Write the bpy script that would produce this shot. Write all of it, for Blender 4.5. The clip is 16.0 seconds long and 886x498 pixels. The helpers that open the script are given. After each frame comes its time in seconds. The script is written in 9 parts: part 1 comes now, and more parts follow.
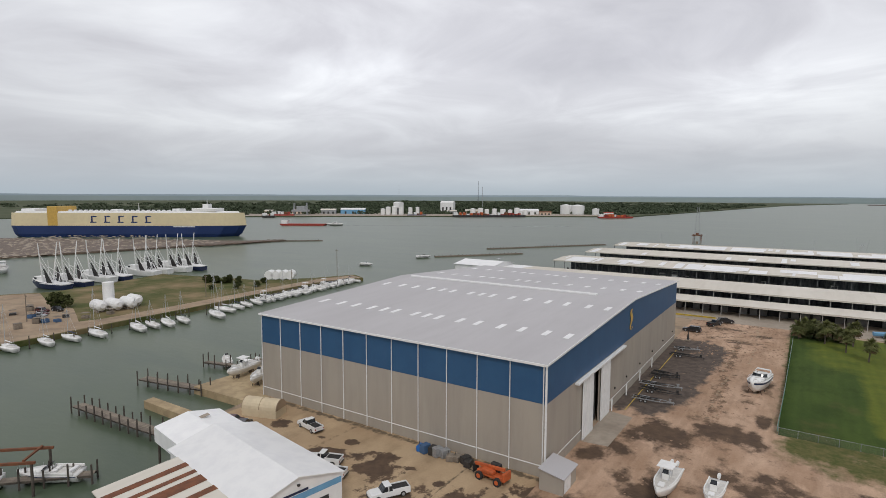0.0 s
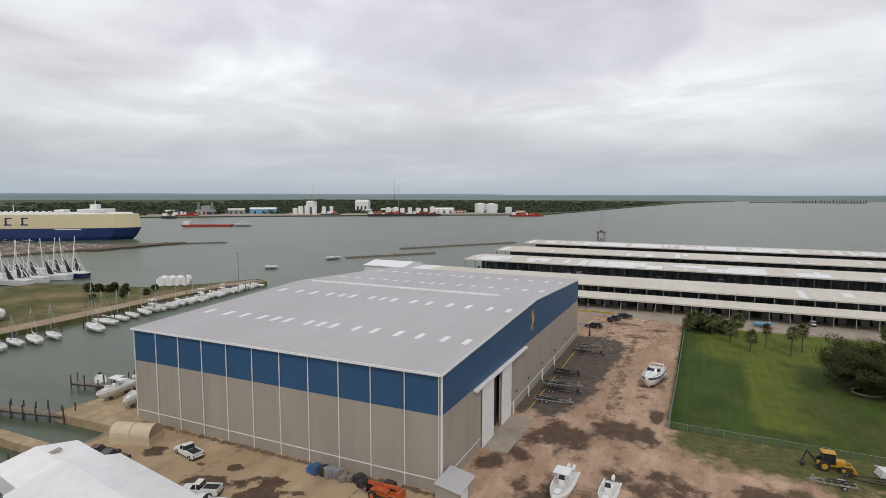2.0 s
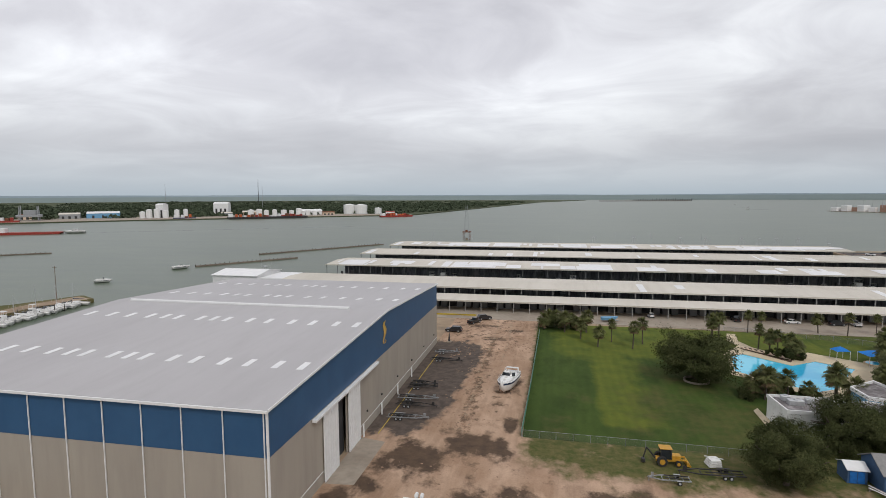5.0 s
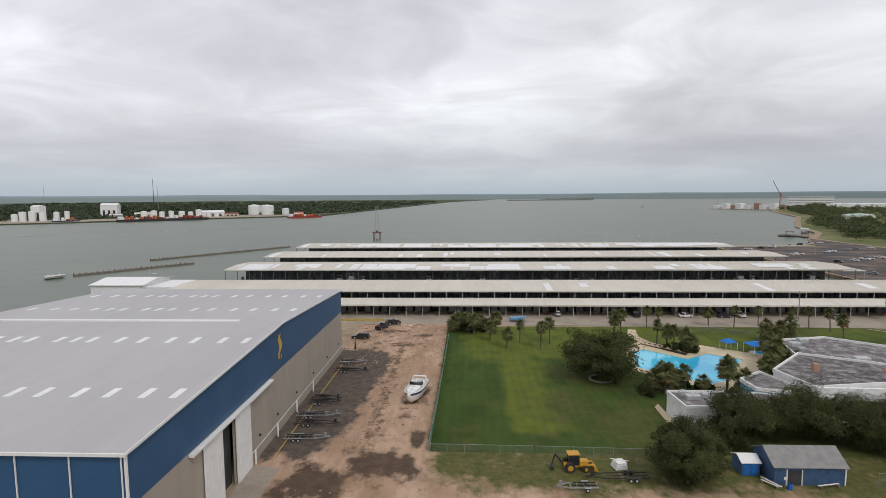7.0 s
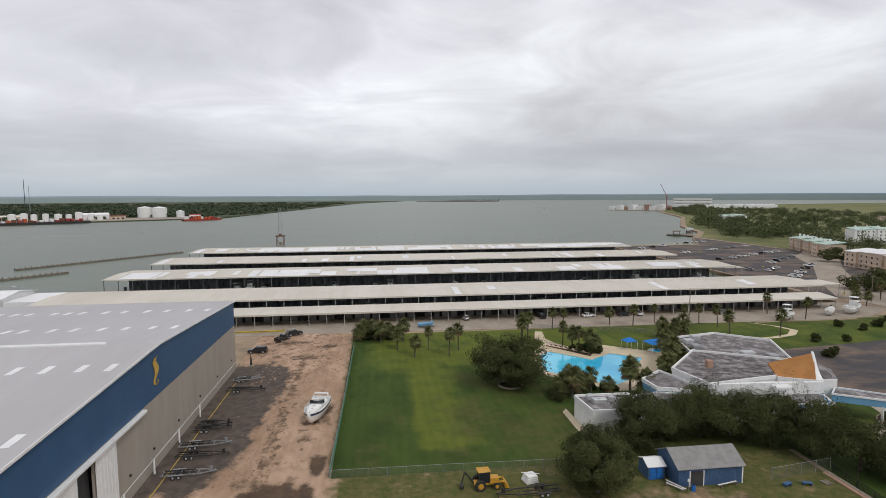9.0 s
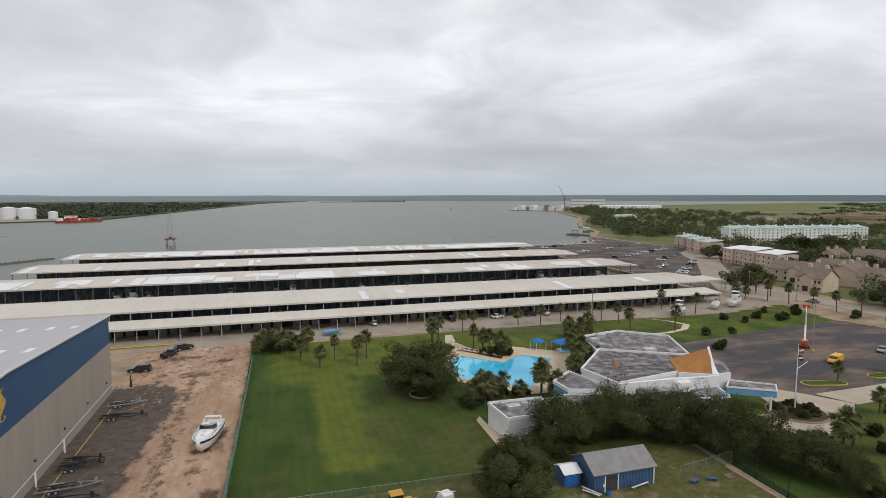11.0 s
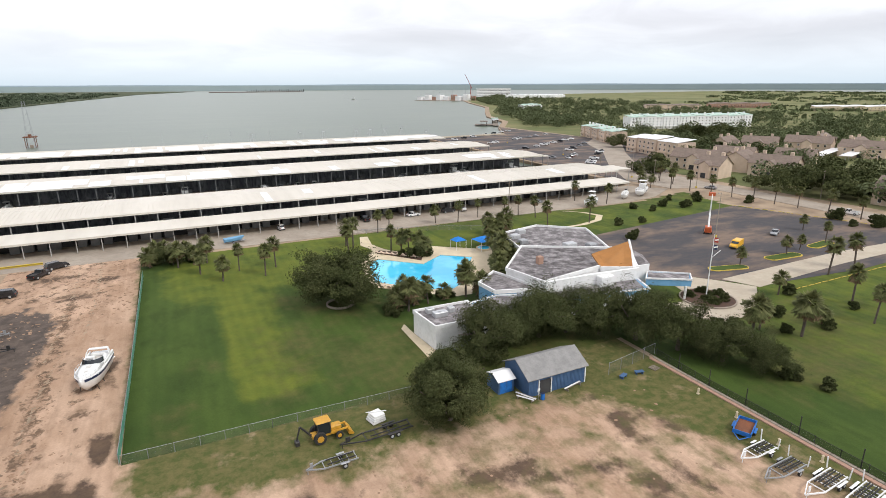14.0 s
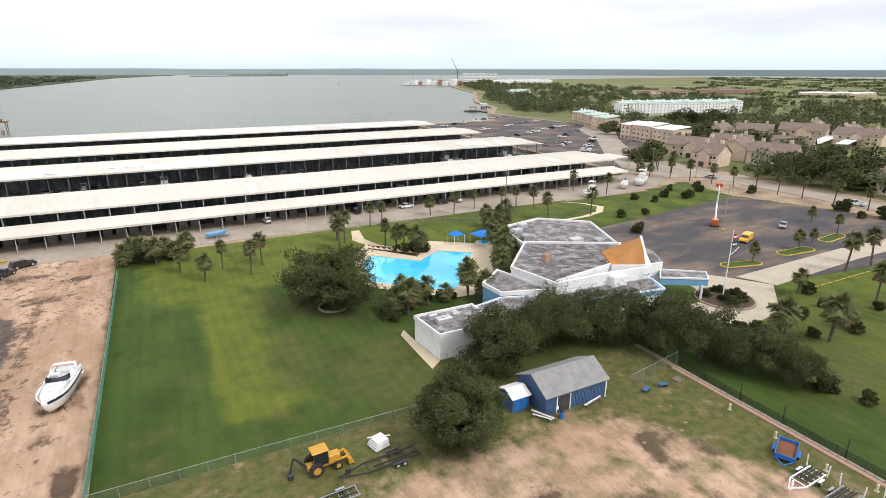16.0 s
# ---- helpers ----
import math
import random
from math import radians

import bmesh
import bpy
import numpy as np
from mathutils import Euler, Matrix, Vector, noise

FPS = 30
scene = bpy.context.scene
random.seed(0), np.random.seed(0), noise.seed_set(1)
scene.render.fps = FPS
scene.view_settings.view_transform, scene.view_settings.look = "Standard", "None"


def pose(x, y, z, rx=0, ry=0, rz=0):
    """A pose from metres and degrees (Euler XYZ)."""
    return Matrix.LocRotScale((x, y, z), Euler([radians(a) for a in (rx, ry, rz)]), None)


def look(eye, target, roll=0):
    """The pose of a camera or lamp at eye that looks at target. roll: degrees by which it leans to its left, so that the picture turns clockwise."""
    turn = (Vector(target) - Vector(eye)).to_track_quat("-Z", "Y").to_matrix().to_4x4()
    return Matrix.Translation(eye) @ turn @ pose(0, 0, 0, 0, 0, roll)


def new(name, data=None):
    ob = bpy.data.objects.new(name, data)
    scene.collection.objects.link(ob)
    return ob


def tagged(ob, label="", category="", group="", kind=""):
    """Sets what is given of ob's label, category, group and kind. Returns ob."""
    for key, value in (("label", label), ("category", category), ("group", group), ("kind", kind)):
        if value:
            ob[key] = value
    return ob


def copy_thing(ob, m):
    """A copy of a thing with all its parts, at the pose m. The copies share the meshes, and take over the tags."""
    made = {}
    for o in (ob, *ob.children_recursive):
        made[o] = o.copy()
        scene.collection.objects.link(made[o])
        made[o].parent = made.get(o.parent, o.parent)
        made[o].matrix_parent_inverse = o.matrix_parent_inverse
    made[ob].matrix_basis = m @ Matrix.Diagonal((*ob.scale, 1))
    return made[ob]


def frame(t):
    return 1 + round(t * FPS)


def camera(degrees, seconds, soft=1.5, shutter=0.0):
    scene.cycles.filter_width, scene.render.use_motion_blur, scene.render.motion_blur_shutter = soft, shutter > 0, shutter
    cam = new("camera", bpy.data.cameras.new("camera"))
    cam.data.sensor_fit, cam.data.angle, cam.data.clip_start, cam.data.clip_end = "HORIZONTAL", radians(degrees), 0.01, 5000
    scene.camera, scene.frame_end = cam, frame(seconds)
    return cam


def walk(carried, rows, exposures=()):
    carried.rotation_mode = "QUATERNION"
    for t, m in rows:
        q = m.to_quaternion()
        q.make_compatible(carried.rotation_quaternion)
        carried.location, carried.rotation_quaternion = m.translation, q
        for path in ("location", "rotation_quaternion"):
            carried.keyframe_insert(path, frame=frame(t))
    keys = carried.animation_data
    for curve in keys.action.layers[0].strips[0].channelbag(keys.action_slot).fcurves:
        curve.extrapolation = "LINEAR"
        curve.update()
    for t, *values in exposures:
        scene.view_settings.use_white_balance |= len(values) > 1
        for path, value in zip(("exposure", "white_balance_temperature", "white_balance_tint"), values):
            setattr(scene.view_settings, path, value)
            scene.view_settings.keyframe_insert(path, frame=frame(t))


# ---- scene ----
cam = camera(77.3, 16.0, 0.8)
PATH = [
    (0, (29.887, -72.766, 40.994), (28.795, -71.101, 40.804), 0.2),
    (0.5, (30.143, -71.261, 41.05), (29.115, -69.556, 40.858), 0.2),
    (1, (30.372, -69.754, 41.124), (29.407, -68.013, 40.93), 0.1),
    (1.5, (30.575, -68.209, 41.234), (29.677, -66.433, 41.041), 0.1),
    (2, (30.886, -66.685, 41.391), (30.053, -64.877, 41.197), 0.1),
    (2.5, (31.29, -65.094, 41.591), (30.526, -63.256, 41.397), -0.0),
    (3, (31.753, -63.562, 41.757), (31.058, -61.697, 41.563), -0.1),
    (3.5, (32.099, -62.051, 41.927), (31.478, -60.16, 41.733), -0.2),
    (4, (32.433, -60.56, 42.015), (31.885, -58.647, 41.821), -0.2),
    (6.5, (33.865, -52.972, 42.352), (33.697, -50.988, 42.157), -0.4),
    (7, (34.156, -51.481, 42.429), (34.067, -49.492, 42.233), -0.4),
    (7.5, (34.512, -49.917, 42.529), (34.503, -47.926, 42.335), -0.4),
    (8, (34.84, -48.35, 42.633), (34.912, -46.36, 42.437), -0.4),
    (8.5, (35.127, -46.87, 42.729), (35.281, -44.886, 42.535), -0.3),
    (9, (35.377, -45.372, 42.786), (35.613, -43.395, 42.593), -0.3),
    (11.5, (36.246, -38.005, 42.895), (36.889, -36.12, 42.709), -0.1),
    (12, (36.413, -36.536, 42.908), (37.135, -34.68, 42.723), -0.1),
    (12.5, (36.584, -35.038, 42.882), (37.382, -33.223, 42.618), -0.0),
    (13, (36.789, -33.378, 42.764), (37.617, -31.619, 42.296), -0.0),
    (13.5, (37.121, -31.434, 42.647), (37.957, -29.701, 42.1), -0.2),
    (14, (37.493, -29.283, 42.53), (38.337, -27.561, 41.96), -0.2),
    (14.5, (37.796, -27.073, 42.436), (38.65, -25.361, 41.851), -0.1),
    (15, (38.104, -24.853, 42.402), (38.968, -23.15, 41.807), -0.0),
    (15.5, (38.406, -22.625, 42.385), (39.278, -20.931, 41.778), -0.0),
    (16, (38.704, -20.458, 42.366), (39.586, -18.772, 41.748), 0.1),
]
walk(cam, [(t, look(eye, target, roll)) for t, eye, target, roll in PATH], exposures=[(0, -0.08), (3.0, -0.05), (7.0, -0.02), (12.3, 0.0), (13.0, 0.33), (13.6, 0.63), (14.5, 0.73), (16.0, 0.86)])

# ---- world and light ----
SUN_EL, SUN_ROT = radians(48), radians(150)
world = bpy.data.worlds.new("overcast_sky")
scene.world = world
world.use_nodes = True
wn, wl = world.node_tree.nodes, world.node_tree.links
wn.clear()


def wnode(kind, **sets):
    n = wn.new(kind)
    for k, v in sets.items():
        n.inputs[k.replace("_", " ")].default_value = v
    return n


w_out = wn.new("ShaderNodeOutputWorld")
w_bg = wn.new("ShaderNodeBackground")
w_sky = wn.new("ShaderNodeTexSky")
w_sky.sky_type = "NISHITA"
w_sky.sun_disc = False
w_sky.sun_elevation, w_sky.sun_rotation = SUN_EL, SUN_ROT
w_tc = wn.new("ShaderNodeTexCoord")
w_sep = wn.new("ShaderNodeSeparateXYZ")
wl.new(w_tc.outputs["Generated"], w_sep.inputs[0])


def wmath(op, a, b=None, clamp=False):
    n = wn.new("ShaderNodeMath")
    n.operation, n.use_clamp = op, clamp
    for i, v in enumerate((a, b)):
        if v is None:
            continue
        if isinstance(v, (int, float)):
            n.inputs[i].default_value = v
        else:
            wl.new(v, n.inputs[i])
    return n.outputs[0]


def wramp(fac, stops):
    n = wn.new("ShaderNodeValToRGB")
    e = n.color_ramp.elements
    while len(e) < len(stops):
        e.new(0.5)
    for el, (p, c) in zip(e, stops):
        el.position, el.color = p, (*c, 1)
    wl.new(fac, n.inputs[0])
    return n.outputs[0]


def wmix(fac, a, b):
    n = wn.new("ShaderNodeMixRGB")
    for s, v in zip(n.inputs, (fac, a, b)):
        if isinstance(v, (int, float)):
            s.default_value = v
        elif isinstance(v, tuple):
            s.default_value = (*v, 1)
        else:
            wl.new(v, s)
    return n.outputs[0]


# cloud sheet seen in perspective: the direction laid on a flat ceiling
up = wmath("MAXIMUM", w_sep.outputs[2], 0.0)
low = wmath("ADD", up, 0.16)
cu = wmath("DIVIDE", w_sep.outputs[0], low)
cv = wmath("DIVIDE", w_sep.outputs[1], low)
w_vec = wn.new("ShaderNodeCombineXYZ")
wl.new(cu, w_vec.inputs[0]), wl.new(cv, w_vec.inputs[1])


def wnoise(scale, detail, rough, distort, off=(0, 0, 0)):
    m = wn.new("ShaderNodeMapping")
    m.inputs["Location"].default_value = off
    wl.new(w_vec.outputs[0], m.inputs[0])
    n = wnode("ShaderNodeTexNoise", Scale=scale, Detail=detail, Roughness=rough, Distortion=distort)
    wl.new(m.outputs[0], n.inputs["Vector"])
    return n.outputs[0]


big = wnoise(0.42, 4, 0.45, 0.4, (3.1, 1.7, 0))
mid = wnoise(1.3, 6, 0.55, 0.6, (0.4, 7.2, 2))
cloud = wmath("ADD", wmath("MULTIPLY", big, 0.62), wmath("MULTIPLY", mid, 0.38))
sheet = wramp(cloud, [(0.37, (0.53, 0.525, 0.56)), (0.45, (0.64, 0.635, 0.67)), (0.52, (0.80, 0.805, 0.84)), (0.60, (1.02, 1.035, 1.06))])
w_skydim = wn.new("ShaderNodeMixRGB")
w_skydim.blend_type = "MULTIPLY"
w_skydim.inputs[0].default_value = 1.0
w_skydim.inputs[2].default_value = (0.12, 0.12, 0.12, 1)
wl.new(w_sky.outputs[0], w_skydim.inputs[1])
body = wmix(0.93, w_skydim.outputs[0], sheet)
# brighter overhead, grey-blue haze along the horizon
lift = wramp(up, [(0.0, (0.44, 0.51, 0.57)), (0.03, (0.49, 0.54, 0.59)), (0.08, (0.47, 0.49, 0.53)), (0.3, (0.80, 0.81, 0.83))])
keep = wmath("MULTIPLY", wmath("SUBTRACT", up, 0.0), 4.5, True)
full = wmix(keep, lift, body)
# the cloud sheet is thinner and brighter to the north-north-west, thicker to the north-east
flat_len = wmath("MAXIMUM", wmath("SQRT", wmath("ADD", wmath("MULTIPLY", w_sep.outputs[0], w_sep.outputs[0]), wmath("MULTIPLY", w_sep.outputs[1], w_sep.outputs[1]))), 0.02)
facing = wmath("DIVIDE", wmath("ADD", wmath("MULTIPLY", w_sep.outputs[0], -0.42), wmath("MULTIPLY", w_sep.outputs[1], 0.91)), flat_len)
thin_gain = wramp(facing, [(0.0, (0.92, 0.92, 0.93)), (0.45, (0.93, 0.93, 0.94)), (0.80, (1.02, 1.02, 1.02)), (0.95, (1.20, 1.20, 1.20))])
w_gain = wn.new("ShaderNodeMixRGB")
w_gain.blend_type = "MULTIPLY"
wl.new(wmath("MULTIPLY", up, 6.0, True), w_gain.inputs[0])
wl.new(full, w_gain.inputs[1])
wl.new(thin_gain, w_gain.inputs[2])
wl.new(w_gain.outputs[0], w_bg.inputs[0])
w_bg.inputs[1].default_value = 1.0
wl.new(w_bg.outputs[0], w_out.inputs[0])

sun = new("sun", bpy.data.lights.new("sun", "SUN"))
sun.data.energy, sun.data.angle, sun.data.color = 1.1, radians(14), (1.0, 0.96, 0.9)
sun.matrix_world = look((0, 0, 300), Vector((0, 0, 300)) - Vector((math.sin(SUN_ROT) * math.cos(SUN_EL), math.cos(SUN_ROT) * math.cos(SUN_EL), math.sin(SUN_EL))))
scene.view_settings.exposure = 0.0

# ---- materials ----
def hexc(h):
    """Linear colour from an sRGB triple in 0..255."""
    return tuple(((v / 255 + 0.055) / 1.055) ** 2.4 if v > 10 else v / 255 / 12.92 for v in h)


def material(name, c1, c2=None, scale=0.5, rough=0.75, metal=0.0, c3=None, scale3=6.0, amount3=0.5, bump=0.0, bump_scale=20.0, vary=0.0,
             stretch=(1, 1, 1), spec=0.4, low=0.4, high=0.62, island=False):
    """Surface with two scales of colour variation, a fine relief, and a shift from object to object (or clump to clump)."""
    m = bpy.data.materials.new(name)
    m.use_nodes = True
    nt = m.node_tree
    n, l = nt.nodes, nt.links
    b = n["Principled BSDF"]
    b.inputs["Roughness"].default_value, b.inputs["Metallic"].default_value = rough, metal
    b.inputs["Specular IOR Level"].default_value = spec
    b.inputs["Base Color"].default_value = (*c1, 1)
    tc = n.new("ShaderNodeTexCoord")
    mp = n.new("ShaderNodeMapping")
    mp.inputs["Scale"].default_value = stretch
    l.new(tc.outputs["Object"], mp.inputs[0])
    col = None

    def noise_fac(sc, det, lo, hi):
        t = n.new("ShaderNodeTexNoise")
        t.inputs["Scale"].default_value, t.inputs["Detail"].default_value = sc, det
        t.inputs["Roughness"].default_value = 0.6
        l.new(mp.outputs[0], t.inputs["Vector"])
        r = n.new("ShaderNodeMapRange")
        r.inputs["From Min"].default_value, r.inputs["From Max"].default_value = lo, hi
        l.new(t.outputs[0], r.inputs[0])
        return r.outputs[0], t.outputs[0]

    def mix(fac, a, bb, mode="MIX"):
        x = n.new("ShaderNodeMixRGB")
        x.blend_type = mode
        for s, v in zip(x.inputs, (fac, a, bb)):
            if isinstance(v, (int, float)):
                s.default_value = v
            elif isinstance(v, tuple):
                s.default_value = (*v, 1)
            else:
                l.new(v, s)
        return x.outputs[0]

    if c2:
        col = mix(noise_fac(scale, 6, low, high)[0], c1, c2)
    if c3:
        f3 = noise_fac(scale3, 5, 0.45, 0.7)[0]
        mul = n.new("ShaderNodeMath")
        mul.operation = "MULTIPLY"
        mul.inputs[1].default_value = amount3
        l.new(f3, mul.inputs[0])
        col = mix(mul.outputs[0], col or c1, c3)
    if vary:
        if island:
            rnd = n.new("ShaderNodeNewGeometry").outputs["Random Per Island"]
        else:
            rnd = n.new("ShaderNodeObjectInfo").outputs["Random"]
        mr = n.new("ShaderNodeMapRange")
        mr.inputs["To Min"].default_value, mr.inputs["To Max"].default_value = 1 - vary, 1 + vary
        l.new(rnd, mr.inputs[0])
        hs = n.new("ShaderNodeHueSaturation")
        l.new(mr.outputs[0], hs.inputs["Value"])
        if col is None:
            hs.inputs["Color"].default_value = (*c1, 1)
        else:
            l.new(col, hs.inputs["Color"])
        col = hs.outputs[0]
    if col is not None:
        l.new(col, b.inputs["Base Color"])
    if bump:
        bp = n.new("ShaderNodeBump")
        bp.inputs["Strength"].default_value = bump
        bp.inputs["Distance"].default_value = 0.05
        l.new(noise_fac(bump_scale, 6, 0, 1)[1], bp.inputs["Height"])
        l.new(bp.outputs[0], b.inputs["Normal"])
    return m


yard_clod = material("packed_dirt", (0.38, 0.25, 0.165), (0.26, 0.16, 0.10), 0.06, 0.95, c3=(0.15, 0.105, 0.075), scale3=0.35, amount3=0.7, bump=0.6, bump_scale=1.2, stretch=(1, 0.4, 1))
sandlot = material("sandy_lot", (0.37, 0.28, 0.19), (0.29, 0.21, 0.14), 0.09, 0.95, c3=(0.13, 0.10, 0.075), scale3=0.14, amount3=0.6, bump=0.3, bump_scale=2)
soil_dark = material("wet_soil", (0.11, 0.082, 0.062), (0.17, 0.122, 0.09), 0.3, 0.7, c3=(0.055, 0.045, 0.04), scale3=1.0, bump=0.4, bump_scale=3)
lawn = material("mown_lawn", (0.042, 0.078, 0.015), (0.082, 0.112, 0.026), 0.04, 0.95, c3=(0.105, 0.096, 0.036), scale3=0.09, amount3=0.5, bump=0.5, bump_scale=6, spec=0.15)
meadow = material("rough_grass", (0.070, 0.085, 0.026), (0.13, 0.115, 0.05), 0.05, 0.95, c3=(0.30, 0.215, 0.13), scale3=0.06, amount3=0.75, bump=0.5, bump_scale=4, spec=0.15)
farland = material("far_land", (0.115, 0.135, 0.055), (0.19, 0.19, 0.09), 0.006, 0.95, c3=(0.26, 0.22, 0.115), scale3=0.02, amount3=0.6, spec=0.1)
asphalt = material("old_asphalt", (0.055, 0.052, 0.056), (0.19, 0.135, 0.10), 0.09, 0.9, c3=(0.085, 0.070, 0.064), scale3=0.5, amount3=0.7, bump=0.2, bump_scale=12, low=0.46, high=0.62, stretch=(0.45, 1, 1))
concrete = material("weathered_concrete", (0.36, 0.31, 0.25), (0.29, 0.24, 0.19), 0.12, 0.9, c3=(0.20, 0.17, 0.14), scale3=0.8, amount3=0.4, bump=0.15, bump_scale=10)
pale_concrete = material("pale_concrete", (0.46, 0.40, 0.31), (0.40, 0.34, 0.26), 0.2, 0.85, c3=(0.32, 0.27, 0.21), scale3=1.2, amount3=0.3, bump=0.1)
water_mat = material("harbour_water", (0.070, 0.096, 0.060), (0.090, 0.114, 0.072), 0.02, 0.30, c3=(0.052, 0.078, 0.054), scale3=0.07, amount3=0.7, bump=0.8, bump_scale=0.7, spec=0.2, stretch=(0.3, 1, 1))
tan_metal = material("tan_metal_siding", (0.385, 0.345, 0.29), (0.355, 0.318, 0.27), 0.15, 0.55, c3=(0.25, 0.22, 0.19), scale3=0.5, amount3=0.3, spec=0.3, stretch=(1, 1, 0.15))
blue_metal = material("blue_metal_siding", (0.030, 0.088, 0.185), (0.034, 0.098, 0.20), 0.2, 0.5, spec=0.3)
roof_grey = material("grey_roof_sheet", (0.46, 0.445, 0.45), (0.42, 0.405, 0.41), 0.06, 0.5, c3=(0.36, 0.35, 0.35), scale3=0.6, amount3=0.25, spec=0.35, stretch=(1, 0.2, 1))
white_paint = material("white_paint", (0.80, 0.80, 0.79), (0.74, 0.74, 0.73), 0.8, 0.5, c3=(0.6, 0.58, 0.55), scale3=2.5, amount3=0.25)
cream_roof = material("cream_roof_sheet", (0.645, 0.605, 0.53), (0.59, 0.55, 0.475), 0.05, 0.55, c3=(0.44, 0.40, 0.34), scale3=0.4, amount3=0.2, stretch=(1, 0.15, 1))
new_sheet = material("bright_roof_sheet", (0.80, 0.80, 0.79), (0.74, 0.74, 0.74), 0.4, 0.35, vary=0.06)
dark_timber = material("dark_wet_timber", (0.060, 0.050, 0.042), (0.10, 0.085, 0.07), 0.6, 0.9, bump=0.3)
grey_timber = material("weathered_timber", (0.25, 0.21, 0.165), (0.18, 0.15, 0.12), 0.5, 0.9, c3=(0.10, 0.085, 0.07), scale3=3, bump=0.3, vary=0.15)
post_grey = material("painted_post", (0.42, 0.41, 0.39), (0.33, 0.32, 0.30), 1.0, 0.6, vary=0.1)
# near-black colour that paints the shade inside openings and recesses
interior_shade = material("interior_shade_black", (0.035, 0.035, 0.037), (0.055, 0.055, 0.055), 0.3, 0.9)
locker_grey = material("locker_grey", (0.20, 0.20, 0.20), (0.15, 0.15, 0.15), 0.3, 0.7, vary=0.25)
gelcoat = material("white_gelcoat", (0.80, 0.80, 0.78), (0.74, 0.73, 0.71), 0.7, 0.25, c3=(0.62, 0.60, 0.55), scale3=3, amount3=0.25, vary=0.06)
cockpit_grey = material("cockpit_liner", (0.62, 0.60, 0.56), (0.5, 0.48, 0.45), 1.5, 0.5)
navy = material("navy_paint", (0.018, 0.026, 0.065), (0.026, 0.036, 0.085), 0.4, 0.35)
glass_dark = material("tinted_glass", (0.02, 0.024, 0.028), rough=0.06, spec=0.6)
rubber = material("black_rubber", (0.022, 0.022, 0.022), (0.04, 0.038, 0.035), 5, 0.85)
black_metal = material("black_painted_steel", (0.025, 0.025, 0.027), (0.05, 0.045, 0.04), 2, 0.5)
galvanised = material("galvanised_steel", (0.40, 0.41, 0.42), (0.30, 0.31, 0.32), 3, 0.45, 0.5)
aluminium = material("dull_aluminium", (0.55, 0.56, 0.57), (0.46, 0.47, 0.48), 2, 0.4, 0.4)
car_white = material("white_car_paint", (0.78, 0.78, 0.77), (0.72, 0.72, 0.71), 1, 0.2)
car_black = material("black_car_paint", (0.020, 0.021, 0.024), rough=0.15, c2=(0.03, 0.03, 0.033), spec=0.5)
car_maroon = material("maroon_car_paint", (0.075, 0.016, 0.016), rough=0.2, c2=(0.09, 0.02, 0.02))
car_silver = material("silver_car_paint", (0.36, 0.37, 0.38), rough=0.25, c2=(0.32, 0.33, 0.34), metal=0.3)
orange_paint = material("orange_machine_paint", (0.56, 0.115, 0.030), (0.42, 0.09, 0.03), 1.2, 0.5, c3=(0.18, 0.07, 0.04), scale3=4, amount3=0.35)
yellow_paint = material("yellow_machine_paint", (0.62, 0.33, 0.035), (0.52, 0.27, 0.03), 1.2, 0.45, c3=(0.2, 0.12, 0.05), scale3=4, amount3=0.3)
van_yellow = material("yellow_van_paint", (0.75, 0.40, 0.015), (0.68, 0.36, 0.015), 1.0, 0.3)
kerb_yellow = material("yellow_kerb_paint", (0.58, 0.42, 0.05), (0.45, 0.34, 0.08), 1.5, 0.8)
club_white = material("white_stucco", (0.82, 0.82, 0.81), (0.76, 0.76, 0.75), 0.4, 0.85, c3=(0.5, 0.49, 0.46), scale3=1.5, amount3=0.3, bump=0.1)
club_blue = material("sky_blue_paint", (0.16, 0.36, 0.56), (0.14, 0.32, 0.50), 0.5, 0.6)
club_roof = material("worn_gravel_roof", (0.13, 0.118, 0.118), (0.36, 0.335, 0.335), 0.5, 0.9, c3=(0.075, 0.068, 0.07), scale3=1.6, amount3=0.8, bump=0.25, low=0.42, high=0.66)
orange_roof = material("ochre_metal_roof", (0.40, 0.175, 0.045), (0.34, 0.15, 0.04), 0.6, 0.6)
shed_blue = material("faded_blue_boards", (0.055, 0.115, 0.225), (0.045, 0.095, 0.19), 0.7, 0.7, c3=(0.09, 0.14, 0.22), scale3=3, amount3=0.4)
shingle = material("grey_shingle", (0.27, 0.265, 0.255), (0.22, 0.215, 0.21), 0.8, 0.85, c3=(0.17, 0.165, 0.16), scale3=4, amount3=0.5, bump=0.2)
blue_plastic = material("bright_blue_plastic", (0.02, 0.16, 0.50), (0.02, 0.12, 0.38), 2, 0.4)
blue_canvas = material("blue_shade_canvas", (0.012, 0.19, 0.60), (0.012, 0.16, 0.50), 0.8, 0.8)
pool_tile = material("pool_basin", (0.06, 0.52, 0.80), (0.10, 0.60, 0.84), 0.06, 0.5)
pool_water = material("pool_water_surface", (0.035, 0.42, 0.70), (0.10, 0.58, 0.80), 0.045, 0.06, bump=0.05, bump_scale=2.5, low=0.42, high=0.58)
deck_cream = material("cream_pool_deck", (0.62, 0.52, 0.36), (0.55, 0.46, 0.32), 0.4, 0.8, c3=(0.42, 0.35, 0.25), scale3=2, amount3=0.25)
leaf_oak = material("oak_leaves", (0.050, 0.060, 0.023), (0.086, 0.094, 0.040), 0.3, 0.95, vary=0.3, island=True, spec=0.05)
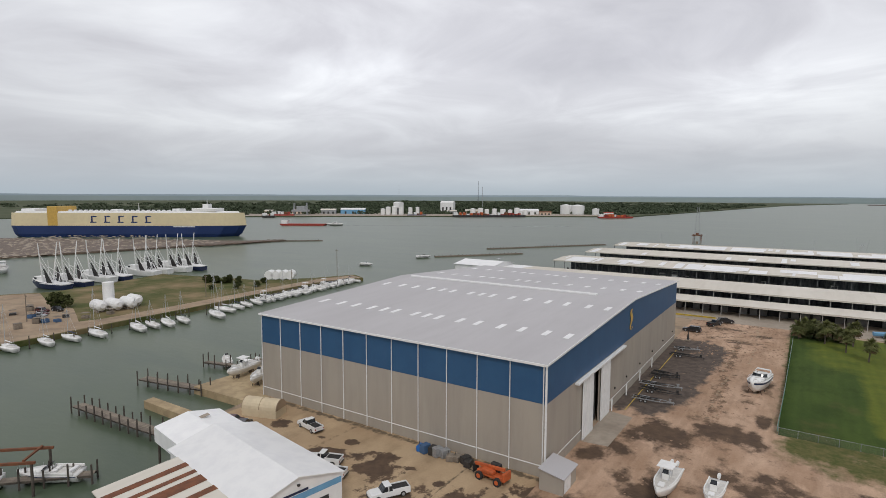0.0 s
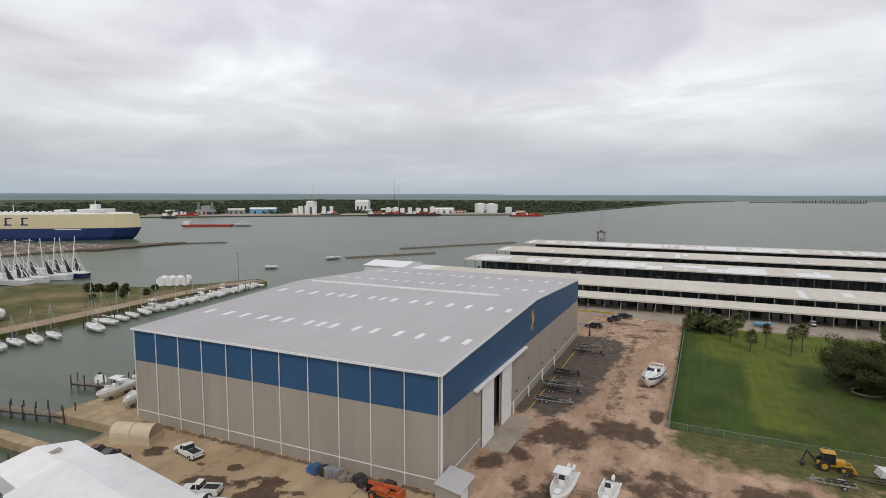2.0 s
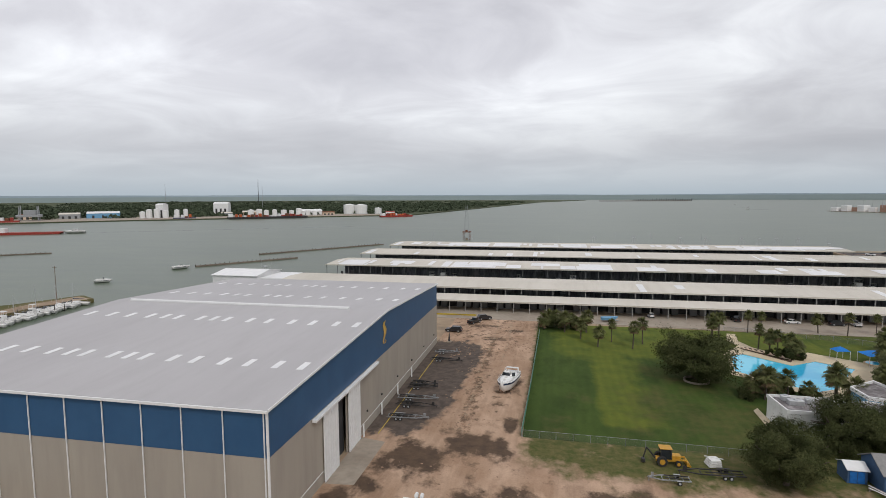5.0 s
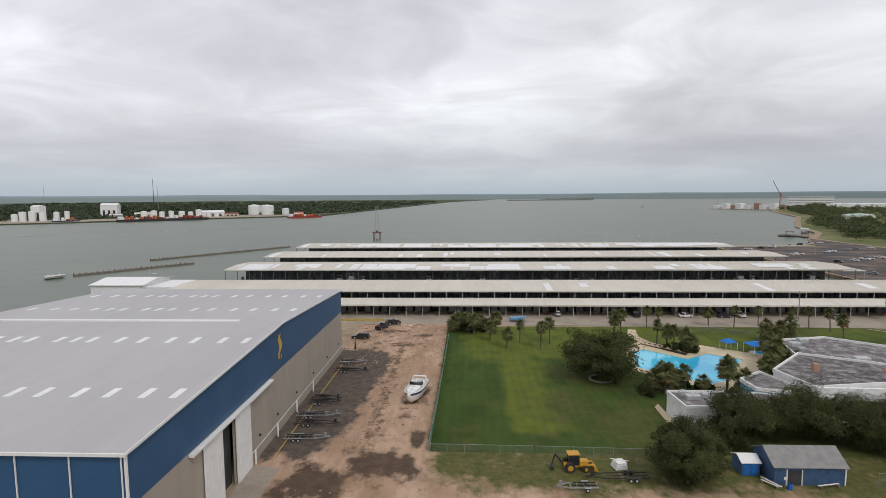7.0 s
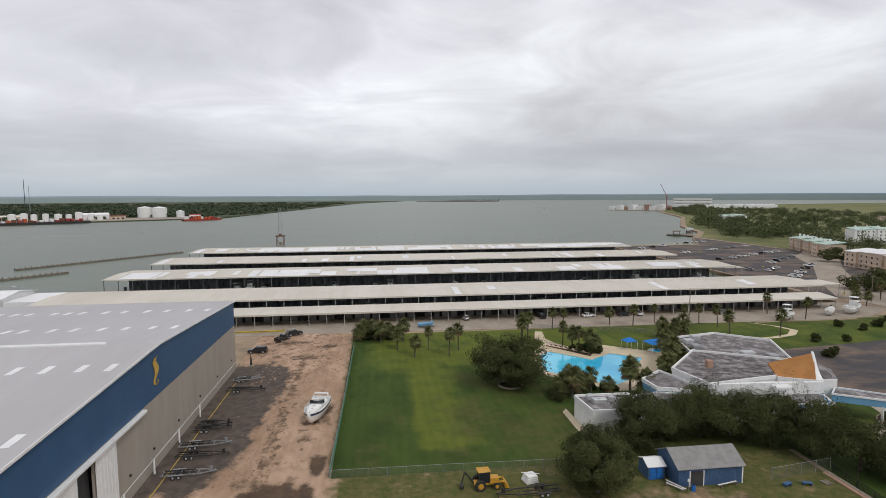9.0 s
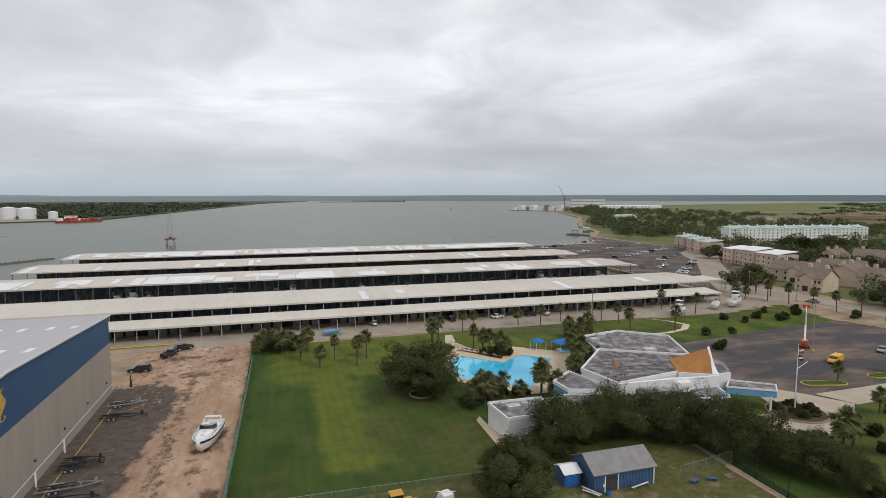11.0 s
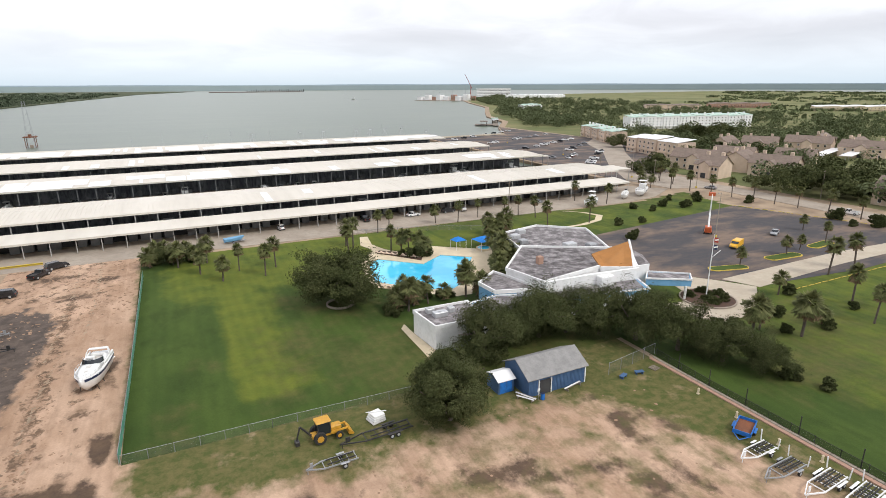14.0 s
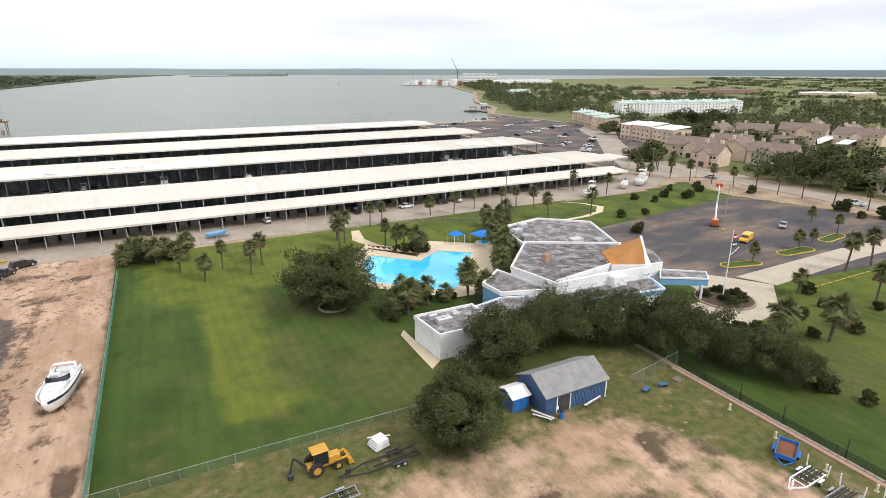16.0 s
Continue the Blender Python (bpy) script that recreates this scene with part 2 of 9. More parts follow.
# leaf tones greyed and evened, so the colour carries the distance haze
leaf_isle_hazed = material("hazed_island_leaves", (0.062, 0.080, 0.050), (0.078, 0.096, 0.062), 0.01, 0.95, vary=0.15, island=True, spec=0.03)
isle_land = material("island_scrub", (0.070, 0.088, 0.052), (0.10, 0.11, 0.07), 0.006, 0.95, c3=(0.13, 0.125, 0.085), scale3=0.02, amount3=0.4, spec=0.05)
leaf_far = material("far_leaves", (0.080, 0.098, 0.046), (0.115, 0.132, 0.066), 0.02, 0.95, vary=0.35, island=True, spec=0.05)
leaf_palm = material("palm_fronds", (0.105, 0.118, 0.044), (0.15, 0.152, 0.064), 1.0, 0.8, vary=0.35, island=True, spec=0.1)
dead_frond = material("dry_fronds", (0.19, 0.13, 0.07), (0.13, 0.09, 0.05), 1.0, 0.9, vary=0.3, island=True)
bark = material("grey_bark", (0.12, 0.095, 0.075), (0.075, 0.06, 0.05), 2.0, 0.95, bump=0.5)
mulch = material("brown_mulch", (0.10, 0.055, 0.035), (0.065, 0.04, 0.03), 1.5, 0.95, bump=0.5, bump_scale=8)
brick_red = material("red_brick_wall", (0.42, 0.26, 0.19), (0.36, 0.22, 0.16), 0.3, 0.9, c3=(0.28, 0.18, 0.14), scale3=2)
stucco_tan = material("tan_stucco", (0.62, 0.49, 0.38), (0.54, 0.42, 0.32), 0.3, 0.9, vary=0.12)
brown_shingle = material("brown_shingle", (0.23, 0.175, 0.14), (0.18, 0.14, 0.115), 0.5, 0.9, c3=(0.09, 0.07, 0.06), scale3=2)
pale_green = material("pale_green_paint", (0.45, 0.58, 0.50), rough=0.7, c2=(0.4, 0.52, 0.46))
rust = material("rusted_sheet", (0.20, 0.075, 0.035), (0.13, 0.055, 0.03), 0.8, 0.85)
ship_cream = material("cream_ship_paint", (0.74, 0.63, 0.40), (0.68, 0.58, 0.37), 0.03, 0.5, c3=(0.55, 0.46, 0.30), scale3=0.3, amount3=0.3)
ship_navy = material("ship_navy_paint", (0.012, 0.03, 0.11), (0.016, 0.036, 0.125), 0.05, 0.45)
ship_ochre = material("ship_ochre_paint", (0.60, 0.38, 0.09), rough=0.55, c2=(0.52, 0.33, 0.08))
gold = material("gold_sign_paint", (0.62, 0.40, 0.08), (0.5, 0.32, 0.07), 1, 0.45)
red_paint = material("faded_red_paint", (0.34, 0.05, 0.035), (0.26, 0.04, 0.03), 0.6, 0.6)
# tones of the horizon bands, with the distance haze mixed into the colour
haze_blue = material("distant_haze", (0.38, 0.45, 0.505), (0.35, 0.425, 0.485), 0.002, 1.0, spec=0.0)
hazed_water = material("hazed_water", (0.32, 0.385, 0.395), (0.35, 0.415, 0.42), 0.003, 1.0, spec=0.0)
post_dark = material("dark_post", (0.10, 0.10, 0.105), (0.15, 0.15, 0.15), 1.0, 0.7, vary=0.2)
tan_concrete = material("tan_concrete", (0.44, 0.34, 0.205), (0.34, 0.255, 0.15), 0.15, 0.9, c3=(0.22, 0.165, 0.10), scale3=0.6, amount3=0.45, bump=0.15, bump_scale=8)
fabric_green = material("green_screen_fabric", (0.10, 0.30, 0.20), (0.08, 0.24, 0.17), 0.5, 0.9)
chain = material("chain_link_mesh", (0.34, 0.34, 0.32), rough=0.6, metal=0.3)
chain.node_tree.nodes["Principled BSDF"].inputs["Alpha"].default_value = 0.06
black_mesh = material("black_fence_mesh", (0.02, 0.022, 0.02), rough=0.7)
black_mesh.node_tree.nodes["Principled BSDF"].inputs["Alpha"].default_value = 0.28


def broken_edges(m, scale=0.4, lo=0.38, hi=0.72):
    """Lets a stain fade out in irregular gaps."""
    n, l = m.node_tree.nodes, m.node_tree.links
    t = n.new("ShaderNodeTexNoise")
    t.inputs["Scale"].default_value, t.inputs["Detail"].default_value = scale, 7
    mp = n.new("ShaderNodeMapping")
    mp.inputs["Scale"].default_value = (1, 0.45, 1)
    l.new(n["Texture Coordinate"].outputs["Object"], mp.inputs[0])
    l.new(mp.outputs[0], t.inputs["Vector"])
    r = n.new("ShaderNodeMapRange")
    r.inputs["From Min"].default_value, r.inputs["From Max"].default_value = lo, hi
    l.new(t.outputs[0], r.inputs[0])
    l.new(r.outputs[0], n["Principled BSDF"].inputs["Alpha"])
    return m



# shade under the slip roofs, painted as mottled dark tones
slip_shade = material("slip_shade_tones", (0.13, 0.135, 0.15), (0.24, 0.245, 0.255), 0.35, 0.9, c3=(0.05, 0.055, 0.07), scale3=1.0, amount3=0.9, stretch=(1, 1, 0.3))


def cover_material(name, base, layers, tracks=0.0, stripes=0.0, bump=0.4, bump_scale=3.0, rough=0.95, grit=0.08, swath=0.07):
    """Ground whose covers (grass, wet soil, gravel) follow the 'cover' attribute with frayed edges. base: two tones; layers: (channel, tone, tone, frayed width, fray scale)."""
    m = bpy.data.materials.new(name)
    m.use_nodes = True
    n, l = m.node_tree.nodes, m.node_tree.links
    b = n["Principled BSDF"]
    b.inputs["Roughness"].default_value, b.inputs["Specular IOR Level"].default_value = rough, 0.2
    tc = n.new("ShaderNodeTexCoord").outputs["Object"]
    at = n.new("ShaderNodeAttribute")
    at.attribute_name = "cover"
    sep = n.new("ShaderNodeSeparateColor")
    l.new(at.outputs["Color"], sep.inputs[0])
    chan = {"R": sep.outputs[0], "G": sep.outputs[1], "B": sep.outputs[2], "A": at.outputs["Alpha"]}

    def tex(scale, stretch=(1, 1, 1), detail=7, off=0.0):
        mp = n.new("ShaderNodeMapping")
        mp.inputs["Scale"].default_value, mp.inputs["Location"].default_value = stretch, (off, off * 0.7, 0)
        l.new(tc, mp.inputs[0])
        t = n.new("ShaderNodeTexNoise")
        t.inputs["Scale"].default_value, t.inputs["Detail"].default_value, t.inputs["Roughness"].default_value = scale, detail, 0.62
        l.new(mp.outputs[0], t.inputs["Vector"])
        return t.outputs[0]

    def remap(v, lo, hi, a=0.0, c=1.0):
        r = n.new("ShaderNodeMapRange")
        for k, x in zip(("From Min", "From Max", "To Min", "To Max"), (lo, hi, a, c)):
            r.inputs[k].default_value = x
        l.new(v, r.inputs[0])
        return r.outputs[0]

    def calc(op, a, c):
        x = n.new("ShaderNodeMath")
        x.operation = op
        for i, v in enumerate((a, c)):
            if isinstance(v, (int, float)):
                x.inputs[i].default_value = v
            else:
                l.new(v, x.inputs[i])
        return x.outputs[0]

    def mix(fac, a, c, mode="MIX"):
        x = n.new("ShaderNodeMixRGB")
        x.blend_type = mode
        for i, v in zip(x.inputs, (fac, a, c)):
            if isinstance(v, (int, float)):
                i.default_value = v
            elif isinstance(v, tuple):
                i.default_value = (*v, 1)
            else:
                l.new(v, i)
        return x.outputs[0]

    col = mix(remap(tex(swath, (1, 0.55, 1), 9), 0.40, 0.58), *base)
    col = mix(remap(tex(swath * 2.6, (1, 0.6, 1), 9, 4), 0.50, 0.62, 0, 0.5), col, tuple(v * 0.66 for v in base[1]))
    col = mix(remap(tex(swath * 1.7, (1, 0.4, 1), 9, 21), 0.54, 0.66, 0, 0.6), col, tuple(min(0.7, v * 1.2) for v in base[0]))
    if tracks:
        col = mix(remap(tex(0.8, (1, 0.07, 1), 5, 9), 0.48, 0.66, 0, tracks), col, tuple(v * 0.55 for v in base[1]))
        col = mix(remap(tex(0.9, (1, 0.06, 1), 5, 31), 0.52, 0.68, 0, tracks), col, tuple(min(1, v * 1.22) for v in base[0]))
    for ch, t0, t1, width, scale in layers:
        fray = calc("MULTIPLY", calc("SUBTRACT", tex(scale, (1, 0.8, 1), 10, scale * 13), 0.5), 2.3)
        fac = remap(calc("ADD", chan[ch], fray), 0.5 - width, 0.5 + width)
        fac = calc("MULTIPLY", fac, remap(chan[ch], 0.02, 0.2))
        col = mix(fac, col, mix(remap(tex(scale * 2.3, off=7), 0.4, 0.62), t0, t1))
    if stripes:
        px = n.new("ShaderNodeSeparateXYZ")
        l.new(tc, px.inputs[0])
        wave = calc("SINE", calc("ADD", calc("MULTIPLY", px.outputs[0], 3.3), calc("MULTIPLY", tex(0.25, (1, 0.2, 1), 2), 6.0)), 0.0)
        hs = n.new("ShaderNodeHueSaturation")
        l.new(remap(wave, -1, 1, 1 - stripes, 1 + stripes), hs.inputs["Value"])
        l.new(col, hs.inputs["Color"])
        col = hs.outputs[0]
    grain = n.new("ShaderNodeHueSaturation")
    l.new(remap(tex(4.0, detail=4), 0.3, 0.7, 1 - grit, 1 + grit), grain.inputs["Value"])
    l.new(col, grain.inputs["Color"])
    l.new(grain.outputs[0], b.inputs["Base Color"])
    bp = n.new("ShaderNodeBump")
    bp.inputs["Strength"].default_value, bp.inputs["Distance"].default_value = bump, 0.06
    l.new(tex(bump_scale), bp.inputs["Height"])
    l.new(bp.outputs[0], b.inputs["Normal"])
    return m


WET = ((0.125, 0.083, 0.055), (0.085, 0.058, 0.042))
yard_mat = cover_material("rutted_dirt", ((0.49, 0.34, 0.24), (0.36, 0.235, 0.155)),
                          (("A", (0.130, 0.102, 0.084), (0.080, 0.065, 0.056), 0.16, 0.25), ("B", (0.19, 0.125, 0.082), (0.13, 0.088, 0.06), 0.10, 0.5),
                           ("G", *WET, 0.14, 0.20), ("R", (0.072, 0.086, 0.024), (0.135, 0.118, 0.046), 0.32, 0.30)), tracks=0.22, bump=0.6, swath=0.11)
lot_mat = cover_material("stained_lot", ((0.44, 0.325, 0.205), (0.36, 0.255, 0.155)), (("G", *WET, 0.06, 0.24), ("A", (0.16, 0.12, 0.08), (0.12, 0.09, 0.06), 0.2, 0.8)), bump=0.2)
lawn_mat = cover_material("patchy_lawn", ((0.054, 0.086, 0.016), (0.038, 0.066, 0.012)),
                          (("R", (0.118, 0.138, 0.020), (0.088, 0.116, 0.018), 0.30, 0.12), ("G", (0.098, 0.092, 0.030), (0.070, 0.080, 0.022), 0.40, 0.25)), stripes=0.04, bump=0.5, bump_scale=6, grit=0.10)

# ---- mesh helpers ----
def box(bm, x0, y0, z0, x1, y1, z1, bevel=0.0, m=None):
    """An upright block between two corners, with chamfered edges if bevel is given."""
    r = bmesh.ops.create_cube(bm, size=1.0)["verts"]
    bmesh.ops.transform(bm, matrix=Matrix.Translation(((x0 + x1) / 2, (y0 + y1) / 2, (z0 + z1) / 2)) @ Matrix.Diagonal((abs(x1 - x0), abs(y1 - y0), abs(z1 - z0), 1)), verts=r)
    if bevel:
        es = list({e for v in r for e in v.link_edges})
        r = [v for v in bmesh.ops.bevel(bm, geom=es, offset=bevel, segments=1, affect="EDGES")["verts"]]
    if m is not None:
        bmesh.ops.transform(bm, matrix=m, verts=r)
    return r


def rod(bm, a, b, r0, r1=None, n=8):
    """A tapered round bar from a to b."""
    a, b = Vector(a), Vector(b)
    q = (b - a).to_track_quat("Z", "Y").to_matrix().to_4x4()
    vs = bmesh.ops.create_cone(bm, cap_ends=True, segments=n, radius1=r0, radius2=r0 if r1 is None else r1, depth=(b - a).length)["verts"]
    bmesh.ops.transform(bm, matrix=Matrix.Translation((a + b) / 2) @ q, verts=vs)
    return vs


def slab(bm, pts, z0, z1):
    """A flat plate with an outline of (x, y) points, from z0 up to z1."""
    lo = [bm.verts.new((x, y, z0)) for x, y in pts]
    hi = [bm.verts.new((x, y, z1)) for x, y in pts]
    k = len(pts)
    bm.faces.new(hi)
    bm.faces.new(lo[::-1])
    for i in range(k):
        bm.faces.new((lo[i], lo[(i + 1) % k], hi[(i + 1) % k], hi[i]))


def loft(bm, rings, cap=True, closed=True):
    """Skin over rings of points with the same count."""
    vs = [[bm.verts.new(p) for p in ring] for ring in rings]
    k = len(vs[0])
    for a, b in zip(vs, vs[1:]):
        for i in range(k if closed else k - 1):
            bm.faces.new((a[i], a[(i + 1) % k], b[(i + 1) % k], b[i]))
    if cap and closed:
        bm.faces.new(vs[0][::-1])
        bm.faces.new(vs[-1])
    return vs


def mesh_of(name, bm, mat, smooth=False):
    bmesh.ops.recalc_face_normals(bm, faces=bm.faces)
    me = bpy.data.meshes.new(name)
    bm.to_mesh(me)
    bm.free()
    for mm in (mat if isinstance(mat, (list, tuple)) else [mat]):
        me.materials.append(mm)
    if smooth:
        me.polygons.foreach_set("use_smooth", [True] * len(me.polygons))
    return me


def part(name, bm, mat, parent=None, label="", smooth=False):
    ob = new(name, mesh_of(name, bm, mat, smooth))
    if parent is not None:
        ob.parent = parent
    if label:
        ob["label"] = label
    return ob


def shared(name, me, parent, m):
    """One more piece on a mesh that alike pieces share."""
    ob = new(name, me)
    ob.parent = parent
    ob.matrix_basis = m
    return ob


def thing(name, label, category, group="", kind="", m=None):
    ob = new(name)
    if m is not None:
        ob.matrix_basis = m
    return tagged(ob, label, category, group, kind)


def B():
    return bmesh.new()


def blockpart(name, dims, mat, parent, label="", bevel=0.0):
    b = B()
    box(b, *dims, bevel)
    return part(name, b, mat, parent, label)


def structure(name, bm, mat, label, category, smooth=False):
    return tagged(part(name, bm, mat, None, "", smooth), label, category, kind="structure")


def ragged(pts, step, amp, seed):
    """An outline with small irregular bays along its sides."""
    r = random.Random(seed)
    out = []
    for (x0, y0), (x1, y1) in zip(pts, pts[1:] + pts[:1]):
        d = math.hypot(x1 - x0, y1 - y0)
        n = max(1, int(d / step))
        for i in range(n):
            u = i / n
            k = r.uniform(-amp, amp)
            out.append((x0 + (x1 - x0) * u - (y1 - y0) / d * k, y0 + (y1 - y0) * u + (x1 - x0) / d * k))
    return out


# ---- ground and water ----
WATER = -1.6
b = B()
slab(b, [(-4900, -900), (4900, -900), (4900, 4900), (-4900, 4900)], WATER - 1.0, WATER)
structure("water", b, water_mat, "grey-green rippled harbour water under an overcast sky", "water")

b = B()
slab(b, [(-64, -400), (3600, -400), (3600, 700), (2900, 2300), (1250, 1950), (1060, 1720), (960, 1560), (800, 1400), (700, 1180), (600, 930), (500, 760), (440, 654),
         (398, 545), (345, 468), (303, 392), (228, 390), (224, 300), (221, 200), (216, 151), (-64, 151), (-66, 60), (-78, 20), (-78, 2), (-62, -4), (-60, -18), (-48, -22), (-30, -60)], -4, 0)
structure("ground", b, sandlot, "sandy brown bare ground of the boatyard", "ground")
def sheet_of(name, pts, mat, z, lab, cat):
    b = B()
    slab(b, pts, z - 0.25, z)
    return structure(name, b, mat, lab, cat)




def blob(X, Y, cx, cy, rx, ry, rot=0.0):
    """1 at the middle of an oval, falling to 0 outside it."""
    c, q = math.cos(radians(rot)), math.sin(radians(rot))
    u, v = ((X - cx) * c + (Y - cy) * q) / rx, (-(X - cx) * q + (Y - cy) * c) / ry
    return np.clip(0.98 - 0.48 * np.sqrt(u * u + v * v), 0, 1)


def ramp(v, lo, hi):
    return np.clip((v - lo) / (hi - lo), 0, 1)


def field(name, x0, x1, y0, y1, step, z, mat, cover, label, cat, keep=None, relief=None):
    """A fine sheet of ground that carries its cover as an attribute; a skirt closes its edge."""
    nx, ny = int(round((x1 - x0) / step)) + 1, int(round((y1 - y0) / step)) + 1
    X, Y = np.meshgrid(np.linspace(x0, x1, nx), np.linspace(y0, y1, ny))
    Z = np.full_like(X, z) + (relief(X, Y) if relief else 0.0)
    idx = np.arange(nx * ny).reshape(ny, nx)
    quads = np.stack([idx[:-1, :-1], idx[:-1, 1:], idx[1:, 1:], idx[1:, :-1]], -1).reshape(-1, 4)
    if keep is not None:
        cx, cy = (X[:-1, :-1] + step / 2).ravel(), (Y[:-1, :-1] + step / 2).ravel()
        quads = quads[keep(cx, cy)]
    me = bpy.data.meshes.new(name)
    me.from_pydata(np.stack([X, Y, Z], -1).reshape(-1, 3).tolist(), [], quads.tolist())
    att = me.color_attributes.new("cover", "FLOAT_COLOR", "POINT")
    att.data.foreach_set("color", np.stack(cover(X, Y), -1).reshape(-1).astype(np.float32))
    me.materials.append(mat)
    me.polygons.foreach_set("use_smooth", [True] * len(me.polygons))
    return tagged(new(name, me), label, cat, kind="structure")


def yard_cover(X, Y):
    edge = np.interp(X, [24, 28, 36, 44, 52, 60, 68, 76, 82, 86, 90, 93, 95, 97, 104], [33, 28, 25.5, 24, 23.5, 24.8, 23.5, 25, 24.6, 22.5, 19, 11, 5, 2, 0])
    grass = ramp(Y - edge, -4, 4) * ramp(X, 26.5, 30)
    grass = np.maximum(grass, ramp(X, 92, 101) * ramp(Y, -30, 0) * 0.85)
    grass = np.maximum(grass, ramp(X + 0.25 * Y, 88, 108) * 0.6)
    grass = np.maximum(grass, 0.55 * blob(X, Y, 90, 11.8, 2.4, 2.0))
    grass = np.maximum(grass, ramp(X, 26.4, 27.9) * ramp(Y, 30, 37) * 0.55)
    grass = np.maximum(grass, 0.30 * ramp(X, 30, 55) * ramp(Y, -20, 0))
    grass = np.where((Y > 30) & (X > 72), 1.0, grass)
    wet = np.zeros_like(X)
    for cx, cy, rx, ry, rot, k in ((19.8, 31.5, 4.6, 6.0, 25, 0.95), (10.4, 24.5, 4.2, 7.0, -10, 1.0), (6.5, 15.5, 2.6, 3.0, 0, 0.8), (2.6, 11.0, 2.2, 3.5, 0, 1.0), (12.8, 5.0, 4.0, 6.5, 0, 0.85), (26.0, 16.0, 9.0, 6.0, 30, 0.72), (34, 8, 9, 6, 20, 0.68), (22, 2, 7, 6, 0, 0.66),
                                   (25.2, 41.5, 1.3, 3.4, 0, 0.8), (24.6, 63.0, 2.2, 5.5, 0, 0.7), (88.0, 16.8, 3.4, 4.4, -30, 0.66), (86.4, 23.4, 1.8, 1.2, 0, 0.85), (96.8, 12.8, 1.8, 1.6, 0, 0.8), (98.3, 16.0, 1.4, 1.2, 0, 0.7),
                                   (90.0, 5.8, 1.6, 1.2, 0, 0.7), (52, 12, 10, 4, 20, 0.62), (66, 16, 8, 3, -10, 0.62), (76, 12, 8, 4, -15, 0.6), (82, 6, 6, 4, 0, 0.62), (44, 19, 7, 2.5, 10, 0.62), (92, 14, 3, 5, 0, 0.55), (10, 116, 8, 3, 0, 0.6), (20, 112, 3, 2, 0, 0.75), (16, 101, 3, 1.6, 10, 0.8), (9, 103, 4, 1.4, 0, 0.75),
                                   (0, -14, 12, 7, 0, 0.95), (14, -8, 12, 8, 0, 0.6), (40, 16, 9, 4, 15, 0.62)):
        wet = np.maximum(wet, k * blob(X, Y, cx, cy, rx, ry, rot))
    mid = np.interp(Y, [28, 45, 62, 77, 95, 110], [17.5, 17, 16.3, 15.8, 15.5, 14])
    ruts = 0.52 * np.exp(-((X - mid) / 2.3) ** 2) * ramp(Y, 30, 42) * (1 - ramp(Y, 100, 124))
    ruts = np.maximum(ruts, 0.42 * np.exp(-((X - 22.0) / 2.0) ** 2) * ramp(Y, 38, 50) * (1 - ramp(Y, 60, 95)))
    ruts = np.maximum(ruts, 0.33 * ramp(Y, 88, 104) * (1 - ramp(X, 22, 28)))
    strip = np.interp(Y, [30, 37, 43, 52, 61, 74, 89, 98], [6, 9.5, 12.0, 12.8, 13.0, 13.8, 14.8, 11])
    gravel = (1 - ramp(X - strip, -1.8, 1.8)) * ramp(Y, 29, 36) * (1 - ramp(Y, 93, 101)) * 0.95
    return grass, wet, ruts, gravel


def yard_relief(X, Y):
    rng = np.random.default_rng(4)
    lane = np.sin(X * 2.9 + np.sin(Y * 0.05) * 3) * 0.022 + np.sin(X * 1.3 + Y * 0.04) * 0.025
    bumps = rng.normal(0, 0.02, X.shape)
    wx = np.exp(-((X - 17) / 6.0) ** 2) * ramp(Y, 25, 40)
    return (lane + bumps) * (0.3 + 0.9 * wx) * ramp(X, 5, 9)


def lawn_cover(X, Y):
    light = np.maximum(0.9 * ramp(X, 40.5, 43.5) * (1 - ramp(X, 49, 56)) * ramp(Y, 42, 45), 0.75 * ramp(Y, 80, 92) * ramp(X, 30, 36))
    light = np.maximum(light, 0.45 * ramp(X, 62, 80) * ramp(Y, 84, 100))
    brown = np.maximum(0.62 * blob(X, Y, 53.5, 57, 6, 9, 10), 0.6 * ramp(X, 52, 62) * (1 - ramp(Y, 52, 64)))
    brown = np.maximum(brown, 0.7 * blob(X, Y, 64.6, 73, 7, 7))
    for cx, cy, r in ((39, 58, 2.2), (34, 45, 2.5), (48, 41.5, 3.0), (33, 39, 2.5), (57, 80, 4)):
        brown = np.maximum(brown, 0.55 * blob(X, Y, cx, cy, r, r))
    return light, brown, light * 0, light * 0


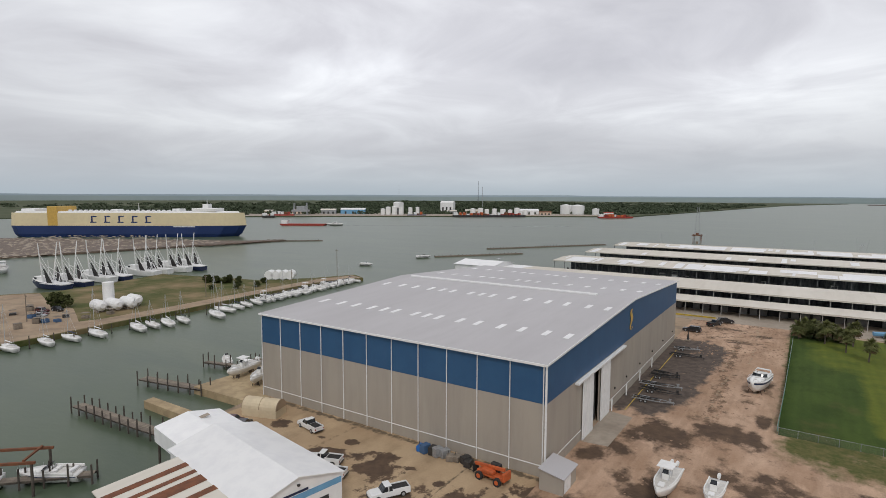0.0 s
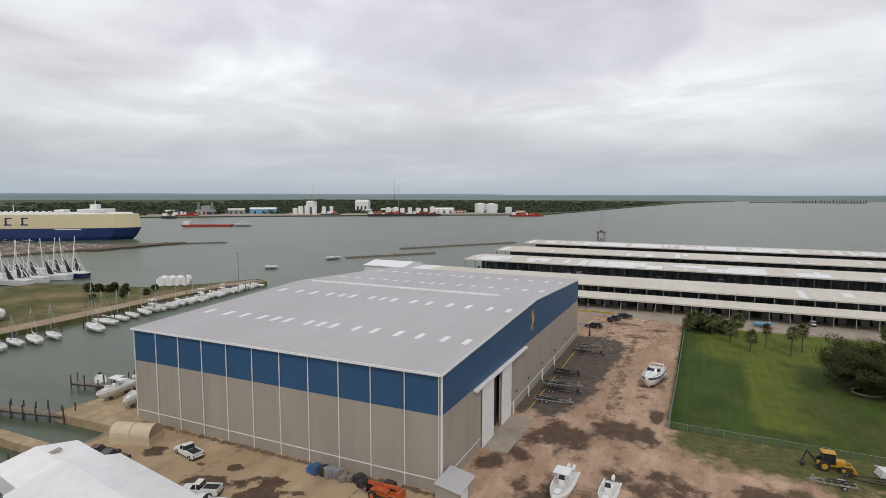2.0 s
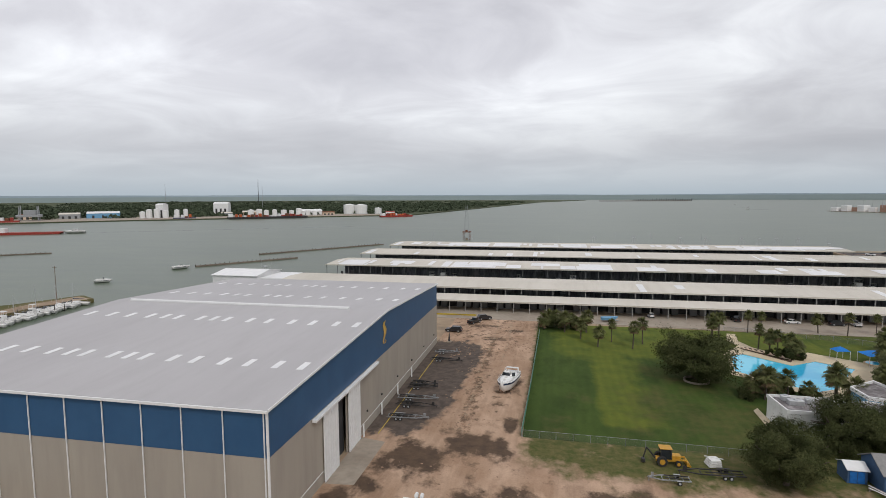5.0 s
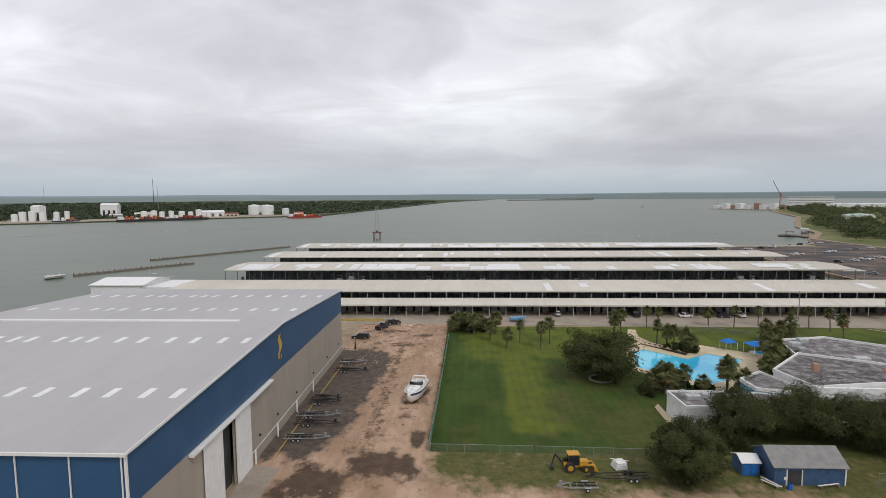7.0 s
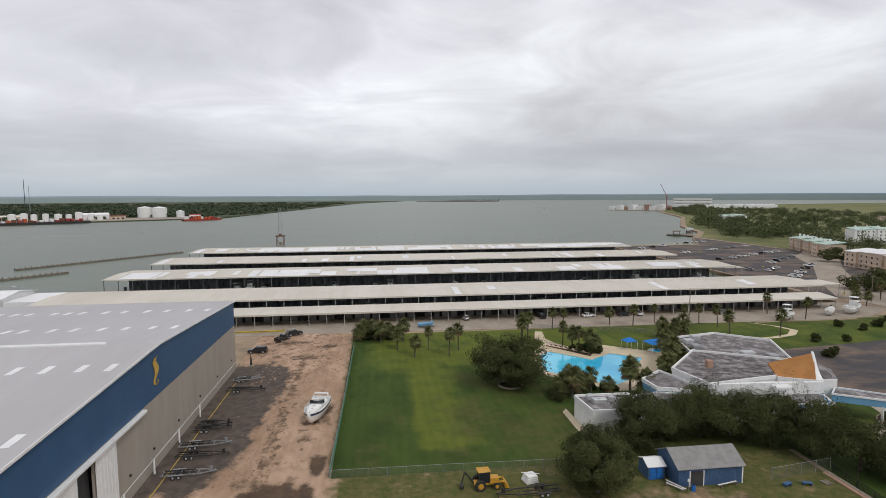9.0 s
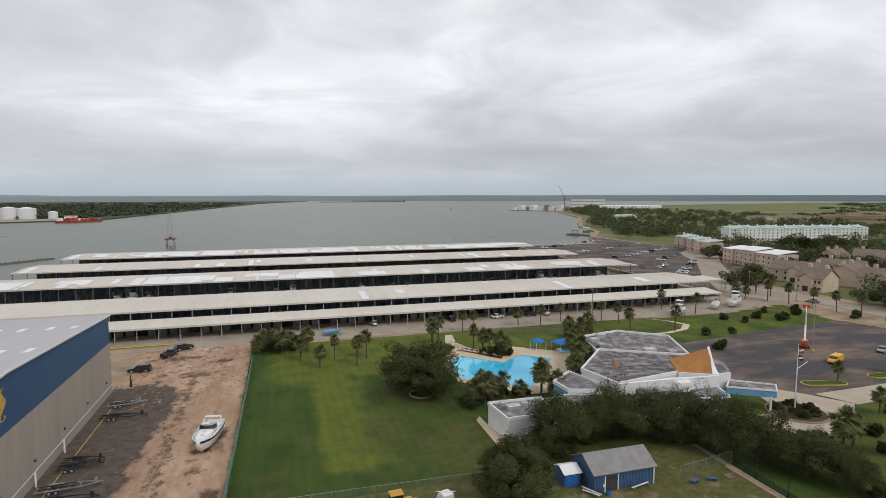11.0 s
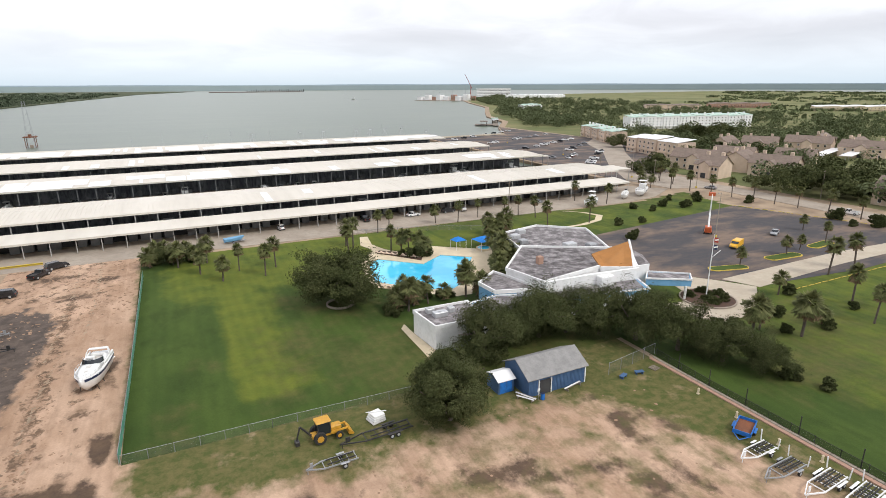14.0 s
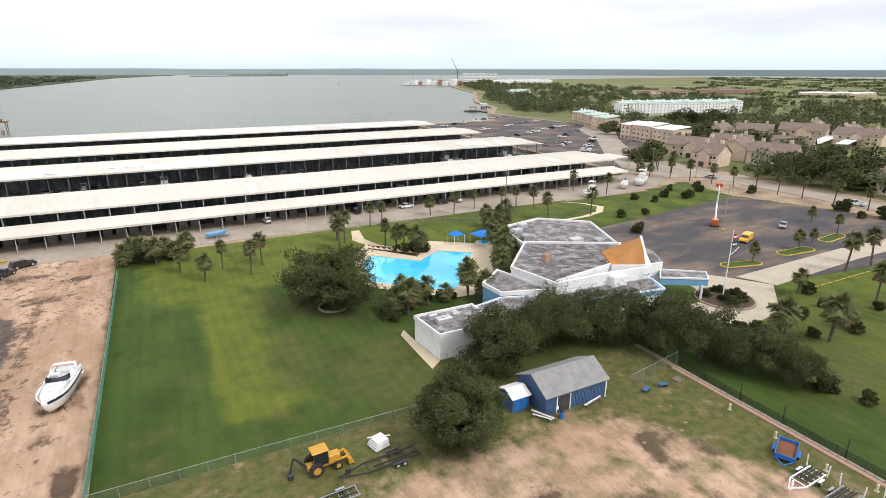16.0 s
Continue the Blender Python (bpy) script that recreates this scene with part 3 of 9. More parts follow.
def lot_cover(X, Y):
    wet = np.zeros_like(X)
    for cx, cy, rx, ry, rot, k in ((-47.7, -8.4, 2.3, 1.5, 20, 1.0), (-31.0, -11.2, 4.6, 1.8, 5, 1.0), (-22.8, -11.6, 4.0, 2.6, 0, 1.0), (-24.0, -7.6, 2.4, 1.5, 0, 1.0), (-31.2, -6.6, 1.6, 0.9, 0, 0.9), (-12.4, -9.8, 1.5, 1.0, 0, 0.9),
                                   (-52, -11, 3.5, 1.2, 10, 0.8), (-37, -8, 0.8, 0.5, 0, 0.8), (-18, -8.4, 0.9, 0.6, 0, 0.8), (-16, -19, 4, 3, 0, 0.8), (-3, -15, 9, 6.5, 0, 1.0), (1, -5, 3, 5, 0, 0.7)):
        wet = np.maximum(wet, k * blob(X, Y, cx, cy, rx, ry, rot))
    joint_and_foot = np.maximum(np.exp(-((X + 35.3) / 0.25) ** 2), np.exp(-((X + 11.1) / 0.25) ** 2)) * 0.75
    # darker strip along the foot of the hall wall
    joint_and_foot = np.maximum(joint_and_foot, 0.8 * np.exp(-((Y + 0.8) / 0.7) ** 2))
    return wet * 0, wet, wet * 0, joint_and_foot


field("yard", -0.2, 103.2, -40, 128, 0.5, 0.05, yard_mat, yard_cover, "rutted brown dirt yard with tyre tracks, wet stains and thin grass", "dirt yard", lambda x, y: ~((x > 27.9) & (y > 36.4)), yard_relief)
field("lawn_west", 27.8, 104.2, 36.4, 124, 0.8, 0.06, lawn_mat, lawn_cover, "green mown lawn with lighter strips and brown worn patches", "lawn")
EAST = [(104.0, 124), (104.0, -60), (150, -90), (231, -90), (231, 60), (218, 103), (224, 128), (192, 122), (130, 124)]


def within(x, y, poly):
    r = np.zeros(x.shape, bool)
    for (x1, y1), (x2, y2) in zip(poly, poly[1:] + poly[:1]):
        if y1 != y2:
            r ^= ((y1 > y) != (y2 > y)) & (x < (x2 - x1) * (y - y1) / (y2 - y1) + x1)
    return r


def east_cover(X, Y):
    light = 0.55 * ramp(X, 112, 122) * (1 - ramp(Y, 40, 60)) + 0.5 * ramp(Y, 88, 96)
    brown = 0.55 * blob(X, Y, 138, 22, 16, 9, 20) + 0.5 * blob(X, Y, 122, 14, 8, 5) + 0.4 * ramp(Y, 112, 122)
    return light, np.clip(brown, 0, 1), light * 0, light * 0


field("lawn_east", 104.2, 232.2, -90, 128, 2.0, 0.06, lawn_mat, east_cover, "green mown lawn with palms and drier patches", "lawn", lambda x, y: within(x, y, EAST))
field("lot", -60.0, -0.2, -40, -0.05, 0.4, 0.03, lot_mat, lot_cover, "tan concrete lot with brown water stains and joints", "lot", lambda x, y: within(x, y, [(-60.2, 0.5), (-60.2, -17.6), (-48.3, -21.8), (-39.5, -39), (-38, -45), (1, -45), (1, 0.5)]))
sheet_of("far_land", [(236, -390), (3590, -390), (3590, 690), (2890, 2290), (1255, 1940), (1065, 1710), (965, 1550), (806, 1395), (706, 1175), (606, 926), (506, 756), (446, 650), (404, 541), (352, 466), (352, 300), (300, 240), (262, 190), (258, 120), (258, 40)], farland, 0.05, "flat green land with scrub reaching to the horizon", "land")
sheet_of("parking_lot", [(136, 60), (150, 42.5), (183, 39), (234, 40), (232, 60), (218, 101), (141, 91)], asphalt, 0.10, "worn dark asphalt parking lot with pale patches", "parking lot")
sheet_of("marina_lot", [(222, 160), (262, 170), (318, 240), (350, 300), (345, 466), (304, 390), (230, 388)], asphalt, 0.11, "dark asphalt car park behind the covered slips", "parking lot")
sheet_of("marina_road", [(-60, 127), (26, 127), (84, 125), (190, 123), (206, 126), (224, 136), (214, 149), (-60, 149)], concrete, 0.10, "pale worn concrete service road beside the covered slips", "road")
sheet_of("street", [(232, -200), (248, -200), (250, 60), (252, 140), (262, 190), (300, 240), (352, 300), (352, 330), (318, 300), (290, 250), (250, 200), (224, 160), (226, 136), (240, 130), (238, 60)], concrete, 0.12, "pale concrete street with a planted verge", "street")
sheet_of("driveway", [(149, 41.8), (146, 49), (190, 50), (236, 47.5), (236, 43), (183, 43.5)], pale_concrete, 0.14, "pale concrete entrance drive across the parking lot", "driveway")

b = B()
slab(b, [(-4800, 120), (-1300, 120), (-1050, 470), (-727, 785), (-600, 880), (-487, 968), (-276, 1112), (-235, 1500), (-150, 2300), (-62, 3150), (250, 4300), (-4800, 4800)], -4, 0.2)
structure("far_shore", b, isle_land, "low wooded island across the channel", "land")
b = B()
slab(b, [(-152, -300), (-152.5, -15), (-155, 17), (-156.5, 44), (-160, 77), (-163, 120), (-155, 136), (-166, 142), (-176, 120), (-192, 101), (-215, 96), (-250, 86), (-240, 55), (-236, 30), (-262, -10), (-300, -300)], -4, 0)
structure("peninsula", b, meadow, "grassy spit of land between two boat basins", "land")
b = B()
slab(b, [(-152.8, -298), (-153.2, -15), (-155.7, 17), (-157.2, 44), (-160.7, 77), (-163, 118), (-156, 135), (-165, 139), (-170, 118), (-168, 77), (-165, 44), (-164, 17), (-172, -15), (-190, -60), (-240, -298)], -0.2, 0.05)
structure("waterside_track", b, sandlot, "sandy track along the moored boats", "track")
b = B()
slab(b, [(-160, 8), (-176, 14), (-190, 19), (-214, 20), (-236, 26), (-258, -10), (-290, -290), (-200, -290), (-172, -40)], -0.2, 0.03)
structure("spit_sand", b, sandlot, "bare sandy ground at the root of the spit", "sand")
b = B()
slab(b, [(-430, -120), (-416, 70), (-385, 240), (-376, 278), (-384, 282), (-400, 250), (-520, 190), (-640, 120), (-700, -100)], -4, -0.2)
structure("far_quay", b, soil_dark, "rubble-covered quay beside the moored ship", "quay")

# ---- hangar ----
HW, HL, EAVE, RIDGE, BAND = 62.0, 94.2, 17.07, 19.2, 11.15
hangar = thing("boat_storage_hall", "huge tan and blue metal boat storage hall with low gable roof", "hall")


for nm, z0, z1, mt, off in (("lower_wall", 0, BAND, tan_metal, 0.0), ("upper_band", BAND, EAVE, blue_metal, 0.04)):
    b = B()
    box(b, -HW, -off, z0, 0, 0.3, z1)
    part(nm, b, mt, hangar, "blue metal band" if off else "tan metal wall")
    b = B()
    box(b, -HW, HL - 0.3, z0, 0, HL + off, z1)
    part(nm, b, mt, hangar)
    b = B()
    box(b, -HW - off, 0.3, z0, -HW + 0.3, HL - 0.3, z1)
    part(nm, b, mt, hangar)
DOOR0, DOOR1, OPEN0, OPEN1, DOORH = 15.3, 30.5, 20.7, 25.1, 10.6
for y0, y1, z0 in ((0.3, OPEN0, 0), (OPEN1, HL - 0.3, 0), (OPEN0, OPEN1, DOORH - 0.1)):
    b = B()
    box(b, -0.3, y0, z0, 0, y1, BAND)
    part("lower_wall", b, tan_metal, hangar)
b = B()
rings = [[(x, 0.3, BAND), (x, HL - 0.3, BAND), (x, HL - 0.3, EAVE), (x, HL / 2, RIDGE), (x, 0.3, EAVE)] for x in (-0.3, 0.04)]
loft(b, rings)
part("gable_band", b, blue_metal, hangar, "blue metal gable band")
b = B()
for s, e in ((-0.35, HL / 2), (HL + 0.35, HL / 2)):
    za = EAVE - 0.02
    loft(b, [[(-HW - 0.3, s, za), (-HW - 0.3, e, RIDGE), (-HW - 0.3, e, RIDGE + 0.16), (-HW - 0.3, s, za + 0.16)],
             [(0.3, s, za), (0.3, e, RIDGE), (0.3, e, RIDGE + 0.16), (0.3, s, za + 0.16)]])
part("roof", b, roof_grey, hangar, "pale grey metal roof")
# hall details: downpipes, low rail, trims, skylights, ridge vent, doors
b = B()
box(b, -0.06, -0.28, 0, 0.06, -0.10, EAVE - 0.1, 0.03)
pipe_me = mesh_of("downpipe", b, white_paint)
for i in range(12):
    shared("downpipe", pipe_me, hangar, pose(-HW + 0.1 + i * (HW - 0.2) / 11 - (0.25 if i == 11 else 0), 0, 0))
blockpart("corner_trim", (-0.1, -0.14, 0, 0.14, 0.1, EAVE), white_paint, hangar, "white corner trim")
blockpart("eave_gutter", (-HW - 0.3, -0.62, EAVE - 0.22, 0.35, -0.36, EAVE + 0.1), white_paint, hangar, "white eave gutter")
blockpart("low_rail", (-HW, -0.1, 1.74, 0, 0.0, 1.86), white_paint, hangar, "white protective rail along the wall foot")
for y0, y1 in ((0.3, DOOR0), (DOOR1, HL)):
    blockpart("low_rail", (0.0, y0, 1.75, 0.06, y1, 1.85), white_paint, hangar)
for s in (-1, 1):
    b = B()
    y0 = HL / 2 + s * (HL / 2 + 0.36)
    loft(b, [[(0.3, y0, EAVE - 0.12), (0.42, y0, EAVE - 0.12), (0.42, y0, EAVE + 0.2), (0.3, y0, EAVE + 0.2)],
             [(0.3, HL / 2, RIDGE - 0.1), (0.42, HL / 2, RIDGE - 0.1), (0.42, HL / 2, RIDGE + 0.22), (0.3, HL / 2, RIDGE + 0.22)]])
    part("rake_trim", b, white_paint, hangar, "white rake trim")


def roof_z(y):
    return EAVE + 0.14 + (RIDGE - EAVE) * (1 - abs(y - HL / 2) / (HL / 2))


slope = math.degrees(math.atan((RIDGE - EAVE) / (HL / 2)))
b = B()
box(b, -0.5, -1.5, 0.02, 0.5, 1.5, 0.07, 0.015)
sky_me = mesh_of("skylight", b, new_sheet)
SKY_X = (-2.1, -6.0, -10.6, -14.7, -19.4, -23.2, -28.0, -30.8, -33.6, -38.5, -41.4, -44.7, -49.2, -53.4, -58.4)
for yy in (14.2, 35.8, 60.5, 80.5):
    for xx in SKY_X:
        shared("skylight", sky_me, hangar, pose(xx, yy, roof_z(yy), slope if yy < HL / 2 else -slope))
b = B()
loft(b, [[(x, HL / 2 - 0.4, RIDGE + 0.1), (x, HL / 2 + 0.4, RIDGE + 0.1), (x, HL / 2 + 0.4, RIDGE + 0.4), (x, HL / 2, RIDGE + 0.55), (x, HL / 2 - 0.4, RIDGE + 0.4)] for x in (-58.8, -7.8)])
part("ridge_vent", b, new_sheet, hangar, "long white ridge vent")
# standing seams of the roof
b = B()
for i in range(1, 103):
    x = -HW + i * HW / 103
    for s in (0, 1):
        ys = (0.0, HL / 2 - 0.8) if s == 0 else (HL / 2 + 0.8, HL)
        loft(b, [[(x - 0.025, y, roof_z(y)), (x + 0.025, y, roof_z(y)), (x + 0.025, y, roof_z(y) + 0.02), (x - 0.025, y, roof_z(y) + 0.02)] for y in ys])
tagged(part("roof_seams", b, roof_grey, hangar), kind="stuff")
for y0, y1 in ((DOOR0, OPEN0), (OPEN1, DOOR1)):
    d = blockpart("sliding_door", (0.16, y0, 0.08, 0.34, y1, DOORH), white_paint, hangar, "tall white sliding door leaf", 0.03)
    b = B()
    for k in range(1, 6):
        y = y0 + k * (y1 - y0) / 6
        box(b, 0.34, y - 0.03, 0.1, 0.37, y + 0.03, DOORH - 0.05)
    part("door_rib", b, white_paint, d)
blockpart("door_track", (0.05, 11.8, DOORH + 0.02, 0.75, 39.8, DOORH + 0.45), white_paint, hangar, "white sliding door track hood", 0.05)
# sheet added behind the door gap, its colour stands for the unlit hall
blockpart("inner_lining", (-1.0, OPEN0 - 0.5, 0.02, -0.9, OPEN1 + 0.5, DOORH + 0.3), interior_shade, hangar, "dark sheet in place of the unlit interior")
for y in (34.5, 43, 54, 66, 78, 90):
    blockpart("wall_lamp", (0.0, y - 0.15, 3.3, 0.25, y + 0.15, 3.65), black_metal, hangar, "small dark wall lamp", 0.03)
for y in (31.2, 41.5, 52.5, 64.0):
    b = B()
    rod(b, (0.55, y, 0), (0.55, y, 2.4), 0.14, n=10)
    part("guard_post", b, white_paint, hangar, "white guard post")
# seahorse-like emblem as a plain curved shape
b = B()
prev = None
path = [(0.35, 4.2, 0.16), (-0.1, 4.45, 0.4), (0.25, 3.9, 0.42), (0.1, 3.3, 0.55), (-0.15, 2.6, 0.62), (-0.1, 1.9, 0.5), (0.15, 1.3, 0.36), (0.4, 0.8, 0.28), (0.35, 0.25, 0.2), (-0.05, 0.0, 0.16), (-0.35, 0.3, 0.13), (-0.2, 0.65, 0.1)]
rings = []
for (yy, zz, w) in path:
    rings.append([(0.10, -yy * 2.2 - w * 1.35, zz), (0.10, -yy * 2.2 + w * 1.35, zz), (0.17, -yy * 2.2 + w * 1.35, zz + 0.05), (0.17, -yy * 2.2 - w * 1.35, zz + 0.05)])
loft(b, rings)
bmesh.ops.translate(b, verts=b.verts, vec=(0, 45.3, 13.0))
part("emblem", b, gold, hangar, "gold curled emblem")
annex = thing("lean_to_shed", "small grey metal lean-to shed with double doors at the hall corner", "shed")
b = B()
loft(b, [[(0.5, y, 0), (4.0, y, 0), (4.0, y, 2.45), (0.5, y, 3.1)] for y in (-3.2, 2.0)])
part("wall", b, tan_metal, annex)
b = B()
loft(b, [[(0.4, y, 3.12), (4.25, y, 2.42), (4.25, y, 2.52), (0.4, y, 3.24)] for y in (-3.4, 2.2)])
part("roof", b, roof_grey, annex, "grey metal roof")
for y in (-2.6, -1.4):
    blockpart("door", (4.0, y, 0.1, 4.06, y + 1.1, 2.15), white_paint, annex, "white metal door", 0.01)

# ---- covered slips ----
def covered_slips(y0, y1, x0, x1, z, patches, seed, label):
    rnd = random.Random(seed)
    t = thing("covered_slips", label, "boat shed", "covered slips")
    ym, rise = (y0 + y1) / 2, 0.7
    b = B()
    for s, e in ((y0, ym), (y1, ym)):
        loft(b, [[(x, s, z), (x, e, z + rise), (x, e, z + rise + 0.18), (x, s, z + 0.18)] for x in (x0, x1)])
    part("roof", b, cream_roof, t, "cream corrugated metal roof")
    for yy, s in ((y0, -1), (y1, 1)):
        blockpart("fascia", (x0, yy + s * 0.02, z - 0.3, x1, yy + s * 0.16, z + 0.24), cream_roof, t)
    b = B()
    k = int((x1 - x0) / 1.15)
    for i in range(k):
        xx = x0 + 0.6 + i * 1.15
        for s, e in ((y0, ym), (y1, ym)):
            loft(b, [[(xx + dx, yy, zz + 0.18 + dz) for dx, dz in ((-0.04, 0), (0.04, 0), (0.04, 0.05), (-0.04, 0.05))] for yy, zz in ((s, z), (e, z + rise))])
    tagged(part("roof_seams", b, cream_roof, t), kind="stuff")
    for i in range(patches):
        xx, w = rnd.uniform(x0 + 2, x1 - 16), rnd.choice((1.2, 2.4, 2.4, 3.6, 7, 12, 15) if patches > 20 else (1.2, 2.4, 3.6))
        f0 = rnd.choice((0.0, 0.0, 0.3, 0.5))
        f1 = rnd.choice((1.0, 1.0, 0.6)) if f0 < 0.5 else 1.0
        b = B()
        loft(b, [[(x, y0 + (ym - y0) * f, z + rise * f + 0.24 + 0.0015 * i + h) for f, h in ((f0, 0), (f1, 0), (f1, 0.03), (f0, 0.03))] for x in (xx, xx + w)])
        part("roof_sheet", b, new_sheet, t, "bright white replacement sheet")
    b = B()
    box(b, -0.13, -0.13, WATER - 1, 0.13, 0.13, z + 0.05)
    me = mesh_of("post", b, post_grey if y0 < 200 else post_dark)
    n = int((x1 - x0) / 5.85)
    for i in range(n + 1):
        for yy in (y0 + 0.4, y1 - 0.4):
            shared("post", me, t, pose(x0 + 0.5 + i * (x1 - x0 - 1) / n, yy, 0))
    blockpart("walkway", (x0, ym - 1.2, WATER - 0.4, x1, ym + 1.2, -0.5), grey_timber, t, "weathered timber walkway")
    b = B()
    box(b, -0.5, 0, 0, 0.5, abs(y1 - y0) / 2 - 2, 0.3)
    me = mesh_of("finger_pier", b, grey_timber)
    for i in range(0, n + 1, 2):
        shared("finger_pier", me, t, pose(x0 + 1.5 + i * (x1 - x0 - 3) / n, y0 + 0.4, -1.0))
    # panel added along the walkway to darken the view into the slips
    blockpart("screen_wall", (x0 + 4, ym + 1.2, WATER - 0.2, x1 - 4, ym + 1.3, z - 0.4), slip_shade, t, "dark panel added for the shade along the walkway")
    # sheets below the roof slopes, underside shade put into their colour
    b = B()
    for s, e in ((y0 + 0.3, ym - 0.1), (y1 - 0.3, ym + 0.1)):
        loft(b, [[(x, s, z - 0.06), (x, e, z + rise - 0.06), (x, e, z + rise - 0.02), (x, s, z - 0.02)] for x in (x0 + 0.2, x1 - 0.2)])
    part("soffit", b, slip_shade, t, "sheet coloured as the shaded roof underside")
    b = B()
    for i in range(n):
        xx = x0 + 2.5 + i * (x1 - x0 - 4) / n
        hgt = rnd.uniform(0.8, 2.6)
        box(b, xx, ym - 1.0, -0.5, xx + rnd.uniform(0.8, 2.6), ym - 0.3, -0.5 + hgt)
    tagged(part("dock_gear", b, locker_grey, t), kind="stuff")
    blockpart("ceiling_beam", (x0 + 0.3, ym - 0.15, z + 0.2, x1 - 0.3, ym + 0.15, z + 0.55), dark_timber, t)
    b = B()
    for i in range(n + 1):
        xx = x0 + 0.5 + i * (x1 - x0 - 1) / n
        box(b, xx - 0.08, y0 + 0.4, z - 0.32, xx + 0.08, y1 - 0.4, z - 0.02)
    tagged(part("cross_beams", b, dark_timber, t), kind="stuff")
    return t


SHEDS = ((150.0, 176.0, -80.0, 209.0, 6.9, 5), (207.5, 238.0, -83.0, 212.0, 6.9, 56), (261.5, 294.0, -84.0, 211.5, 6.9, 14), (319.0, 353.0, -83.0, 210.5, 6.9, 78))
for i, (y0, y1, x0, x1, z, pt) in enumerate(SHEDS):
    covered_slips(y0, y1, x0, x1, z, pt, 10 + i, "long open-sided boat shed with cream metal roof over slips")
porch = thing("storage_canopy", "long low canopy with pale roof over rows of grey lockers", "canopy")
b = B()
loft(b, [[(x, 138.2, 4.1), (x, 147.6, 4.75), (x, 147.6, 4.9), (x, 138.2, 4.25)] for x in (-58, 204.5)])
part("roof", b, cream_roof, porch, "pale metal roof")
blockpart("fascia", (-58, 138.0, 3.75, 204.5, 138.16, 4.3), cream_roof, porch)
b = B()
box(b, -0.1, -0.1, 0, 0.1, 0.1, 4.1)
me = mesh_of("post", b, post_grey)
for i in range(46):
    shared("post", me, porch, pose(-57 + i * 5.8, 138.6, 0))
# back wall coloured near-black for the shade under the canopy
blockpart("back_wall", (-58, 147.0, 0.05, 204, 147.3, 4.5), interior_shade, porch, "back wall coloured dark as in shade")
b = B()
box(b, -1.1, -0.8, 0, 1.1, 0.8, 2.1, 0.03)
me = mesh_of("locker", b, locker_grey)
for i in range(84):
    if i % 9 not in (3, 7):
        shared("locker", me, porch, pose(-54 + i * 3.05, 146.0, 0.1))
for i, (x0, x1, y0, y1, z) in enumerate(((196, 224, 158, 170, 5.6), (196, 222, 216, 232, 5.0))):
    t = thing("pier_head_roof", "flat pale roof over the head of the slips", "canopy")
    blockpart("roof", (x0, y0, z, x1, y1, z + 0.25), cream_roof, t)
    for xx in (x0 + 0.5, x1 - 0.5):
        for yy in (y0 + 0.5, y1 - 0.5):
            blockpart("post", (xx - 0.1, yy - 0.1, -2.5, xx + 0.1, yy + 0.1, z), post_grey, t)

# ---- white boathouse at the end of the slips ----
t = thing("boathouse", "white metal boathouse with two stepped roofs beside the channel", "boathouse")
b = B()
loft(b, [[(x, 156, -2.5), (x, 177, -2.5), (x, 177, 8.0), (x, 166.5, 9.4), (x, 156, 8.0)] for x in (-113, -92)])
part("wall", b, new_sheet, t)
b = B()
loft(b, [[(x, 155.4, 8.0), (x, 166.5, 9.5), (x, 177.6, 8.0), (x, 177.6, 8.2), (x, 166.5, 9.7), (x, 155.4, 8.2)] for x in (-113.5, -91.6)])
part("roof", b, new_sheet, t, "white metal roof")
blockpart("wing", (-91.5, 157, -2.5, -80.5, 176, 7.2), new_sheet, t, "white side wing")
blockpart("platform", (-116, 154, -2.6, -80.2, 179, -1.2), grey_timber, t)

# ---- clubhouse, pool, sheds ----
def walls(name, pts, z0, z1, mat, parent, label=""):
    b = B()
    slab(b, pts, z0, z1)
    return part(name, b, mat, parent, label)


def rim(pts, z0, z1, mat, parent, w=0.28, label=""):
    """A parapet along a closed outline."""
    k = len(pts)
    for i in range(k):
        a, c = Vector(pts[i]), Vector(pts[(i + 1) % k])
        d = (c - a).normalized()
        nrm = Vector((-d.y, d.x)) * (w / 2)
        b = B()
        slab(b, [tuple(a + nrm - d * w / 2), tuple(c + nrm + d * w / 2 - d * 0.004), tuple(c - nrm + d * w / 2 - d * 0.004), tuple(a - nrm - d * w / 2)], z0, z1 + 0.003 * (i % 3))
        part("parapet", b, mat, parent, label)


club = thing("clubhouse", "white flat-roofed clubhouse with blue fascia and ochre peaked entrance", "clubhouse")
main = [(97.2, 62.8), (109.1, 75.0), (127.2, 64.6), (116.0, 55.4), (99.3, 52.6)]
walls("hall", main, 0, 5.6, club_white, club)
walls("hall_roof", main, 5.61, 5.7, club_roof, club, "worn grey gravel roof")
rim(main, 5.4, 6.15, club_white, club, 0.3, "white parapet")
north = [(109.4, 75.3), (113, 90), (126, 92.8), (136, 84), (127.8, 65.0)]
walls("north_wing", north, 0, 4.7, club_white, club)
walls("wing_roof", north, 4.71, 4.8, club_roof, club, "worn grey gravel roof")
rim(north, 4.6, 5.3, club_white, club, 0.3)
wing = [(89.9, 61.3), (90.3, 55.8), (99.0, 52.9), (97.0, 62.6), (96, 66)]
walls("pool_wing", wing, 0, 4.1, club_blue, club, "sky blue wing wall")
walls("wing_roof", wing, 4.11, 4.2, club_roof, club)
rim(wing, 3.9, 4.65, club_white, club, 0.3)
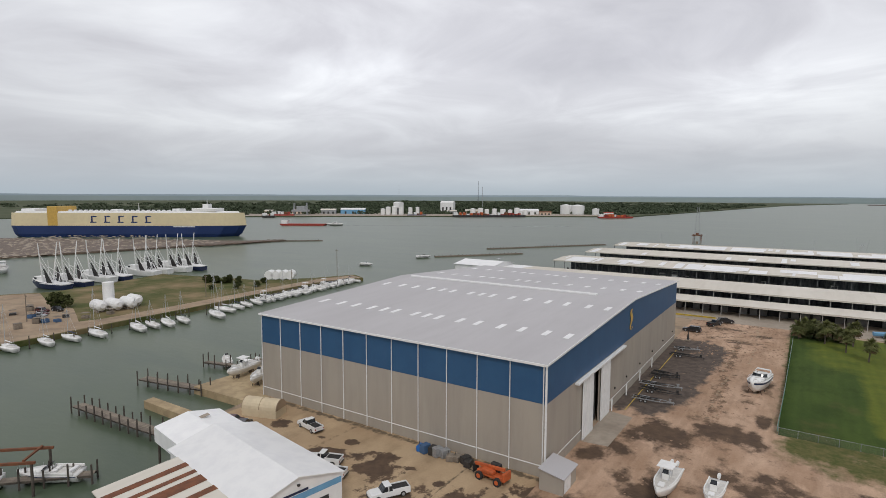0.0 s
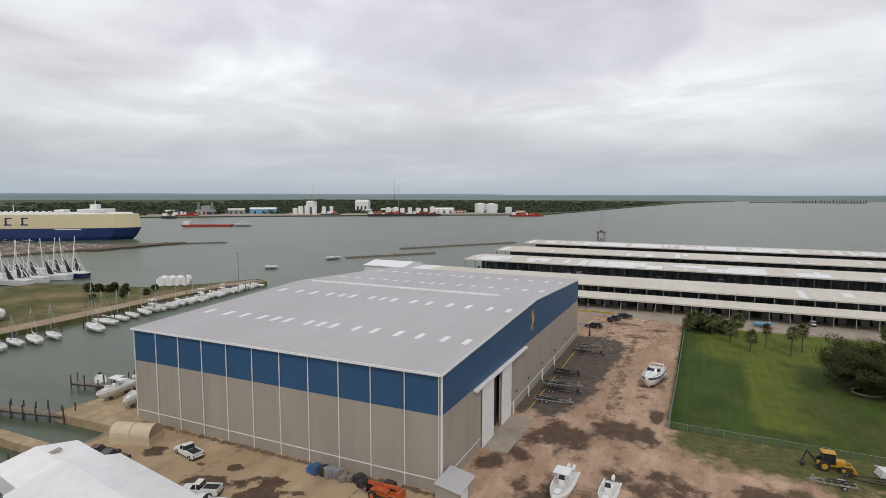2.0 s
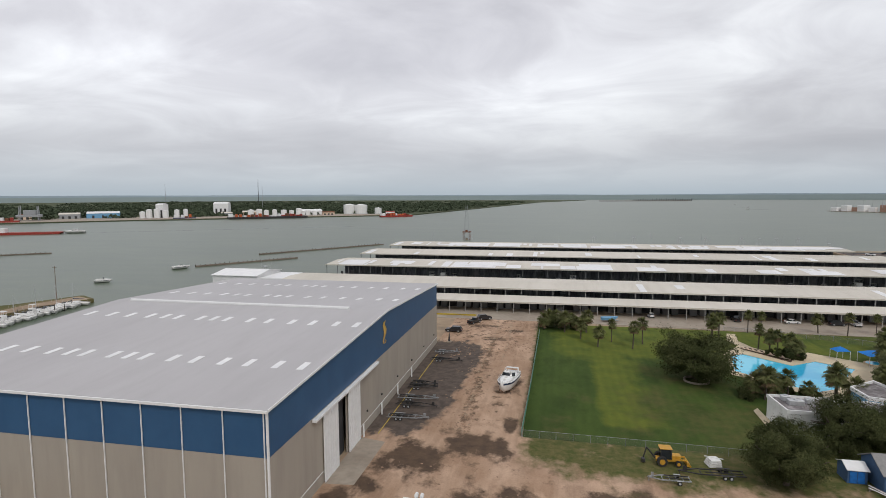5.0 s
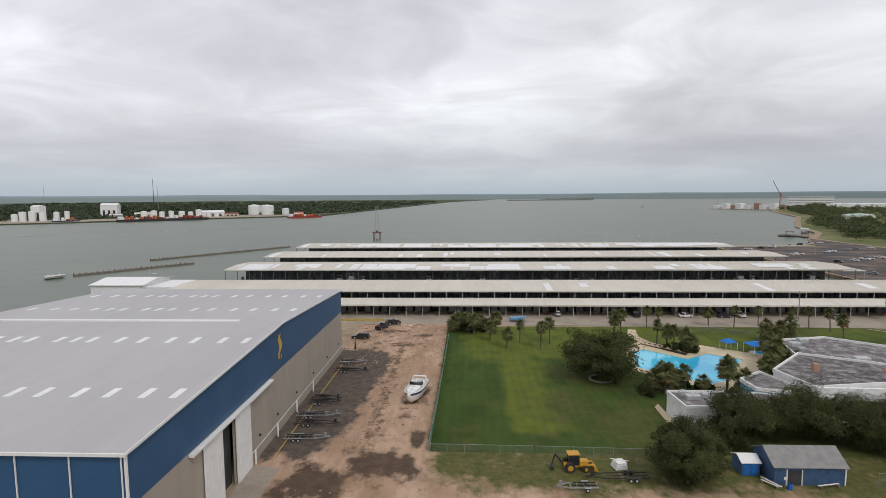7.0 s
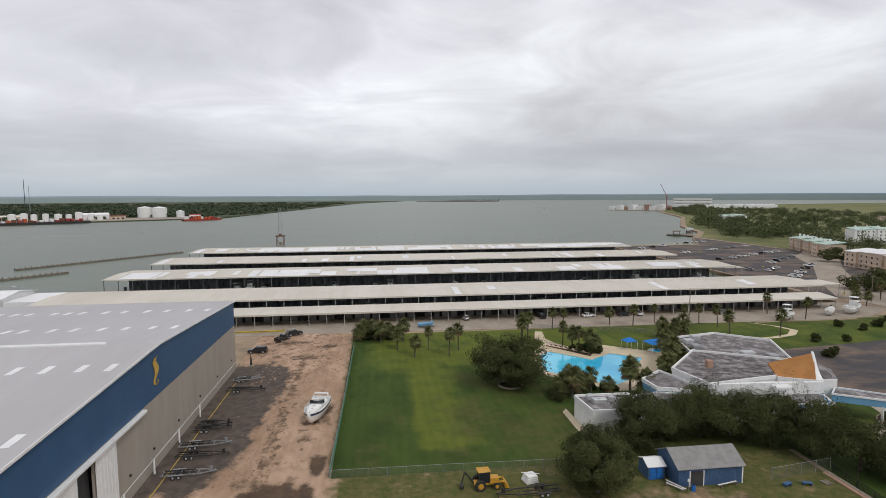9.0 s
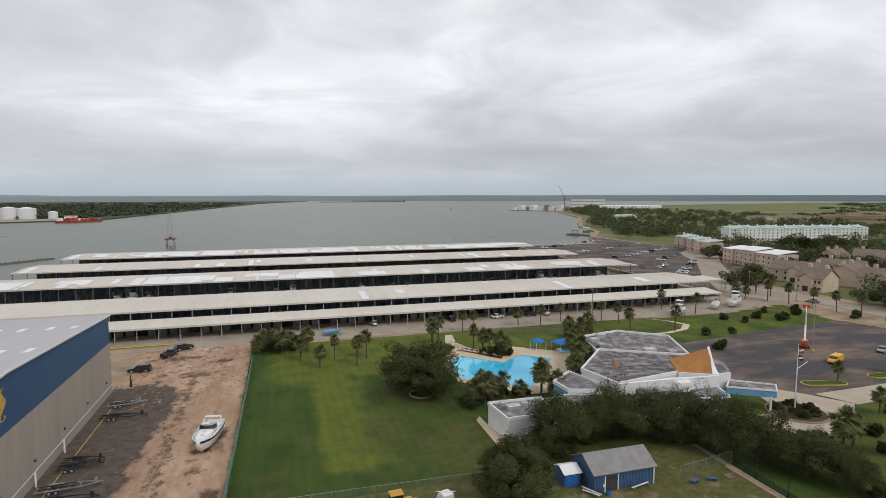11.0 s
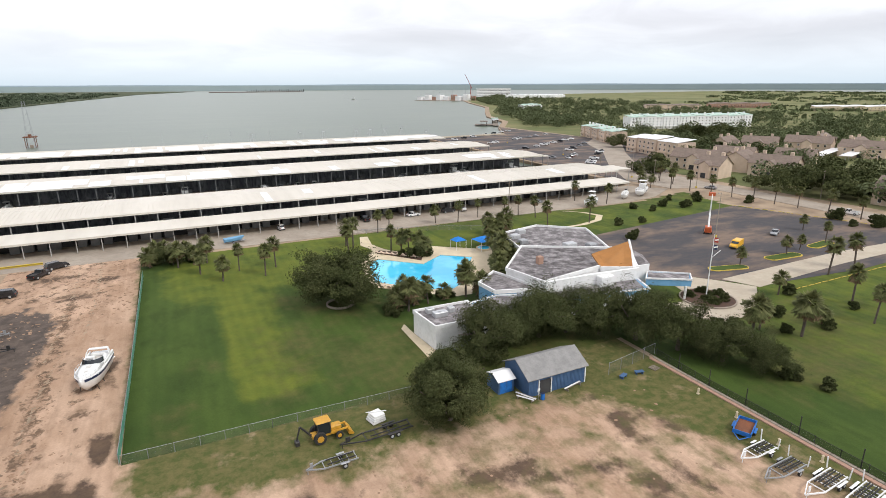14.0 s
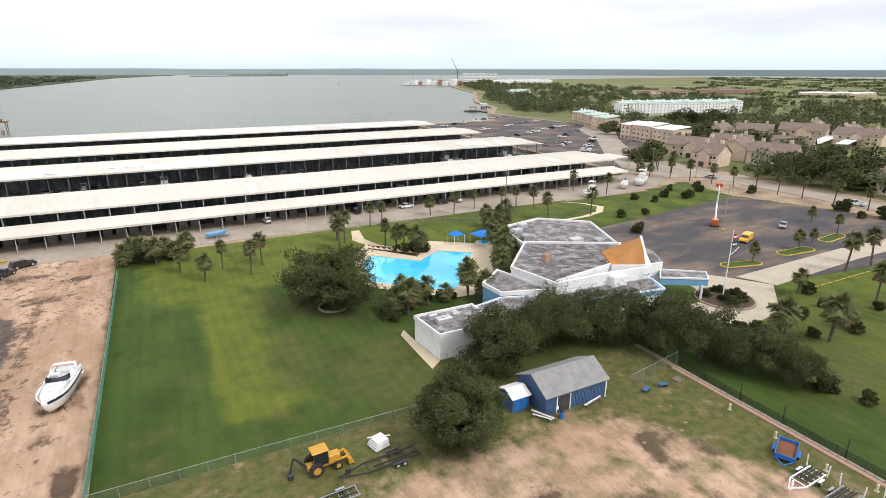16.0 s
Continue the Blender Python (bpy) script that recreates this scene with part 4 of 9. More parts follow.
front = [(83.6, 54.0), (90.2, 55.4), (99.3, 52.2), (116, 55.0), (122, 52), (119.3, 45.6), (108, 47.5), (93.8, 48.8), (84, 46.5)]
walls("front_wing", front, 0.0, 2.7, club_white, club)
walls("fascia", [(83.4, 54.2), (90.1, 55.6), (99.3, 52.4), (116, 55.2), (122.2, 52.1), (119.6, 45.2), (108, 47.1), (93.8, 48.4), (83.8, 46.1)], 2.6, 3.55, club_blue, club, "sky blue fascia")
walls("wing_roof", [(83.8, 53.8), (90.2, 55.2), (99.3, 52.0), (116, 54.8), (121.6, 51.8), (119.0, 46.0), (108, 47.9), (94, 49.2), (84.2, 47)], 3.552, 3.62, club_roof, club)
rim([(83.4, 54.2), (90.1, 55.6), (99.3, 52.4), (116, 55.2), (122.2, 52.1), (119.6, 45.2), (108, 47.1), (93.8, 48.4), (83.8, 46.1)], 3.5, 3.75, club_white, club, 0.3)
walls("front_wall", [(99.4, 52.4), (99.5, 51.9), (111, 51.5), (121.8, 50.4), (122, 50.9), (111, 52.2)], 3.56, 6.0, club_white, club, "white upper front wall")
# peaked entrance tower
tip = (123.4, 56.0, 10.3)
b = B()
loft(b, [[(115.4, 55.0, 6.0), (121.2, 51.8, 6.1), (123.7, 55.6, 10.35), (116.0, 58.6, 7.6)], [(115.4, 55.0, 5.7), (121.2, 51.8, 5.8), (123.7, 55.6, 10.05), (116.0, 58.6, 7.3)]])
part("peaked_roof", b, orange_roof, club, "ochre peaked roof")
b = B()
loft(b, [[(115.3, 54.7, 0.1), (121.3, 51.5, 0.1), (125.2, 51.0, 0.1), (125.2, 52, 0.1), (116, 56, 0.1)], [(115.3, 54.7, 5.98), (121.3, 51.4, 6.05), (125.2, 51.0, 6.2), (125.2, 52, 6.2), (116, 56, 5.9)]])
part("tower_wall", b, club_white, club, "white stucco tower wall")
b = B()
for p, q in (((121.0, 51.5, 6.0), (122.2, 51.6, 6.0)), ):
    loft(b, [[(121.1, 51.4, 5.9), (122.6, 51.5, 5.9), (122.6, 52.0, 5.9), (121.1, 52.0, 5.9)], [(122.2, 53.3, 7.6), (123.0, 53.4, 7.6), (123.0, 53.9, 7.6), (122.2, 53.9, 7.6)], [(123.4, 55.6, 10.5), (123.8, 55.7, 10.5), (123.8, 56.0, 10.5), (123.4, 56.0, 10.5)]])
part("sail_edge", b, club_white, club, "white swept edge")
b = B()
loft(b, [[(122.8, 51.6, 6.15), (125.4, 51.1, 6.15), (129.3, 57.0, 6.0), (124.2, 56.2, 8.4)], [(122.8, 51.6, 5.95), (125.4, 51.1, 5.95), (129.3, 57.0, 5.8), (124.2, 56.2, 8.2)]])
part("tower_rear_roof", b, club_roof, club)
walls("tower_rear", [(116, 57), (125, 51.5), (129.2, 57), (122, 61)], 0.1, 5.75, club_white, club)
b = B()
slab(b, [(125.2, 51.4), (131.9, 46.2), (129.2, 43.4), (121.6, 48.2)], 3.0, 4.35)
can = part("entrance_canopy", b, club_blue, club, "sky blue entrance canopy")
rim([(125.2, 51.4), (131.9, 46.2), (129.2, 43.4), (121.6, 48.2)], 4.3, 4.62, club_white, club, 0.22)
walls("canopy_roof", [(125, 51.0), (131.5, 46.2), (129.0, 43.8), (122, 48.2)], 4.36, 4.42, club_roof, club)
for x, y in ((128.3, 43.9), (131.0, 46.2), (117, 46.2), (107.5, 47.7), (95.5, 49.2)):
    b = B()
    rod(b, (x, y, 0), (x, y, 3.1), 0.22, n=10)
    part("column", b, club_white, club, "white column")
# roof shingle strips
rr = random.Random(5)
b = B()
for i in range(420):
    x, y = rr.uniform(99, 124), rr.uniform(54, 73)
    if (y - 62.8) < 1.0 * (x - 97.2) - 1.5 and (y - 64.6) < -0.57 * (x - 127.2) - 1 and (y - 55.4) > 0.82 * (x - 116.0) + 1.5 and y > 52.6 + 0.17 * (x - 99.3) + 1 and x > 99.5:
        box(b, 0, 0, 0, rr.uniform(0.8, 2.6), 0.22, 0.04, 0, pose(x, y, 5.70, 0, 0, -31))
tagged(part("roof_gravel", b, club_roof, club), kind="stuff")
for x, y, z, w, l, h, mt, nm, lab in ((105.6, 62.8, 5.7, 1.3, 1.1, 1.6, brick_red, "chimney", "red brick chimney"), (113.0, 51.0, 3.6, 3.4, 2.4, 2.0, club_white, "roof_hatch_house", "white roof access housing"),
                                (94, 51.5, 3.62, 2.2, 1.6, 1.3, galvanised, "air_unit", "grey rooftop air unit"), (97.0, 50.8, 3.62, 2.0, 1.8, 1.0, aluminium, "air_unit", ""), (121, 72, 4.8, 3.0, 2.0, 1.2, aluminium, "air_unit", ""),
                                (125.5, 69.5, 4.8, 2.2, 2.0, 1.1, galvanised, "air_unit", ""), (114, 85, 4.8, 2.2, 1.8, 1.0, aluminium, "air_unit", ""), (118, 88.5, 4.8, 2.2, 1.8, 1.0, aluminium, "air_unit", ""), (113, 80, 4.8, 2.0, 2.0, 1.0, galvanised, "air_unit", "")):
    b = B()
    box(b, x - w / 2, y - l / 2, z, x + w / 2, y + l / 2, z + h, 0.06)
    box(b, x - w / 2 + 0.1, y - l / 2 + 0.1, z + h, x + w / 2 - 0.1, y + l / 2 - 0.1, z + h + 0.08)
    part(nm, b, mt, club, lab)
pumphouse = thing("pump_house", "white flat-roofed service building with gravel roof and air units", "building")
pb = [(72.6, 54.2), (83.2, 54.0), (82.8, 46.2), (73.2, 46.4)]
walls("wall", pb, 0, 4.0, club_white, pumphouse)
walls("roof", pb, 4.01, 4.1, club_roof, pumphouse, "worn grey gravel roof")
rim(pb, 3.85, 4.5, club_white, pumphouse, 0.28)
for x, y, w, l in ((76.0, 50.5, 2.6, 1.4), (75.0, 52.6, 1.4, 1.2), (78.6, 51.5, 1.2, 1.2)):
    b = B()
    box(b, x - w / 2, y - l / 2, 4.1, x + w / 2, y + l / 2, 5.0, 0.08)
    rod(b, (x, y, 5.0), (x, y, 5.12), 0.4, n=12)
    part("air_unit", b, aluminium, pumphouse, "pale rooftop air unit")
for x, w in ((75.5, 1.2), (77.4, 1.0)):
    t = thing("air_conditioner", "grey outdoor air conditioner beside the service building", "air conditioner")
    blockpart("case", (x, 44.8, 0.1, x + w, 45.8, 1.2), aluminium, t, "", 0.05)
    b = B()
    rod(b, (x + w / 2, 45.3, 1.2), (x + w / 2, 45.3, 1.26), 0.38, n=14)
    part("fan_grille", b, black_metal, t)

b = B()
slab(b, [(71.2, 56.8), (72.4, 58.4), (72.5, 54.3), (73.1, 46.2), (71.0, 44.6)], -0.1, 0.12)
structure("service_path", b, deck_cream, "cream concrete path along the service building", "path")
pool_pts = [(77.9, 95.4), (81.6, 98.2), (90.2, 89.6), (97.2, 94.4), (104.0, 89.0), (98, 80.5), (93.0, 72.9), (88.2, 70.0), (82.5, 74.0), (75.0, 82.2)]
deck_pts = [(77.3, 99.0), (83.0, 106.5), (81.5, 112), (84.0, 120.5), (86.2, 120.0), (84.6, 111.5), (86.2, 105.5), (92.0, 97.0), (98.8, 102.5), (112.0, 92.5), (108.0, 82.0), (101.5, 75.6), (91.0, 66.2), (87.0, 66.5), (73.6, 79.6), (74.6, 88.0)]
b = B()
bv = [b.verts.new((x, y, 0.16)) for x, y in deck_pts]
hv = [b.verts.new((x, y, 0.16)) for x, y in pool_pts]
es = [b.edges.new((v[i], v[(i + 1) % len(v)])) for v in (bv, hv) for i in range(len(v))]
bmesh.ops.triangle_fill(b, use_beauty=True, edges=es)
structure("pool_deck", b, deck_cream, "cream concrete deck round the swimming pool", "pool deck")
pool = thing("swimming_pool", "blue angular swimming pool with pale shallow end", "pool")
b = B()
slab(b, pool_pts, -0.3, 0.10)
part("water_surface", b, pool_water, pool, "clear turquoise pool water")
rim(pool_pts, 0.0, 0.2, deck_cream, pool, 0.35)
tub = thing("hot_tub", "round pale tub with blue water on the pool deck", "hot tub")
b = B()
rod(b, (110.0, 94.0, 0.0), (110.0, 94.0, 0.55), 2.0, n=24)
part("rim", b, deck_cream, tub)
b = B()
rod(b, (110.0, 94.0, 0.5), (110.0, 94.0, 0.58), 1.6, n=24)
part("water_surface", b, pool_water, tub)


def shade(x, y, w, l, z):
    t = thing("shade_canopy", "bright blue fabric shade canopy on slim posts", "canopy", "blue shades", m=pose(x, y, 0, 0, 0, 8))
    b = B()
    loft(b, [[(-w / 2, -l / 2, z), (w / 2, -l / 2, z), (w / 2, l / 2, z), (-w / 2, l / 2, z)], [(-w / 5, -l / 5, z + 0.7), (w / 5, -l / 5, z + 0.7), (w / 5, l / 5, z + 0.7), (-w / 5, l / 5, z + 0.7)], [(-0.1, -0.1, z + 0.95), (0.1, -0.1, z + 0.95), (0.1, 0.1, z + 0.95), (-0.1, 0.1, z + 0.95)]])
    part("canvas", b, blue_canvas, t)
    for sx in (-1, 1):
        for sy in (-1, 1):
            b = B()
            rod(b, (sx * (w / 2 - 0.1), sy * (l / 2 - 0.1), 0.1), (sx * (w / 2 - 0.1), sy * (l / 2 - 0.1), z + 0.05), 0.06)
            part("post", b, white_paint, t)


shade(104.2, 97.5, 3.4, 3.0, 2.5)
shade(110.2, 94.2, 5.2, 4.6, 2.7)
bed = [(82.6, 103.6), (84.6, 105.0), (93.2, 96.2), (91.0, 92.2)]
b = B()
slab(b, bed, 0.0, 0.24)
structure("planting_bed", b, mulch, "brown mulch bed behind the loungers", "bed")
lounger = thing("sun_lounger", "pale wooden sun lounger on the pool edge", "lounger", "loungers", m=pose(83.4, 102.2, 0.24, 0, 0, 45))
blockpart("seat", (-0.35, -0.95, 0.28, 0.35, 0.45, 0.36), stucco_tan, lounger)
b = B()
box(b, -0.35, 0, -0.04, 0.35, 0.75, 0.04, 0, pose(0, 0.45, 0.34, 35))
part("backrest", b, stucco_tan, lounger)
for sx in (-0.3, 0.3):
    for sy in (-0.85, 0.35):
        blockpart("leg", (sx - 0.04, sy - 0.04, 0, sx + 0.04, sy + 0.04, 0.28), grey_timber, lounger)
for i in range(1, 8):
    copy_thing(lounger, pose(83.4 + i * 1.05, 102.2 - i * 1.12, 0.24, 0, 0, 45 + (i * 7) % 5))
for i in range(4):
    copy_thing(lounger, pose(75.6 + i * 1.2, 78.4 - i * 1.1, 0.17, 0, 0, 140 + i * 4))


def gable_shed(name, label, x0, x1, y0, y1, ze, zr, wmat, rmat, m, over=0.35):
    """Shed with its ridge along x."""
    t = thing(name, label, "shed", m=m)
    ym = (y0 + y1) / 2
    b = B()
    loft(b, [[(x, y0, 0), (x, y1, 0), (x, y1, ze), (x, ym, zr), (x, y0, ze)] for x in (x0, x1)])
    part("wall", b, wmat, t)
    for s, ys in (("a", y0 - over), ("b", y1 + over)):
        b = B()
        zz = ze - (zr - ze) * over / (ym - y0)
        loft(b, [[(x, ys, zz + 0.03), (x, ym, zr + 0.03), (x, ym, zr + 0.15), (x, ys, zz + 0.13)] for x in (x0 - over, x1 + over)])
        part("roof", b, rmat, t)
    return t


bs = gable_shed("garden_shed", "faded blue timber shed with grey shingle roof and open door", 78.6, 88.6, 27.4, 33.6, 2.9, 4.55, shed_blue, shingle, None)
# flat panel on the wall, the dark of the doorway is painted
blockpart("doorway", (80.4, 27.34, 0.05, 82.4, 27.44, 2.3), interior_shade, bs, "dark panel in place of the shaded doorway")
for x in (80.25, 82.4):
    blockpart("door_jamb", (x, 27.28, 0, x + 0.14, 27.46, 2.4), white_paint, bs, "white door jamb")
blockpart("corner_board", (88.5, 27.3, 0, 88.68, 27.46, 2.9), white_paint, bs)
b = B()
for i in range(40):
    box(b, 78.65 + i * 0.25, 27.36, 0.1, 78.67 + i * 0.25, 27.42, 2.8) if not 80.1 < 78.65 + i * 0.25 < 82.6 else None
tagged(part("board_seams", b, shed_blue, bs), kind="stuff")
ss = gable_shed("tool_shed", "small blue tool shed with white metal roof and double doors", 75.2, 77.8, 29.9, 33.0, 2.1, 2.75, shed_blue, new_sheet, None, 0.2)
for x in (75.45, 76.5):
    blockpart("door", (x, 29.84, 0.15, x + 0.95, 29.9, 1.9), blue_plastic, ss, "bright blue shed door", 0.01)

# ---- boats ----
def hull_mesh(bm, L, W, H, draft=0.35, flare=0.8, n=9, sheer=0.25, stern=0.9, bow=2.2, mid=0.45):
    """Hull with its bow towards +x: keel, chine and sheer lines lofted station by station, closed by the deck."""
    rings = []
    for i in range(n + 1):
        u = i / n
        w = W / 2 * (stern + (1 - stern) * min(1, u * 3)) * (1 - max(0, (u - mid) / (1 - mid)) ** bow)
        w = max(w, 0.02)
        zs = H + sheer * u * u
        zk = -draft + (H + draft) * max(0, (u - 0.72) / 0.28) ** 2 * 0.9
        x = -L / 2 + L * u
        rings.append([(x, -w, zs), (x, -w * 0.97, zs - H * 0.25), (x, -w * flare * (1 - 0.35 * max(0, u - 0.5)), zk + (zs - zk) * 0.28), (x, 0, zk),
                      (x, w * flare * (1 - 0.35 * max(0, u - 0.5)), zk + (zs - zk) * 0.28), (x, w * 0.97, zs - H * 0.25), (x, w, zs)])
    loft(bm, rings)


def outboard(parent, x, y, z):
    b = B()
    loft(b, [[(x - 0.35, y - 0.16, z + 0.5), (x + 0.2, y - 0.2, z + 0.5), (x + 0.2, y + 0.2, z + 0.5), (x - 0.35, y + 0.16, z + 0.5)], [(x - 0.42, y - 0.2, z + 0.85), (x + 0.22, y - 0.24, z + 0.9), (x + 0.22, y + 0.24, z + 0.9), (x - 0.42, y + 0.2, z + 0.85)], [(x - 0.3, y - 0.12, z + 1.12), (x + 0.12, y - 0.14, z + 1.15), (x + 0.12, y + 0.14, z + 1.15), (x - 0.3, y + 0.12, z + 1.12)]])
    box(b, x - 0.12, y - 0.06, z - 0.5, x + 0.1, y + 0.06, z + 0.5)
    part("outboard_motor", b, black_metal if parent.get("dark_motor") else white_paint, parent, "outboard motor")


def open_boat(L, W, H, m, label, ttop=True, motors=2, name="centre_console_boat", stand=True, hullmat=None, group="boats"):
    t = thing(name, label, "boat", group, m=m)
    b = B()
    hull_mesh(b, L, W, H)
    part("hull", b, hullmat or gelcoat, t, "", True)
    b = B()
    rings = []
    for i in range(8):
        u = 0.06 + 0.8 * i / 7
        w = (W / 2) * (1 - max(0, (u - 0.45) / 0.55) ** 2.2) * 0.84
        z = H + 0.25 * u * u
        rings.append([(-L / 2 + L * u, -w, z + 0.012), (-L / 2 + L * u, w, z + 0.012), (-L / 2 + L * u, w * 0.94, z + 0.03), (-L / 2 + L * u, -w * 0.94, z + 0.03)])
    loft(b, rings)
    part("cockpit_floor", b, cockpit_grey, t, "grey-white cockpit liner")
    b = B()
    for s in (-1, 1):
        rings = []
        for i in range(10):
            u = 0.02 + 0.95 * i / 9
            w = (W / 2) * (1 - max(0, (u - 0.45) / 0.55) ** 2.2) * 0.97
            z = H + 0.25 * u * u
            x = -L / 2 + L * u
            rings.append([(x, s * w, z), (x, s * w * 0.84, z), (x, s * w * 0.86, z + 0.2), (x, s * w * 0.97, z + 0.2)])
        loft(b, rings)
    part("gunwale", b, gelcoat, t)
    b = B()
    box(b, -0.5, -0.45, H, 0.55, 0.45, H + 0.95, 0.1)
    part("console", b, gelcoat, t, "white steering console")
    b = B()
    loft(b, [[(0.45, -0.42, H + 0.95), (0.5, -0.42, H + 0.95), (0.5, 0.42, H + 0.95), (0.45, 0.42, H + 0.95)], [(0.15, -0.36, H + 1.45), (0.2, -0.36, H + 1.45), (0.2, 0.36, H + 1.45), (0.15, 0.36, H + 1.45)]])
    part("windscreen", b, glass_dark, t)
    blockpart("seat", (-1.35, -0.45, H, -0.8, 0.45, H + 0.7), white_paint, t, "white helm seat", 0.08)
    blockpart("bow_seat", (L * 0.2, -0.4, H + 0.05, L * 0.32, 0.4, H + 0.4), white_paint, t, "", 0.08)
    if ttop:
        b = B()
        box(b, -1.3, -W * 0.36, H + 1.95, 1.0, W * 0.36, H + 2.05, 0.04)
        part("hard_top", b, gelcoat, t, "white hard top")
        for x, y in ((-0.9, -0.5), (-0.9, 0.5), (0.6, -0.5), (0.6, 0.5)):
            b = B()
            rod(b, (x, y, H + 0.1), (x * 1.05, y * 1.4, H + 1.97), 0.035, n=6)
            part("top_post", b, aluminium, t)
    for k in range(motors):
        outboard(t, -L / 2 - 0.15, (k - (motors - 1) / 2) * 0.75, H - 0.35)
    if stand:
        for sx in (-0.28, 0.22):
            for sy in (-0.6, 0.6):
                b = B()
                rod(b, (L * sx, sy * 1.3, -0.95), (L * sx, sy, -0.05), 0.07, n=6)
                part("boat_stand", b, black_metal, t, "steel boat stand")
        b = B()
        box(b, -L * 0.3, -0.2, -0.95, -L * 0.22, 0.2, -0.3)
        box(b, L * 0.12, -0.2, -0.95, L * 0.2, 0.2, -0.3)
        part("keel_block", b, grey_timber, t)
    return t


def cruiser(L, W, H, m, label, name="cabin_cruiser", stand=True, fly=False, group="boats", towers=False):
    t = thing(name, label, "boat", group, m=m)
    b = B()
    hull_mesh(b, L, W, H)
    part("hull", b, gelcoat, t, "", True)
    b = B()
    hull_mesh(b, L * 0.985, W * 1.012, 0.16, draft=0.0, flare=1.0, sheer=0.2)
    bmesh.ops.translate(b, verts=b.verts, vec=(0, 0, H - 0.42))
    part("rub_stripe", b, navy, t, "navy stripe")
    b = B()
    loft(b, [[(x, -w, z0), (x, w, z0), (x, w * 0.7, z1), (x, -w * 0.7, z1)] for x, w, z0, z1 in ((-L * 0.02, W * 0.36, H, H + 0.62), (L * 0.14, W * 0.34, H + 0.02, H + 0.55), (L * 0.36, W * 0.16, H + 0.12, H + 0.3))])
    part("cabin_trunk", b, gelcoat, t, "", True)
    b = B()
    loft(b, [[(x, -w, z0), (x, w, z0), (x - 0.5, w * 0.85, z0 + 0.55), (x - 0.5, -w * 0.85, z0 + 0.55)] for x, w, z0 in ((L * 0.02, W * 0.38, H + 0.55), (L * 0.05, W * 0.36, H + 0.55))])
    part("windscreen", b, glass_dark, t, "wrapped tinted windscreen")
    b = B()
    box(b, -L * 0.44, -W * 0.36, H + 0.015, -L * 0.03, W * 0.36, H + 0.05)
    part("cockpit_floor", b, cockpit_grey, t)
    for x, y in ((-L * 0.38, 0), (-L * 0.12, 0.5), (-L * 0.12, -0.5)):
        blockpart("seat", (x - 0.35, y - 0.4 if y else -W * 0.3, H + 0.05, x + 0.3, y + 0.4 if y else W * 0.3, H + 0.5), white_paint, t, "", 0.08)
    for s in (-1, 1):
        b = B()
        box(b, -L * 0.46, s * W * 0.47 - 0.1, H, L * 0.0, s * W * 0.47 + 0.1, H + 0.42, 0.05)
        part("coaming", b, gelcoat, t)
    b = B()
    for u in range(6):
        uu = 0.6 + 0.36 * u / 5
        w = (W / 2) * (1 - max(0, (uu - 0.45) / 0.55) ** 2.2) * 0.92
        for s in (-1, 1):
            rod(b, (-L / 2 + L * uu, s * w, H + 0.15), (-L / 2 + L * uu, s * w, H + 0.75), 0.02, n=5)
    part("bow_rail", b, aluminium, t)
    if fly:
        b = B()
        box(b, -L * 0.16, -W * 0.34, H + 0.5, L * 0.08, W * 0.34, H + 1.9, 0.15)
        part("deckhouse", b, gelcoat, t)
        b = B()
        box(b, -L * 0.15, -W * 0.345, H + 1.1, L * 0.085, W * 0.345, H + 1.5)
        part("side_window", b, glass_dark, t)
        b = B()
        box(b, -L * 0.2, -W * 0.36, H + 3.2, L * 0.04, W * 0.36, H + 3.3, 0.04)
        for x in (-L * 0.17, L * 0.02):
            for s in (-1, 1):
                rod(b, (x, s * W * 0.3, H + 1.9), (x, s * W * 0.3, H + 3.2), 0.04, n=5)
        part("fly_bridge", b, gelcoat, t)
        if towers:
            b = B()
            for sx in (-1, 1):
                for s in (-1, 1):
                    rod(b, (-L * 0.08 + sx * 1.0, s * 1.2, H + 3.2), (-L * 0.08 + sx * 0.5, s * 0.5, H + 8.2), 0.06, n=5)
            box(b, -L * 0.08 - 0.9, -0.9, H + 8.2, -L * 0.08 + 0.9, 0.9, H + 8.6)
            rod(b, (-L * 0.05, 1.6, H + 2), (-L * 0.2, 3.4, H + 12.5), 0.05, 0.03, 5)
            rod(b, (-L * 0.05, -1.6, H + 2), (-L * 0.2, -3.4, H + 12.5), 0.05, 0.03, 5)
            part("tuna_tower", b, aluminium, t)
    if stand:
        for sx in (-0.28, 0.2):
            for sy in (-0.7, 0.7):
                b = B()
                rod(b, (L * sx, sy * 1.4, -0.95), (L * sx, sy, 0.0), 0.07, n=6)
                part("boat_stand", b, black_metal, t, "steel boat stand")
        b = B()
        box(b, -L * 0.3, -0.2, -0.95, -L * 0.22, 0.2, -0.3)
        box(b, L * 0.12, -0.2, -0.95, L * 0.2, 0.2, -0.25)
        part("keel_block", b, grey_timber, t)
    return t


